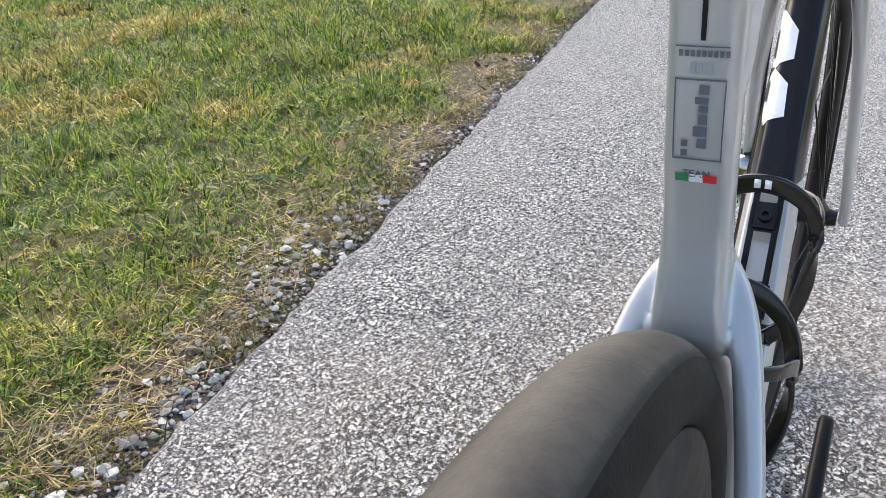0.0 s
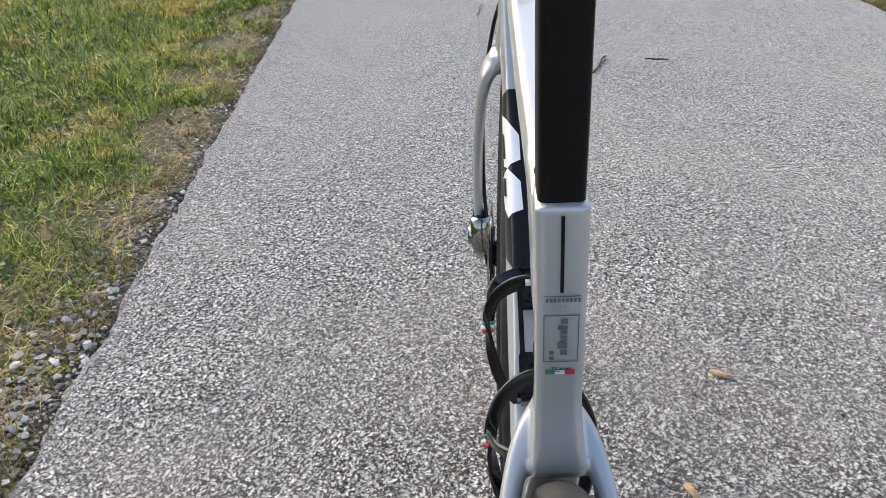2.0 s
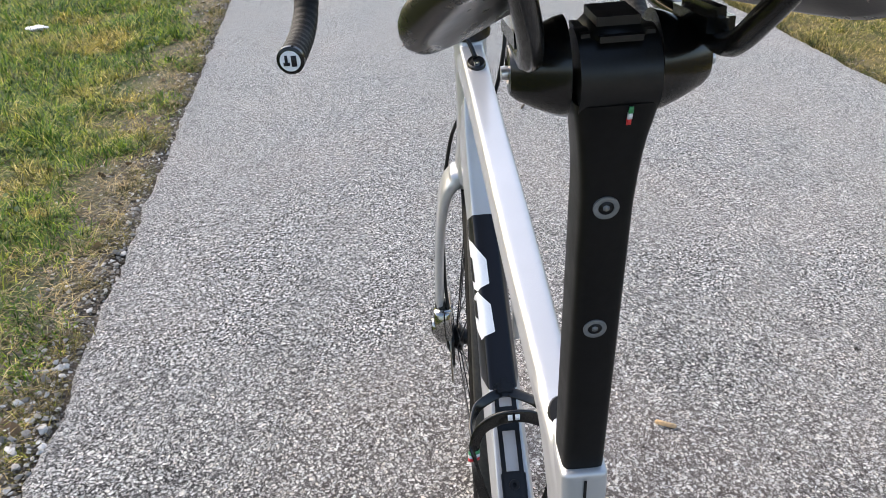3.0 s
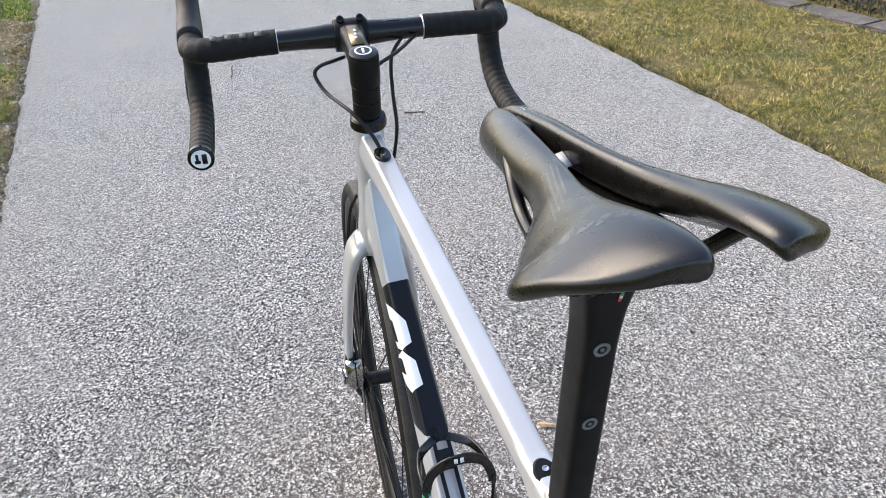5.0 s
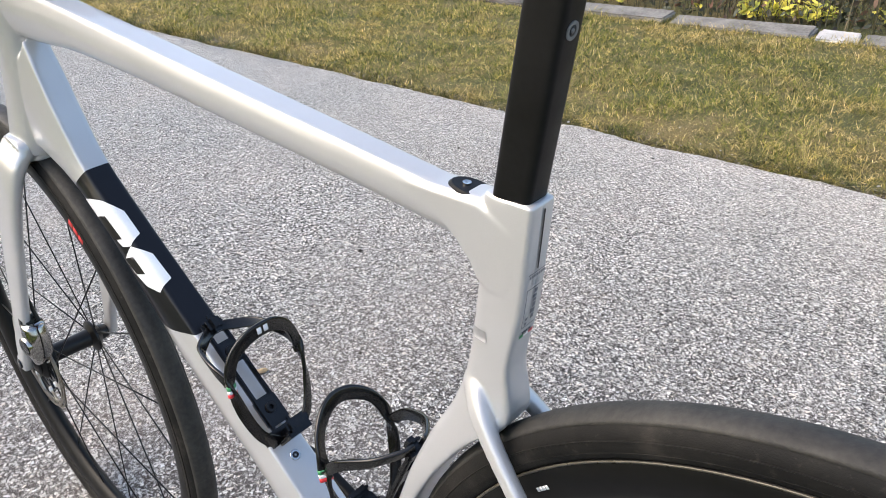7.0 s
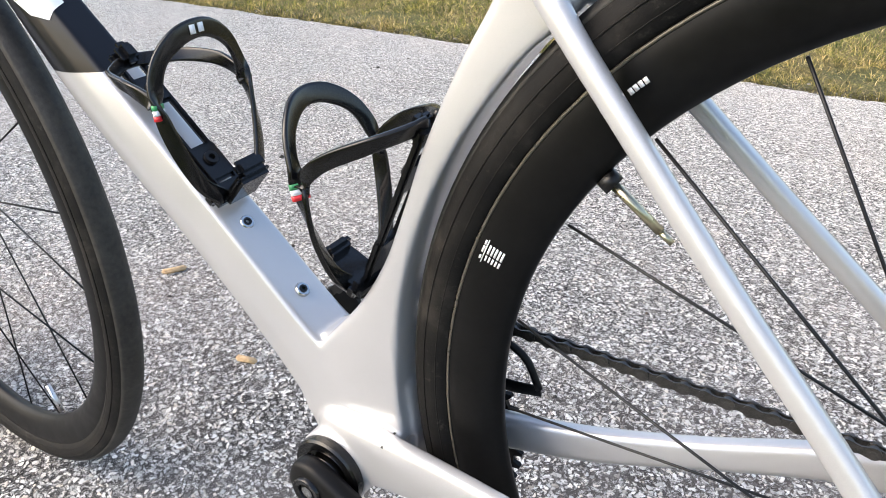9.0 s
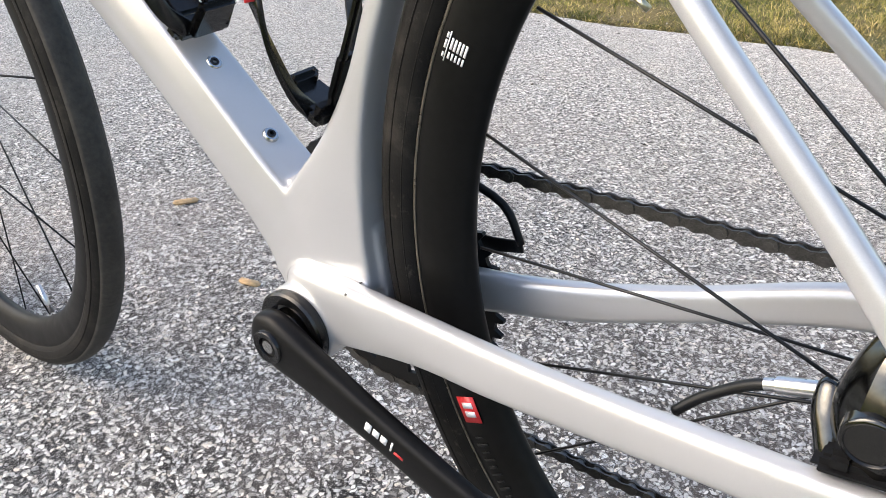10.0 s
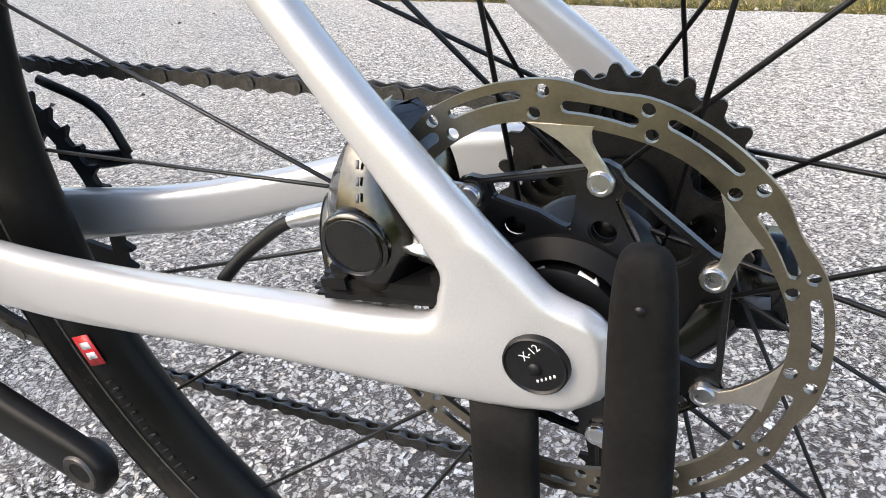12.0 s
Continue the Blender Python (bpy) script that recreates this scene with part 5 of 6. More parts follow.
def build_cockpit(bike):
    """Collar, spacers, stem, taped bar, hoods with levers, cables."""
    A = -12.4

    def on_axis(bm, z):
        return moved(bm, STEER @ pose(steer_axis(z), 0, z, 0, A, 0))
    part("headset_collar", on_axis(lathe([(0.0, 0.012), (0.0175, 0.012), (0.0215, 0.009), (0.0225, 0.002), (0.0222, -0.002), (0.0, -0.002)], (0, 0, 0), "z", 40, False), 0.830), GLOSS_BLACK, bike, "black headset collar", auto=40)
    for i in range(2):
        z0 = 0.8425 + i * 0.0197
        part("spacer", on_axis(lathe([(0.0, 0.0), (0.0164, 0.0), (0.0168, 0.0004), (0.0168, 0.0191), (0.0164, 0.0195), (0.0, 0.0195)], (0, 0, 0), "z", 36, False), z0), MATT_BLACK, bike, "matt black headset spacer", auto=40)
    stem = part("stem", moved(joined(
        moved(lathe([(0.0, 0.0), (0.0172, 0.0), (0.0178, 0.001), (0.0178, 0.034), (0.0170, 0.036), (0.0, 0.036)], (0, 0, 0), "z", 36, False), pose(steer_axis(0.8825), 0, 0.8825, 0, A, 0)),
        sweep([(0.808, 0, 0.903, 0.0165, 0.0165), (0.835, 0, 0.905, 0.0150, 0.0155), (0.875, 0, 0.909, 0.0145, 0.0150), (0.905, 0, 0.912, 0.0175, 0.0175)], n=24, k=4, power=2.8),
        moved(lathe([(0.0, -0.021), (0.0195, -0.021), (0.0205, -0.019), (0.0205, 0.019), (0.0195, 0.021), (0.0, 0.021)], (0, 0, 0), "y", 36, False), pose(0.920, 0, 0.9125))), STEER), MATT_BLACK, bike, "satin black handlebar stem", auto=35)
    part("stem_panel", moved(moved(block((0.066, 0.017, 0.003), None, 0.0014), pose(0.868, 0, 0.9245, 0, -5, 0)), STEER), STEM_BROWN, stem, "bronze-grey reflecting stem top")
    for i in range(3):
        part("lettering_bar", moved(moved(block((0.007, 0.0035, 0.0005)), pose(0.855 + i * 0.012, 0.001 - i * 0.001, 0.9248 + i * 0.0012, 0, -5, 0)), STEER), DECAL_WHITE, stem)
    for s in (1, -1):
        part("clamp_bolt", moved(moved(lathe([(0.0, 0.0005), (0.002, 0.0005), (0.0022, 0.003), (0.0046, 0.003), (0.0050, 0.002), (0.005, -0.006), (0.0, -0.006)], (0, 0, 0), "z", 14, False), pose(0.913, s * 0.0125, 0.9335, 0, -52, 0)), STEER), BLACK_ALLOY, stem, "black clamp bolt in a silver ear", auto=40)
        part("clamp_ear", moved(moved(block((0.018, 0.0135, 0.014), None, 0.006, 3), pose(0.920, s * 0.0125, 0.9275, 0, 30, 0)), STEER), SILVER, stem, "silver clamp ear")
    cap = part("top_cap", on_axis(lathe([(0.0, 0.004), (0.012, 0.004), (0.0165, 0.0025), (0.0172, 0.0), (0.0, 0.0)], (0, 0, 0), "z", 36, False), 0.919), GLOSS_BLACK, stem, "black top cap with a white ring mark", auto=40)
    part("cap_ring", on_axis(lathe([(0.0078, 0.0043), (0.0102, 0.0043), (0.0102, 0.0046), (0.0078, 0.0046)], (0, 0, 0), "z", 30), 0.919), DECAL_WHITE, stem)
    part("cap_mark", on_axis(moved(block((0.011, 0.003, 0.0004)), pose(0, 0, 0.0046)), 0.919), DECAL_WHITE, stem)
    # bar
    bar = new("handlebar")
    bar.parent = bike
    tagged(bar, "drop handlebar wrapped in black cork tape")
    bx, bz = 0.922, 0.9125
    part("bar_centre", moved(sweep([(bx, -0.115, bz, 0.0125, 0.0125), (bx, -0.06, bz, 0.0145, 0.0135), (bx, -0.02, bz, 0.0158, 0.0158), (bx, 0.02, bz, 0.0158, 0.0158), (bx, 0.06, bz, 0.0145, 0.0135), (bx, 0.115, bz, 0.0125, 0.0125)], side=(1, 0, 0), n=20, k=4), STEER), GLOSS_BLACK, bar, "glossy black bare centre of the bar")
    for s in (1, -1):
        for i in range(3):
            part("lettering_bar", moved(moved(block((0.0012, 0.022 - i * 0.003, 0.0005)), pose(bx - 0.0045 + i * 0.0030, -0.052, bz + 0.0135)), STEER), DECAL_GREY, bar) if s < 0 else None
        path = [(bx, s * 0.093, bz), (bx + 0.001, s * 0.135, bz - 0.001), (bx + 0.004, s * 0.180, bz - 0.003), (bx + 0.022, s * 0.1985, bz - 0.004), (bx + 0.05, s * 0.2005, bz - 0.002), (bx + 0.074, s * 0.2015, bz - 0.014), (bx + 0.080, s * 0.2025, bz - 0.048), (bx + 0.058, s * 0.2035, bz - 0.088), (bx + 0.018, s * 0.2045, bz - 0.108), (bx - 0.028, s * 0.205, bz - 0.1145), (bx - 0.062, s * 0.2055, bz - 0.1165)]
        c = [Vector(q) for q in curve(path, 14)]
        # tape: overlapping turns, each with a raised leading edge
        rings, dist = [], 0.0
        for i, o in enumerate(c):
            t = (c[min(i + 1, len(c) - 1)] - c[max(i - 1, 0)]).normalized()
            u = t.cross(Vector((0.3, 0.2, 1))).normalized()
            v = t.cross(u)
            dist += (o - c[i - 1]).length if i else 0
            ring = []
            for q in range(18):
                a = 2 * math.pi * q / 18
                saw = ((dist / 0.0125 + s * q / 18) % 1.0)
                r = 0.0148 + 0.0013 * saw
                ring.append(tuple(o + u * r * math.cos(a) + v * r * math.sin(a)))
            rings.append(ring)
        part("tape", moved(loft(rings), STEER), TAPE, bar, "ribbed black bar tape", auto=45)
        end = c[-1]
        t = (c[-1] - c[-3]).normalized()
        q = Matrix.Translation(end) @ t.to_track_quat("Z", "Y").to_matrix().to_4x4()
        plug = part("end_plug", moved(lathe([(0.0, 0.004), (0.0125, 0.004), (0.0162, 0.002), (0.0165, -0.003), (0.0, -0.003)], (0, 0, 0), "z", 32, False), STEER @ q), GLOSS_BLACK, bar, "black end plug with a white disc", auto=40)
        part("end_disc", moved(lathe([(0.0, 0.0043), (0.0120, 0.0043), (0.0120, 0.0035), (0.0, 0.0035)], (0, 0, 0), "z", 32, False), STEER @ q), DECAL_WHITE, bar, "white disc with dark marks", auto=40)
        # two plain dark marks on the disc
        flat = STEER @ Matrix.Translation(end + t * 0.0046) @ Matrix((( *Vector((0, -1, 0)),), (*t.cross(Vector((0, -1, 0))),), (*t,))).transposed().to_4x4()
        for (u0, v0), (du, dv) in (((0.0044, 0.0), (0.0062, 0.0128)), ((-0.0044, 0.0034), (0.0072, 0.0040)), ((-0.0044, -0.0018), (0.0034, 0.0100))):
            part("disc_mark", moved(block((du, dv, 0.0004)), flat @ Matrix.Translation((u0, -v0, 0))), DECAL_BLACK, bar)
        part("tape_finish", moved(rod((bx, s * 0.0920, bz), (bx, s * 0.0932, bz), 0.0150, 24), STEER), SILVER, bar, "thin silver finishing ring")
        # pale printed rectangles along the tape
        for i in range(4):
            part("tape_print", moved(moved(block((0.007, 0.008, 0.0006), None, 0.0002), pose(bx - 0.008, s * (0.115 + i * 0.018), bz + 0.0142, 0, -35, 0)), STEER), plain("faded_print", (0.12, 0.12, 0.12), 0.6), bar) if s > 0 else None
        hood = part("brake_hood", moved(sweep([(bx + 0.045, s * 0.2005, bz + 0.002, 0.016, 0.017), (bx + 0.075, s * 0.201, bz + 0.006, 0.0165, 0.020), (bx + 0.105, s * 0.201, bz + 0.018, 0.015, 0.021), (bx + 0.125, s * 0.201, bz + 0.040, 0.0145, 0.017), (bx + 0.132, s * 0.201, bz + 0.062, 0.012, 0.013), (bx + 0.133, s * 0.201, bz + 0.070, 0.006, 0.006)], n=20, k=5, power=2.4), STEER), HOOD_RUBBER, bike, "black rubber brake hood")
        part("brake_lever", moved(sweep([(bx + 0.128, s * 0.203, bz + 0.036, 0.009, 0.006), (bx + 0.142, s * 0.206, bz + 0.005, 0.010, 0.004), (bx + 0.130, s * 0.212, bz - 0.045, 0.010, 0.0035), (bx + 0.108, s * 0.216, bz - 0.085, 0.009, 0.003), (bx + 0.098, s * 0.217, bz - 0.108, 0.006, 0.003)], n=12, k=5, power=3), STEER), GLOSS_BLACK, hood, "black carbon brake lever")
        part("shift_paddle", moved(sweep([(bx + 0.115, s * 0.206, bz - 0.005, 0.004, 0.010), (bx + 0.098, s * 0.212, bz - 0.045, 0.003, 0.014), (bx + 0.082, s * 0.216, bz - 0.075, 0.0025, 0.010)], n=12, k=4, power=3), STEER), MATT_BLACK, hood)
    # cables: two loops from the bar to the frame
    for pts in ([(0.880, 0.010, 0.896), (0.862, 0.026, 0.8985), (0.864, 0.044, 0.8935), (0.863, 0.0505, 0.8835), (0.843, 0.042, 0.8665), (0.795, 0.024, 0.8560), (0.772, 0.007, 0.834), (0.760, 0.0, 0.818)],
                [(0.912, -0.075, 0.905), (0.890, -0.052, 0.885), (0.862, -0.043, 0.850), (0.845, -0.040, 0.805), (0.850, -0.030, 0.755), (0.868, -0.02, 0.72)],
                [(0.905, -0.090, 0.905), (0.86, -0.055, 0.900), (0.84, -0.025, 0.893), (0.846, -0.02, 0.884)]):
        part("cable", cable(pts, 0.0024, 8, 8), CABLE, bike, "thin black cable housing")
    part("fork_hose", moved(cable([(0.885, 0.018, 0.705), (0.905, 0.028, 0.670), (0.900, 0.040, 0.600), (0.905, 0.0435, 0.52), (0.918, 0.044, 0.45), (0.905, 0.040, 0.405)], 0.0024, 8, 8), FSTEER), CABLE, bike, "thin black brake hose")


def build_seat(bike):
    """Square aero post, clamp and a split saddle."""
    from mathutils.bvhtree import BVHTree
    def px(z):
        return 0.2382 - (z - 0.763) * 0.180
    post = part("seatpost", joined(sweep([(px(0.735) + 0.0022, 0, 0.735, 0.0098, 0.0124), (px(0.80) + 0.0022, 0, 0.80, 0.0101, 0.0126), (px(0.90) + 0.0022, 0, 0.90, 0.0101, 0.0128), (px(0.925) + 0.002, 0, 0.925, 0.0104, 0.0129), (px(0.945) + 0.002, 0, 0.945, 0.0122, 0.0133), (px(0.962) + 0.001, 0, 0.962, 0.0150, 0.0145)], n=32, k=4, power=6)), MATT_BLACK, bike, "matt black square carbon seatpost", auto=50)
    for x, z in ((px(0.917) - 0.0114, 0.917), (px(0.857) - 0.0109, 0.857)):
        q = pose(x, 0.001, z, 0, -90 - 10.2, 0)
        part("bolt_ring", moved(lathe([(0.0029, 0.0003), (0.0042, 0.0006), (0.0048, 0.0004), (0.0048, -0.002), (0.0029, -0.002)], (0, 0, 0), "z", 24), q), DULL, post, "dull grey ring of a recessed screw", auto=40)
        part("bolt", moved(lathe([(0.0, 0.0), (0.0029, 0.0002), (0.0029, -0.002), (0.0, -0.002)], (0, 0, 0), "z", 12, False), q), DECAL_BLACK, post)
        part("bolt_socket", moved(lathe([(0.0, 0.0005), (0.0013, 0.0006), (0.0013, -0.001), (0.0, -0.001)], (0, 0, 0), "z", 6, False), q), DULL, post)
    for i, mat in enumerate((GREEN_INK, DECAL_WHITE, RED_INK)):
        part("flag_mark", moved(block((0.0006, 0.0016, 0.0024)), pose(px(0.957 - i * 0.0024) - 0.0146 + i * 0.0008, -0.0035, 0.957 - i * 0.0024, 0, -12, 0)), mat, post)
    head = Vector((0.2025, 0, 0.9665))
    part("clamp_head", joined(rod(head - Vector((0, 0.0132, 0)), head + Vector((0, 0.0132, 0)), 0.0150, 28), block((0.030, 0.024, 0.012), pose(head.x + 0.003, 0, head.z + 0.0135), 0.005, 3)), BLACK_ALLOY, post, "black saddle clamp", auto=40)
    for s in (1, -1):
        ear = lathe([(0.0, 0.0065), (0.0045, 0.0068), (0.0052, 0.0078), (0.0085, 0.0074), (0.0108, 0.0050), (0.0146, -0.002), (0.0174, -0.0085), (0.0180, -0.0115), (0.0, -0.0115)], (0, 0, 0), "y", 32, False)
        for v in ear.verts:
            v.co.y *= s
        bmesh.ops.recalc_face_normals(ear, faces=ear.faces)
        part("clamp_plate", joined(moved(ear, pose(head.x + 0.007, s * 0.0265, head.z + 0.0005) @ Matrix.Diagonal((0.92, 1, 0.96, 1))), block((0.040, 0.009, 0.011), pose(head.x + 0.002, s * 0.0300, head.z + 0.0150, 0, 4, 0), 0.003)), GLOSS_BLACK, post, "round black clamp plate", auto=40)
        part("clamp_screw", joined(rod((head.x + 0.006, s * 0.033, head.z), (head.x + 0.006, s * 0.0365, head.z), 0.0024, 14)), SILVER, post, "silver clamp screw", auto=40)
    # saddle: two slim padded halves with an open slot between them; behind the hips each one is a slab
    # that climbs from its low outer corner to a high inner tail
    XS = (0.3590, 0.3560, 0.3500, 0.3400, 0.3220, 0.2900, 0.2770, 0.2650, 0.2370, 0.2100, 0.1970, 0.1770, 0.1590, 0.1425, 0.1225, 0.1075, 0.0970, 0.0920)
    OUTER = (0.0040, 0.0090, 0.0130, 0.0172, 0.0208, 0.0240, 0.0246, 0.0250, 0.0264, 0.0345, 0.0432, 0.0558, 0.0652, 0.0695, 0.0695, 0.0650, 0.0540, 0.0360)
    INNER = (0.0004, 0.0004, 0.0004, 0.0004, 0.0006, 0.0030, 0.0042, 0.0052, 0.0082, 0.0115, 0.0132, 0.0142, 0.0138, 0.0122, 0.0102, 0.0100, 0.0115, 0.0150)
    TOP = (0.9880, 0.9945, 1.0000, 1.0050, 1.0092, 1.0122, 1.0128, 1.0134, 1.0148, 1.0170, 1.0186, 1.0226, 1.0268, 1.0308, 1.0345, 1.0355, 1.0345, 1.0315)
    EDGE = (0.9865, 0.9884, 0.9900, 0.9925, 0.9955, 0.9990, 1.0000, 1.0005, 1.0010, 0.9998, 0.9992, 0.9990, 0.9990, 1.0015, 1.0060, 1.0120, 1.0190, 1.0250)
    BASE = (0.9850, 0.9820, 0.9800, 0.9800, 0.9820, 0.9850, 0.9860, 0.9865, 0.9870, 0.9865, 0.9862, 0.9858, 0.9868, 0.9900, 0.9962, 1.0040, 1.0135, 1.0215)
    rings = {1: [], -1: []}
    for x, b, a, z, edge, low in curve(list(zip(XS, OUTER, INNER, TOP, EDGE, BASE)), 3):
        w = b - a
        wing = float(np.interp(b, (0.028, 0.055), (0, 1)))
        under = max(z - float(np.interp(x, (0.10, 0.18), (0.0125, 0.021))), low + 0.002)
        d = z - edge
        drop = [k0 + (k1 - k0) * wing for k0, k1 in ((0.04, 0.12), (0.15, 0.33), (0.36, 0.58), (0.66, 0.82))]
        sec = [(a + 0.03 * w, under + 0.25 * (z - under)), (a, z - 0.45 * (z - under)), (a + 0.05 * w, z - 0.12 * (z - under)), (a + 0.17 * w, z)]
        sec += [(a + f * w, z - k * d) for f, k in zip((0.36, 0.54, 0.70, 0.85), drop)]
        sec += [(a + 0.96 * w, edge), (b, edge - 0.45 * (edge - low)), (b - 0.0012, low + 0.0010), (b - min(0.006, 0.3 * w), low), (a + 0.55 * w, 0.45 * low + 0.55 * under + 0.002), (a + 0.14 * w, under)]
        for s in (1, -1):
            rings[s].append([(x + 0.034 * (y / 0.07) ** 2 * float(np.interp(x, (0.105, 0.165), (1, 0))), s * y, zz) for y, zz in sec])
    saddle = new("saddle")
    saddle.parent = bike
    tagged(saddle, "black leather split racing saddle")
    for s in (1, -1):
        bm = loft(rings[s])
        ob = part("padding", bm, LEATHER, saddle, "glossy black leather saddle half")
        sub = ob.modifiers.new("round", "SUBSURF")
        sub.levels = sub.render_levels = 1
        dg = bpy.context.evaluated_depsgraph_get()
        me = bpy.data.meshes.new_from_object(ob.evaluated_get(dg))
        ob.modifiers.clear()
        ob.data = me
        tree = BVHTree.FromPolygons([v.co for v in me.vertices], [p.vertices for p in me.polygons])
        # faded script on the flank, reduced to slanted bars and a swash
        base, ux, uz = (0.146, s * 0.042, 1.03), (-0.52, -s * 0.85, 0), (0.85, -s * 0.52, 0)
        for u0, u1, v0, v1 in ((-0.022, -0.010, -0.004, 0.0), (-0.008, -0.003, -0.003, 0.006), (-0.001, 0.005, -0.001, 0.004), (0.007, 0.011, -0.001, 0.007), (0.013, 0.019, 0.0, 0.004), (0.021, 0.024, -0.002, 0.005)):
            skin_patch("flank_print", [(u0, v0), (u1, v0 + 0.001), (u1 + 0.002, v1), (u0 + 0.002, v1 - 0.001)], base, ux, uz, tree, SADDLE_PRINT, saddle, 0.00005)
        for k in range(4):
            skin_patch("pinstripe", [(-0.026, 0), (0.022, 0.0002), (0.022, 0.0008), (-0.026, 0.0010)], (0.214 - k * 0.006, s * (0.0190 + k * 0.0042), 1.03), (1, -s * 0.30, 0), (s * 0.30, 1, 0), tree, SADDLE_PRINT, saddle, 0.00005)
        if s < 0:
            skin_patch("nose_patch", [(-0.014, 0), (0.010, 0.001), (0.012, 0.007), (-0.010, 0.008)], (0.327, -0.0125, 1.03), (1, 0, 0), (0, 1, 0), tree, PALE_SILVER, saddle, 0.0001, "pale silver patch on the nose")
    part("rail_tag", moved(block((0.011, 0.007, 0.0010), None, 0.0003), pose(0.260, -0.0040, 1.0000, 0, -24, 20)), DECAL_WHITE, saddle, "small white paper tag in the slot")
    shell = loft([[(x, -w, z + 0.003), (x, -0.5 * w, z), (x, 0, z - 0.001), (x, 0.5 * w, z), (x, w, z + 0.003), (x, w, z + 0.001), (x, 0, z - 0.003), (x, -w, z + 0.001)] for x, w, z in ((0.330, 0.010, 0.9890), (0.300, 0.016, 0.9900), (0.260, 0.020, 0.9905), (0.220, 0.024, 0.9925), (0.190, 0.026, 0.9965))])
    part("base_shell", shell, MATT_BLACK, saddle, "matt black shell under the padding", auto=40)
    part("nose_bridge", moved(block((0.030, 0.014, 0.010), None, 0.004, 3), pose(0.310, 0, 1.0005, 0, 3, 0)), LEATHER, saddle)
    for s in (1, -1):
        part("rail", cable([(0.300, s * 0.012, 0.996), (0.283, s * 0.019, 0.998), (0.266, s * 0.0235, 0.9925), (0.2457, s * 0.0265, 0.981), (0.215, s * 0.0300, 0.9785), (0.188, s * 0.0305, 0.9775), (0.176, s * 0.0312, 0.9805), (0.164, s * 0.0330, 0.9900), (0.152, s * 0.0365, 1.0020), (0.146, s * 0.0385, 1.0080)], 0.0040, 10, 6), GLOSS_BLACK, saddle, "black saddle rail")


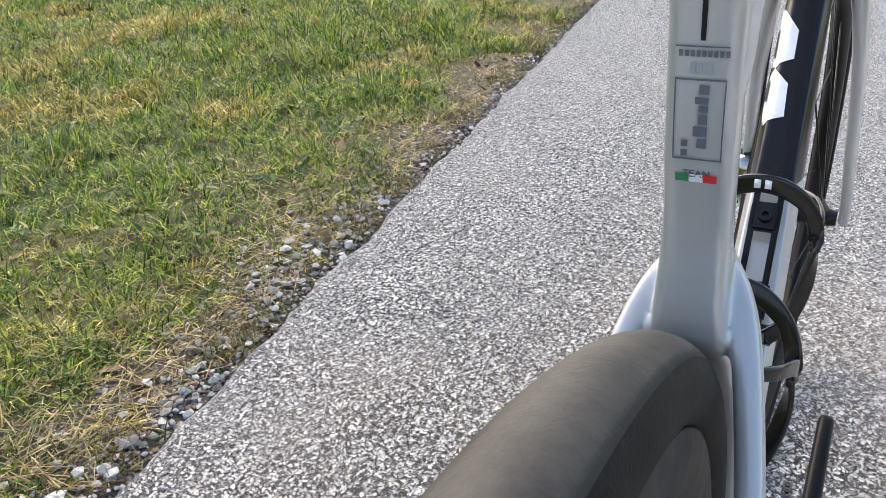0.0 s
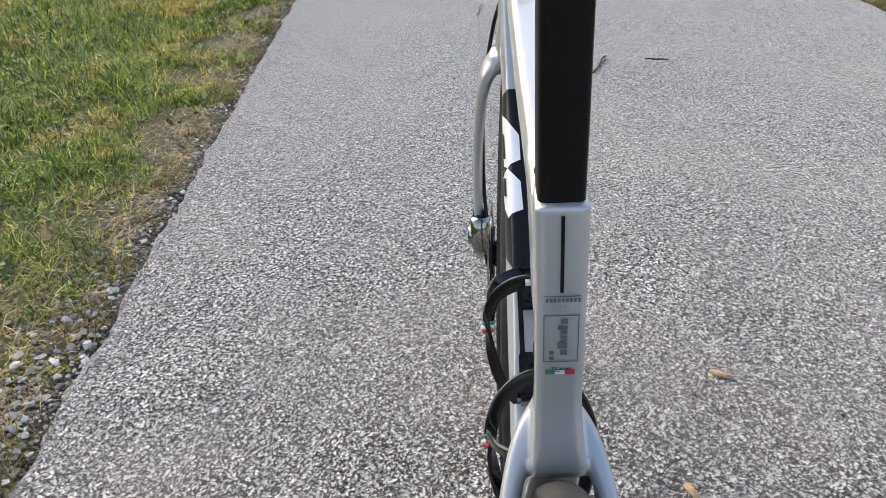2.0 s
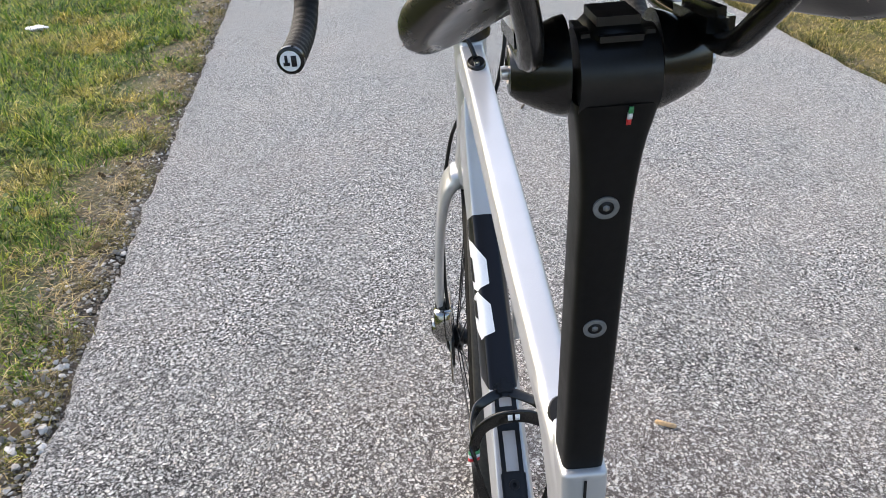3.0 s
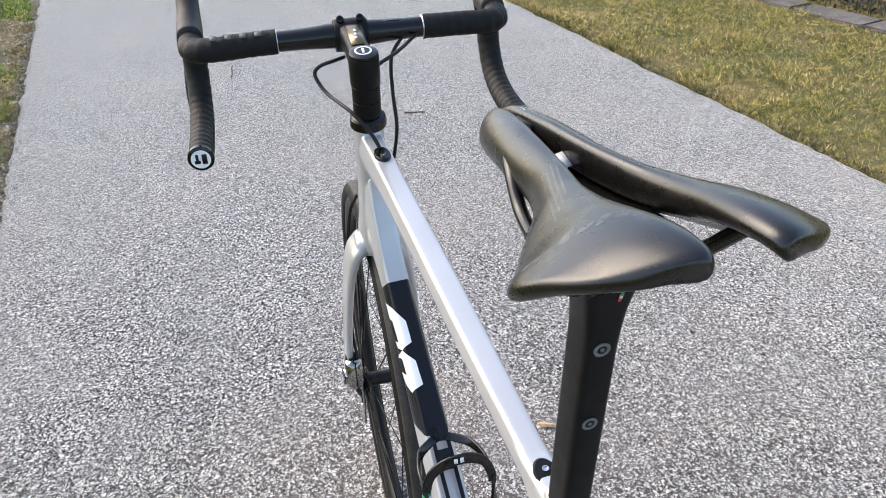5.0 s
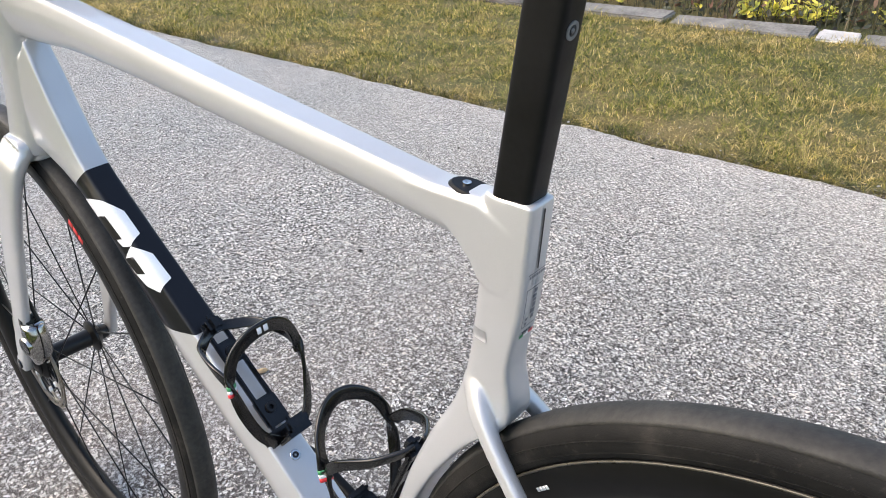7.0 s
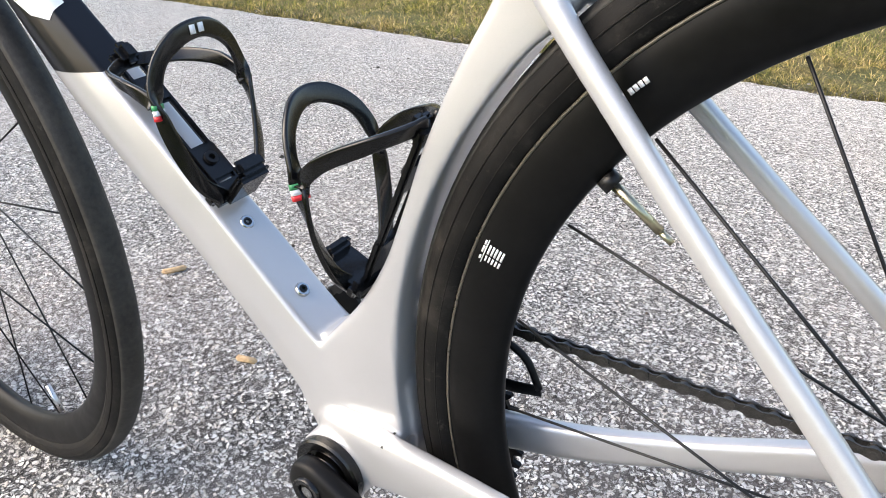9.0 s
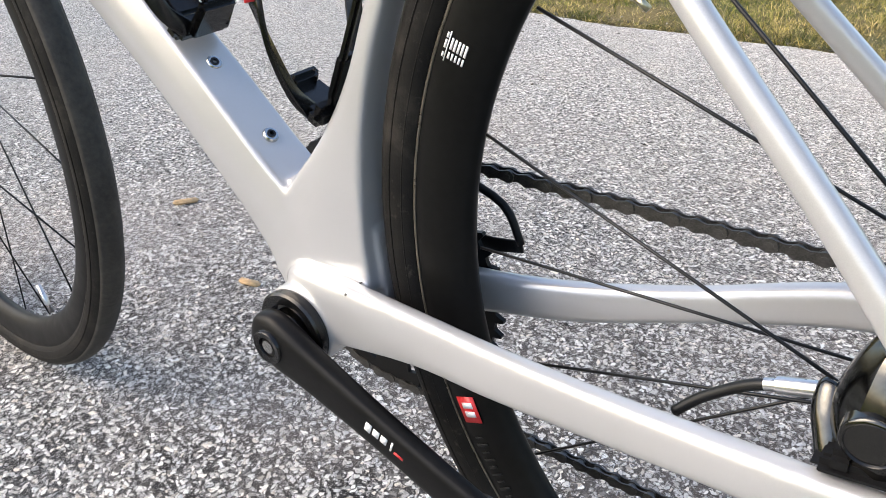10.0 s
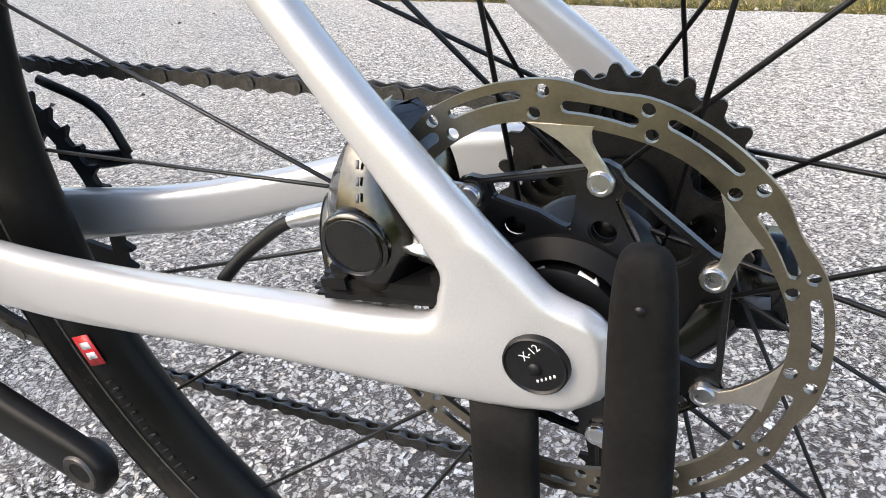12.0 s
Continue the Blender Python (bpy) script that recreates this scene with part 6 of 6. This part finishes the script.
def build_cage(bike, base, along, out, label, size=1.0):
    """A carbon bottle cage: spine on the tube, foot, and a looped cup. base: lower end; along: up the tube; out: away from it."""
    a, o = Vector(along).normalized(), Vector(out).normalized()
    s = Vector((0, 1, 0))

    def at(u, v, w):
        return Vector(base) + a * u * size + o * v * size + s * w
    cage = new("bottle_cage")
    cage.parent = bike
    tagged(cage, label)
    m = Matrix((a, s, o)).transposed().to_4x4()
    m.translation = base
    bm = joined(
        moved(block((0.120, 0.0045, 0.005), None, 0.0015), Matrix.Translation((0.070, 0.0085, 0.005))),
        moved(block((0.120, 0.0045, 0.005), None, 0.0015), Matrix.Translation((0.070, -0.0085, 0.005))),
        moved(block((0.014, 0.022, 0.0055), None, 0.002), Matrix.Translation((0.128, 0, 0.0055))),
        moved(block((0.024, 0.022, 0.005), None, 0.002), Matrix.Translation((0.100, 0, 0.005))),
        moved(block((0.030, 0.024, 0.006), None, 0.002), Matrix.Translation((0.034, 0, 0.005))),
        moved(block((0.018, 0.014, 0.010), None, 0.004), Matrix.Translation((0.130, 0, 0.011))))
    part("spine", moved(bm, m), GLOSS_BLACK, cage, "black slotted carbon spine", auto=40)
    for u in (0.036, 0.100):
        part("cage_bolt", moved(lathe([(0.0, 0.001), (0.0022, 0.001), (0.0024, 0.0036), (0.0050, 0.0036), (0.0054, 0.0), (0.0, 0.0)], (0, 0, 0), "z", 16, False), m @ Matrix.Translation((u, 0, 0.007))), BLACK_ALLOY, cage, "black cage bolt", auto=40)
    # the foot that carries the bottle
    part("foot", moved(joined(block((0.014, 0.046, 0.012), Matrix.Translation((0.010, 0, 0.006)), 0.004), block((0.007, 0.030, 0.032), Matrix.Translation((0.004, 0, 0.020)) , 0.003), block((0.012, 0.024, 0.008), Matrix.Translation((0.010, 0, 0.036)), 0.003)), m), GLOSS_BLACK, cage, "cage foot", auto=40)
    # loop: from the foot up both sides, over the front
    loop = []
    half = ((0.006, 0.010, 0.014), (0.019, 0.018, 0.027), (0.043, 0.034, 0.0355), (0.068, 0.0505, 0.0372), (0.083, 0.066, 0.0305), (0.0900, 0.077, 0.016))
    for u, v, w in (*half, (0.0915, 0.0812, 0.0), *[(u, v, -w) for u, v, w in half[::-1]]):
        p = at(u, v, w)
        wide = 0.0052 if abs(w) > 0.02 else 0.0062
        loop.append((p.x, p.y, p.z, wide, 0.0019))
    nrm = (a * 0.62 - o * 0.78)
    part("loop", sweep(loop, side=tuple(a * 0.75 + o * 0.66), n=16, k=6, power=5), GLOSS_BLACK, cage, "glossy black carbon loop")
    for q in (1, -1):
        arm = []
        for u, v, w in ((0.062, 0.046, 0.0370 * q), (0.072, 0.0465, 0.0378 * q), (0.090, 0.038, 0.0375 * q), (0.110, 0.021, 0.030 * q), (0.121, 0.010, 0.015 * q), (0.126, 0.006, 0.004 * q)):
            p = at(u, v, w)
            arm.append((p.x, p.y, p.z, 0.0050, 0.0018))
        part("arm", sweep(arm, side=tuple(a), n=14, k=5, power=5), GLOSS_BLACK, cage)
    mark = at(*half[3])
    run = (at(*half[4]) - at(*half[2])).normalized()
    for i, mat in enumerate((RED_INK, DECAL_WHITE, GREEN_INK)):
        b0, b1 = mark + run * (i * 0.0034 - 0.0110), mark + run * (i * 0.0034 - 0.0078)
        part("flag_mark", sweep([(*b0, 0.0056, 0.0024), (*b1, 0.0056, 0.0024)], side=tuple(a * 0.75 + o * 0.66), n=12, k=2, power=4), mat, cage)
    nn = (o * 0.75 - a * 0.66).normalized()
    sd = (a * 0.75 + o * 0.66).normalized()
    m2 = Matrix((s, sd, nn)).transposed().to_4x4()
    m2.translation = at(0.0915, 0.0812, 0.0) + nn * 0.0021
    for u, v, wd, hg in ((0.0034, 0.0, 0.0042, 0.0058), (-0.0034, 0.0, 0.0042, 0.0058)):
        part("lettering_bar", moved(block((wd, hg, 0.0005)), m2 @ Matrix.Translation((u, v, 0))), DECAL_WHITE, cage)


def crank_arm(bike, y0, y1, b, label):
    """A tapered carbon crank from the axle to the pedal eye at b."""
    a = Vector((BB.x, y0, BB.z))
    b = Vector((b[0], y1, b[1]))
    d = (b - a)
    pts = []
    for t, hw, th in ((-0.115, 0.004, 0.004), (-0.105, 0.012, 0.007), (-0.04, 0.019, 0.0085), (0.05, 0.0195, 0.009), (0.2, 0.0165, 0.008), (0.5, 0.0140, 0.0070), (0.8, 0.0135, 0.0065), (0.97, 0.0140, 0.0062), (1.06, 0.0120, 0.006), (1.085, 0.005, 0.004)):
        p = a + d * t
        pts.append((p.x, p.y, p.z, th, hw))
    return part("crank_arm", sweep(pts, n=24, k=4, power=3.4), MATT_BLACK, bike, label)


def build_drivetrain(bike):
    arm = crank_arm(bike, 0.0600, 0.0655, (0.2365, 0.217), "matt black carbon crank arm without a pedal")
    bolt_y = 0.0702
    part("crank_bolt", joined(lathe([(0.0055, -0.005), (0.0072, 0.0002), (0.0112, 0.0010), (0.0120, 0.0), (0.0120, -0.004)], (BB.x, bolt_y, BB.z), n=32)), GLOSS_BLACK, arm, "black crank bolt ring", auto=40)
    part("bolt_socket", lathe([(0.0, -0.0006), (0.0048, -0.0003), (0.0048, -0.004), (0.0, -0.004)], (BB.x, bolt_y, BB.z), n=8, closed=False), CHROME, arm, auto=40)
    part("pedal_eye", lathe([(0.0062, -0.014), (0.0062, 0.0005), (0.0094, 0.0012), (0.0102, 0.0), (0.0102, -0.014)], (0.2365, 0.0714, 0.217), n=32), DARK_STEEL, arm, "threaded steel pedal eye", auto=40)
    part("eye_thread", joined(*[lathe([(0.0060, -k * 0.0024), (0.0066, -0.0008 - k * 0.0024), (0.0060, -0.0016 - k * 0.0024)], (0.2365, 0.0718, 0.217), n=24) for k in range(5)]), DARK_STEEL, arm)
    d = (Vector((0.2365, 0, 0.217)) - BB).normalized()
    up = Vector((-d.z, 0, d.x))
    up = up if up.z > 0 else -up
    for i, (ln, hgt, mat) in enumerate(((0.0046, 0.0072, DECAL_WHITE), (0.0048, 0.0056, DECAL_WHITE), (0.0048, 0.0056, DECAL_WHITE), (0.0014, 0.0076, DECAL_WHITE), (0.0070, 0.0020, RED_INK))):
        c = BB + d * (0.086 + i * 0.0062) + up * (0.0035 if i < 4 else 0.0005)
        q = Matrix.Translation((c.x, 0.0703, c.z)) @ Matrix.Rotation(math.atan2(-d.z, d.x), 4, "Y")
        shape = block((ln, 0.0004, hgt))
        part("lettering_bar", moved(shape, q), mat, arm)
    part("bearing_ring", lathe([(0.020, -0.002), (0.0265, -0.002), (0.0280, 0.001), (0.0280, 0.006), (0.0265, 0.0075), (0.020, 0.0075)], (BB.x, 0.0425, BB.z), n=48), GLOSS_BLACK, bike, "black bottom bracket bearing ring", auto=40)
    part("axle_sleeve", lathe([(0.0, 0.040), (0.0165, 0.040), (0.0165, 0.056), (0.0, 0.056)], (BB.x, 0, BB.z), n=32, closed=False), CHROME, bike, "polished crank axle", auto=40)
    # right side: ring, arm, chain
    rarm = crank_arm(bike, -0.0600, -0.0655, (2 * BB.x - 0.2365, 2 * BB.z - 0.217), "matt black carbon drive-side crank arm")
    teeth, rr = 50, 50 * 0.0127 / (2 * math.pi)
    poly = []
    for t in range(teeth):
        for f, dr in ((0.0, -0.003), (0.25, -0.0026), (0.43, 0.0036), (0.6, 0.0036), (0.78, -0.0026)):
            a = 2 * math.pi * (t + f) / teeth
            poly.append((BB.x + (rr + dr) * math.cos(a), BB.z + (rr + dr) * math.sin(a)))
    holes = []
    for q in range(5):
        a0 = 2 * math.pi * q / 5 + 0.3
        w = [(a0 - 0.44 + k * 0.11, rr - 0.012) for k in range(9)] + [(a0 + 0.36 - k * 0.12, 0.030) for k in range(7)]
        holes.append([(BB.x + r * math.cos(a), BB.z + r * math.sin(a)) for a, r in w])
    part("chainring", plate(poly, -0.0470, -0.0435, 0, holes), MATT_BLACK, bike, "black single chainring with five windows", auto=30)
    # chain
    cy = -0.0452
    pr, jock = REAR, (0.010, 0.232)
    rc = 11 * 0.0127 / (2 * math.pi)
    top_a = (BB.x, BB.z + rr)
    pts = []
    for i in range(25):
        a = math.pi / 2 - math.pi * i / 24 + 0.05
        pts.append((BB.x + rr * math.cos(a), BB.z + rr * math.sin(a)))
    low = (0.020, 0.171)
    pts += [(BB.x + (low[0] - BB.x) * t, BB.z - rr + (low[1] - BB.z + rr) * t) for t in (0.1, 0.3, 0.5, 0.7, 0.9)]
    pts += [(0.012, 0.170), (-0.008, 0.182), (-0.008, 0.205), (0.006, 0.235), (0.026, 0.262), (0.028, 0.300), (0.018, 0.322)]
    for i in range(13):
        a = -math.pi / 2 + 0.2 - math.pi * i / 12
        pts.append((pr.x + rc * math.cos(a), pr.z + rc * math.sin(a)))
    pts += [(pr.x + (BB.x - pr.x) * t, pr.z + rc + (BB.z + rr - pr.z - rc) * t) for t in (0.08, 0.3, 0.5, 0.7, 0.92)]
    dense = curve(pts, 10, True)
    dense.append(dense[0])
    seg = [0.0]
    for a, b in zip(dense, dense[1:]):
        seg.append(seg[-1] + float(np.hypot(*(b - a))))
    total = seg[-1]
    n = int(total / 0.0127) // 2 * 2
    step = total / n

    def on(dist):
        return np.array([np.interp(dist % total, seg, [q[k] for q in dense]) for k in (0, 1)])
    chain = new("chain")
    chain.parent = bike
    tagged(chain, "dark steel roller chain")

    def link_mesh(w, th, hgt):
        side = []
        for k in range(9):
            a = math.pi / 2 + math.pi * k / 8
            side.append((-step / 2 + hgt * math.cos(a), hgt * math.sin(a)))
        side.append((0, -hgt * 0.62))
        for k in range(9):
            a = -math.pi / 2 + math.pi * k / 8
            side.append((step / 2 + hgt * math.cos(a), hgt * math.sin(a)))
        side.append((0, hgt * 0.62))
        bm = joined(plate(side, w - th, w), plate(side, -w, -w + th), rod((-step / 2, -w - 0.0003, 0), (-step / 2, w + 0.0003, 0), 0.0019, 8), rod((step / 2, -w * 0.9, 0), (step / 2, w * 0.9, 0), 0.0034, 10))
        bmesh.ops.recalc_face_normals(bm, faces=bm.faces)
        me = bpy.data.meshes.new("link")
        bm.to_mesh(me)
        bm.free()
        return me
    kinds = [link_mesh(0.0030, 0.0009, 0.0042), link_mesh(0.0021, 0.0009, 0.0040)]
    for i in range(n):
        a, b = on(i * step), on((i + 1) * step)
        c = (a + b) / 2
        ob = part("link", kinds[i % 2], DARK_STEEL, chain, smooth=False)
        ob.matrix_basis = Matrix.Translation((c[0], cy, c[1])) @ Matrix.Rotation(-math.atan2(b[1] - a[1], b[0] - a[0]), 4, "Y")
    # chain guide above the ring
    part("chain_guide", joined(cable([(0.335, -0.052, 0.362), (0.300, -0.0545, 0.347), (0.286, -0.0545, 0.322)], 0.0028, 8, 4), sweep([(0.340, -0.054, 0.318, 0.0012, 0.006), (0.312, -0.054, 0.316, 0.0012, 0.0055), (0.285, -0.054, 0.321, 0.0012, 0.0045)], n=8, k=4, power=4)), MATT_BLACK, bike, "black chain guide")
    # rear derailleur
    rd = new("rear_derailleur")
    rd.parent = bike
    tagged(rd, "black rear derailleur with two jockey wheels")
    part("knuckle", joined(rod((0.0, -0.070, 0.325), (0.0, -0.088, 0.325), 0.013, 20), sweep([(0.0, -0.078, 0.325, 0.010, 0.012), (-0.022, -0.080, 0.305, 0.011, 0.014), (-0.030, -0.078, 0.275, 0.010, 0.013), (-0.010, -0.070, 0.252, 0.010, 0.012)], n=16, k=5, power=3)), GLOSS_BLACK, rd, "black derailleur body", auto=40)
    part("battery_box", block((0.028, 0.022, 0.042), pose(-0.046, -0.060, 0.302, 0, 8, 0), 0.004), GLOSS_BLACK, rd, "small black battery box")
    part("lettering_bar", moved(block((0.010, 0.0006, 0.006)), pose(-0.046, -0.0485, 0.297, 0, 8, 0)), DECAL_GREY, rd)
    for y in (-0.0500, -0.0405):
        part("pulley_cage", plate(rounded([(0.020, 0.268), (0.030, 0.250), (0.020, 0.205), (0.018, 0.172), (0.0, 0.164), (-0.012, 0.180), (-0.004, 0.215), (0.0, 0.25), (0.004, 0.27)], 2), y - 0.0008, y + 0.0008), MATT_BLACK, rd, auto=40)
    for x, z in ((0.014, 0.250), (0.004, 0.186)):
        tooth = []
        for t in range(12):
            for f, dr in ((0.0, -0.0025), (0.3, -0.0025), (0.45, 0.002), (0.65, 0.002), (0.8, -0.0025)):
                a = 2 * math.pi * (t + f) / 12
                tooth.append((x + (0.021 + dr) * math.cos(a), z + (0.021 + dr) * math.sin(a)))
        part("jockey_wheel", plate(tooth, -0.0465, -0.0440, 0, [circle(0.003, 8, x + 0.011 * math.cos(q * 1.2566), z + 0.011 * math.sin(q * 1.2566)) for q in range(5)]), MATT_BLACK, rd, auto=30)


def build_brakes(bike):
    """Rear caliper on the chainstay, front caliper on the fork."""
    cal = new("rear_caliper")
    cal.parent = bike
    cal.location = (-0.005, 0, 0.002)
    tagged(cal, "polished smoke-chrome disc caliper on a black mount")
    part("mount", moved(joined(block((0.056, 0.021, 0.0070), pose(0, 0, 0), 0.003), block((0.014, 0.020, 0.012), pose(-0.020, 0, 0.004), 0.004), block((0.012, 0.018, 0.010), pose(0.018, 0, 0.003), 0.003)), pose(0.0565, 0.068, 0.3578, 0, 7, 0)), BLACK_ALLOY, cal, "black caliper mount", auto=40)
    # creased teardrop shell: a bright leading flank and a darker trailing one meet in a sharp line
    rings = []
    for z, xf, xc, xb, ys, yc in curve(((0.3500, 0.0770, 0.0610, 0.0560, 0.066, 0.0705), (0.3560, 0.0800, 0.0590, 0.0500, 0.069, 0.0745), (0.3640, 0.0830, 0.0580, 0.0470, 0.070, 0.0765), (0.3740, 0.0845, 0.0582, 0.0450, 0.0695, 0.0765), (0.3830, 0.0835, 0.0590, 0.0455, 0.068, 0.0745), (0.3920, 0.0805, 0.0605, 0.0475, 0.065, 0.0715), (0.3995, 0.0765, 0.0625, 0.0510, 0.061, 0.0675), (0.4050, 0.0715, 0.0640, 0.0560, 0.057, 0.0620), (0.4070, 0.0680, 0.0645, 0.0600, 0.054, 0.0570)), 4):
        rings.append([(xb, 0.046, z), (xb - 0.0005, ys - 0.012, z), (xb + 0.003, ys - 0.004, z), (xc - 0.002, yc - 0.0012, z), (xc, yc, z), (xc + 0.004, yc + 0.0006, z), ((xc + xf) / 2 + 0.002, yc - 0.0010, z), (xf - 0.005, ys - 0.0005, z), (xf - 0.001, ys - 0.006, z), (xf, ys - 0.012, z), (xf - 0.001, 0.046, z)])
    part("body", loft(rings), SMOKE_CHROME, cal, "smoked-chrome teardrop caliper body with a sharp crease", auto=32)
    part("cylinder", fused(joined(rod((0.0672, 0.060, 0.3740), (0.0668, 0.0775, 0.3730), 0.0122, 32, 0.0112)), 0.0009, 6), SMOKE_CHROME, cal, "smoked-chrome piston housing")
    part("heel", sweep([(0.0865, 0.050, 0.3750, 0.002, 0.002), (0.0864, 0.051, 0.3735, 0.0050, 0.0050), (0.0845, 0.056, 0.3650, 0.0068, 0.0066), (0.0815, 0.062, 0.3570, 0.0060, 0.0058), (0.0790, 0.066, 0.3490, 0.0058, 0.0052)], n=20, k=5, power=2.4), SMOKE_CHROME, cal, "chrome heel that takes the hose")
    part("piston_cap", moved(lathe([(0.0, -0.0022), (0.0080, -0.0022), (0.0088, -0.0002), (0.0092, 0.0003), (0.0097, 0.0), (0.0098, -0.004), (0.0, -0.004)], (0, 0, 0), "y", 36, False), pose(0.0668, 0.0778, 0.3730)), GLOSS_BLACK, cal, "black round piston cap", auto=40)
    part("ear", moved(block((0.020, 0.013, 0.010), None, 0.004, 3), pose(0.049, 0.0655, 0.371, 0, -10, 0)), SILVER, cal, "silver mounting ear")
    for x, z in ((0.050, 0.377), (0.038, 0.373)):
        part("mount_bolt", joined(rod((x, 0.066, z - 0.004), (x, 0.066, z + 0.0005), 0.0038, 12)), CHROME, cal, auto=40)
    part("hose_nut", joined(rod((0.0860, 0.0490, 0.3690), (0.1060, 0.0465, 0.3610), 0.0038, 14), rod((0.1060, 0.0465, 0.3610), (0.1110, 0.0460, 0.3588), 0.0030, 12)), SILVER, cal, "silver hose end", auto=40)
    part("brake_hose", cable([(0.1080, 0.0464, 0.3601), (0.116, 0.0458, 0.3560), (0.126, 0.0455, 0.3485), (0.137, 0.0465, 0.3390), (0.146, 0.0490, 0.3290)], 0.0026, 10, 6), CABLE, cal, "black rubber brake hose")
    for i in range(3):
        part("lettering_bar", moved(block((0.0009, 0.0004, 0.0026)), pose(0.0648 + i * 0.0003, 0.0748 - i * 0.0017, 0.388 + i * 0.0045, 18, 0, 0)), DECAL_GREY, cal)
    fc = new("front_caliper")
    fc.parent = bike
    tagged(fc, "polished silver front disc caliper")
    body = joined(sweep([(0.905, 0.046, 0.428, 0.011, 0.012), (0.904, 0.046, 0.412, 0.0125, 0.0155), (0.908, 0.046, 0.392, 0.012, 0.014), (0.916, 0.046, 0.376, 0.008, 0.008)], n=18, k=4, power=2.6), rod((0.904, 0.045, 0.405), (0.902, 0.0605, 0.405), 0.011, 24))
    DOWN = FSTEER @ Matrix.Translation((0.904, 0.05, 0.392)) @ Matrix.Scale(1.12, 4) @ Matrix.Translation((-0.900, -0.046, -0.404))
    part("body", moved(body, DOWN), BRIGHT_CHROME, fc, "polished caliper body")
    part("piston_cap", moved(rod((0.9015, 0.058, 0.405), (0.9012, 0.0612, 0.405), 0.0085, 20), DOWN), GLOSS_BLACK, fc, auto=40)
    part("mount", moved(block((0.014, 0.016, 0.062), pose(0.922, 0.047, 0.408, 0, -24, 0), 0.004), DOWN), BLACK_ALLOY, fc)


def build_bicycle():
    bike = thing("bicycle", "pearl white and black carbon road bicycle held in a rear stand", "bicycle")
    build_frame(bike)
    build_wheels(bike)
    build_fork(bike)
    build_cockpit(bike)
    build_seat(bike)
    al = Vector((1, 0, 0.895)).normalized()
    build_cage(bike, (0.497, 0, 0.4362), al, (-al.z, 0, al.x), "glossy black carbon bottle cage on the down tube")
    st = (Vector((0.292, 0, 0.595)) - Vector((0.378, 0, 0.402))).normalized()
    build_cage(bike, (0.3805, 0, 0.402), st, (st.z, 0, -st.x), "glossy black carbon bottle cage on the seat tube", 1.09)
    build_drivetrain(bike)
    build_brakes(bike)


def build_stand():
    """Rubber-sleeved uprights that hold the rear axle, on a tubular foot."""
    st = thing("bike_stand", "black rubber-sleeved rear axle stand on the asphalt", "bike stand")
    for s in (1,):
        y = 0.097 * s
        part("inner_post", sweep([(0.0165, 0.078, 0.3305, 0.0045, 0.0105), (0.0170, 0.0785, 0.26, 0.0045, 0.0110), (0.019, 0.086, 0.10, 0.0045, 0.011), (0.021, 0.098, 0.02, 0.0045, 0.011)], n=16, k=4, power=3.4), FOAM, st, "flat black rubber-sleeved post")
        part("hook_post", sweep([(-0.0258, y * 1.0, 0.4015, 0.002, 0.0028), (-0.0258, y * 1.0, 0.3995, 0.0042, 0.0052), (-0.0258, y * 1.0, 0.395, 0.0054, 0.0066), (-0.0262, y * 1.005, 0.380, 0.0058, 0.0078), (-0.0272, y * 1.01, 0.335, 0.0060, 0.0090), (-0.026, y * 1.03, 0.18, 0.006, 0.0098), (-0.030, y * 1.06, 0.02, 0.006, 0.0098)], n=20, k=5, power=3.0), FOAM, st, "taller black rubber-sleeved post with a rounded top")
        part("sleeve_dimple", rod((-0.0262, y * 1.0 + s * 0.0049, 0.3885), (-0.0262, y * 1.0 + s * 0.0063, 0.3885), 0.0013, 8), DECAL_BLACK, st)
        part("foot", sweep([(-0.20, y * 1.15, 0.012, 0.011, 0.011), (-0.03, y * 1.06, 0.012, 0.011, 0.011), (0.20, y * 1.0, 0.012, 0.011, 0.011)], n=14, k=4), FOAM, st, "black tubular foot")
    part("crossbar", sweep([(-0.20, -0.112, 0.012, 0.011, 0.011), (-0.205, 0, 0.012, 0.011, 0.011), (-0.20, 0.112, 0.012, 0.011, 0.011)], side=(1, 0, 0), n=14, k=4), FOAM, st, "black tubular crossbar")


build_ground()
build_road()
build_bicycle()
build_stand()
build_litter()
build_bed()
build_kerb()
build_verges()
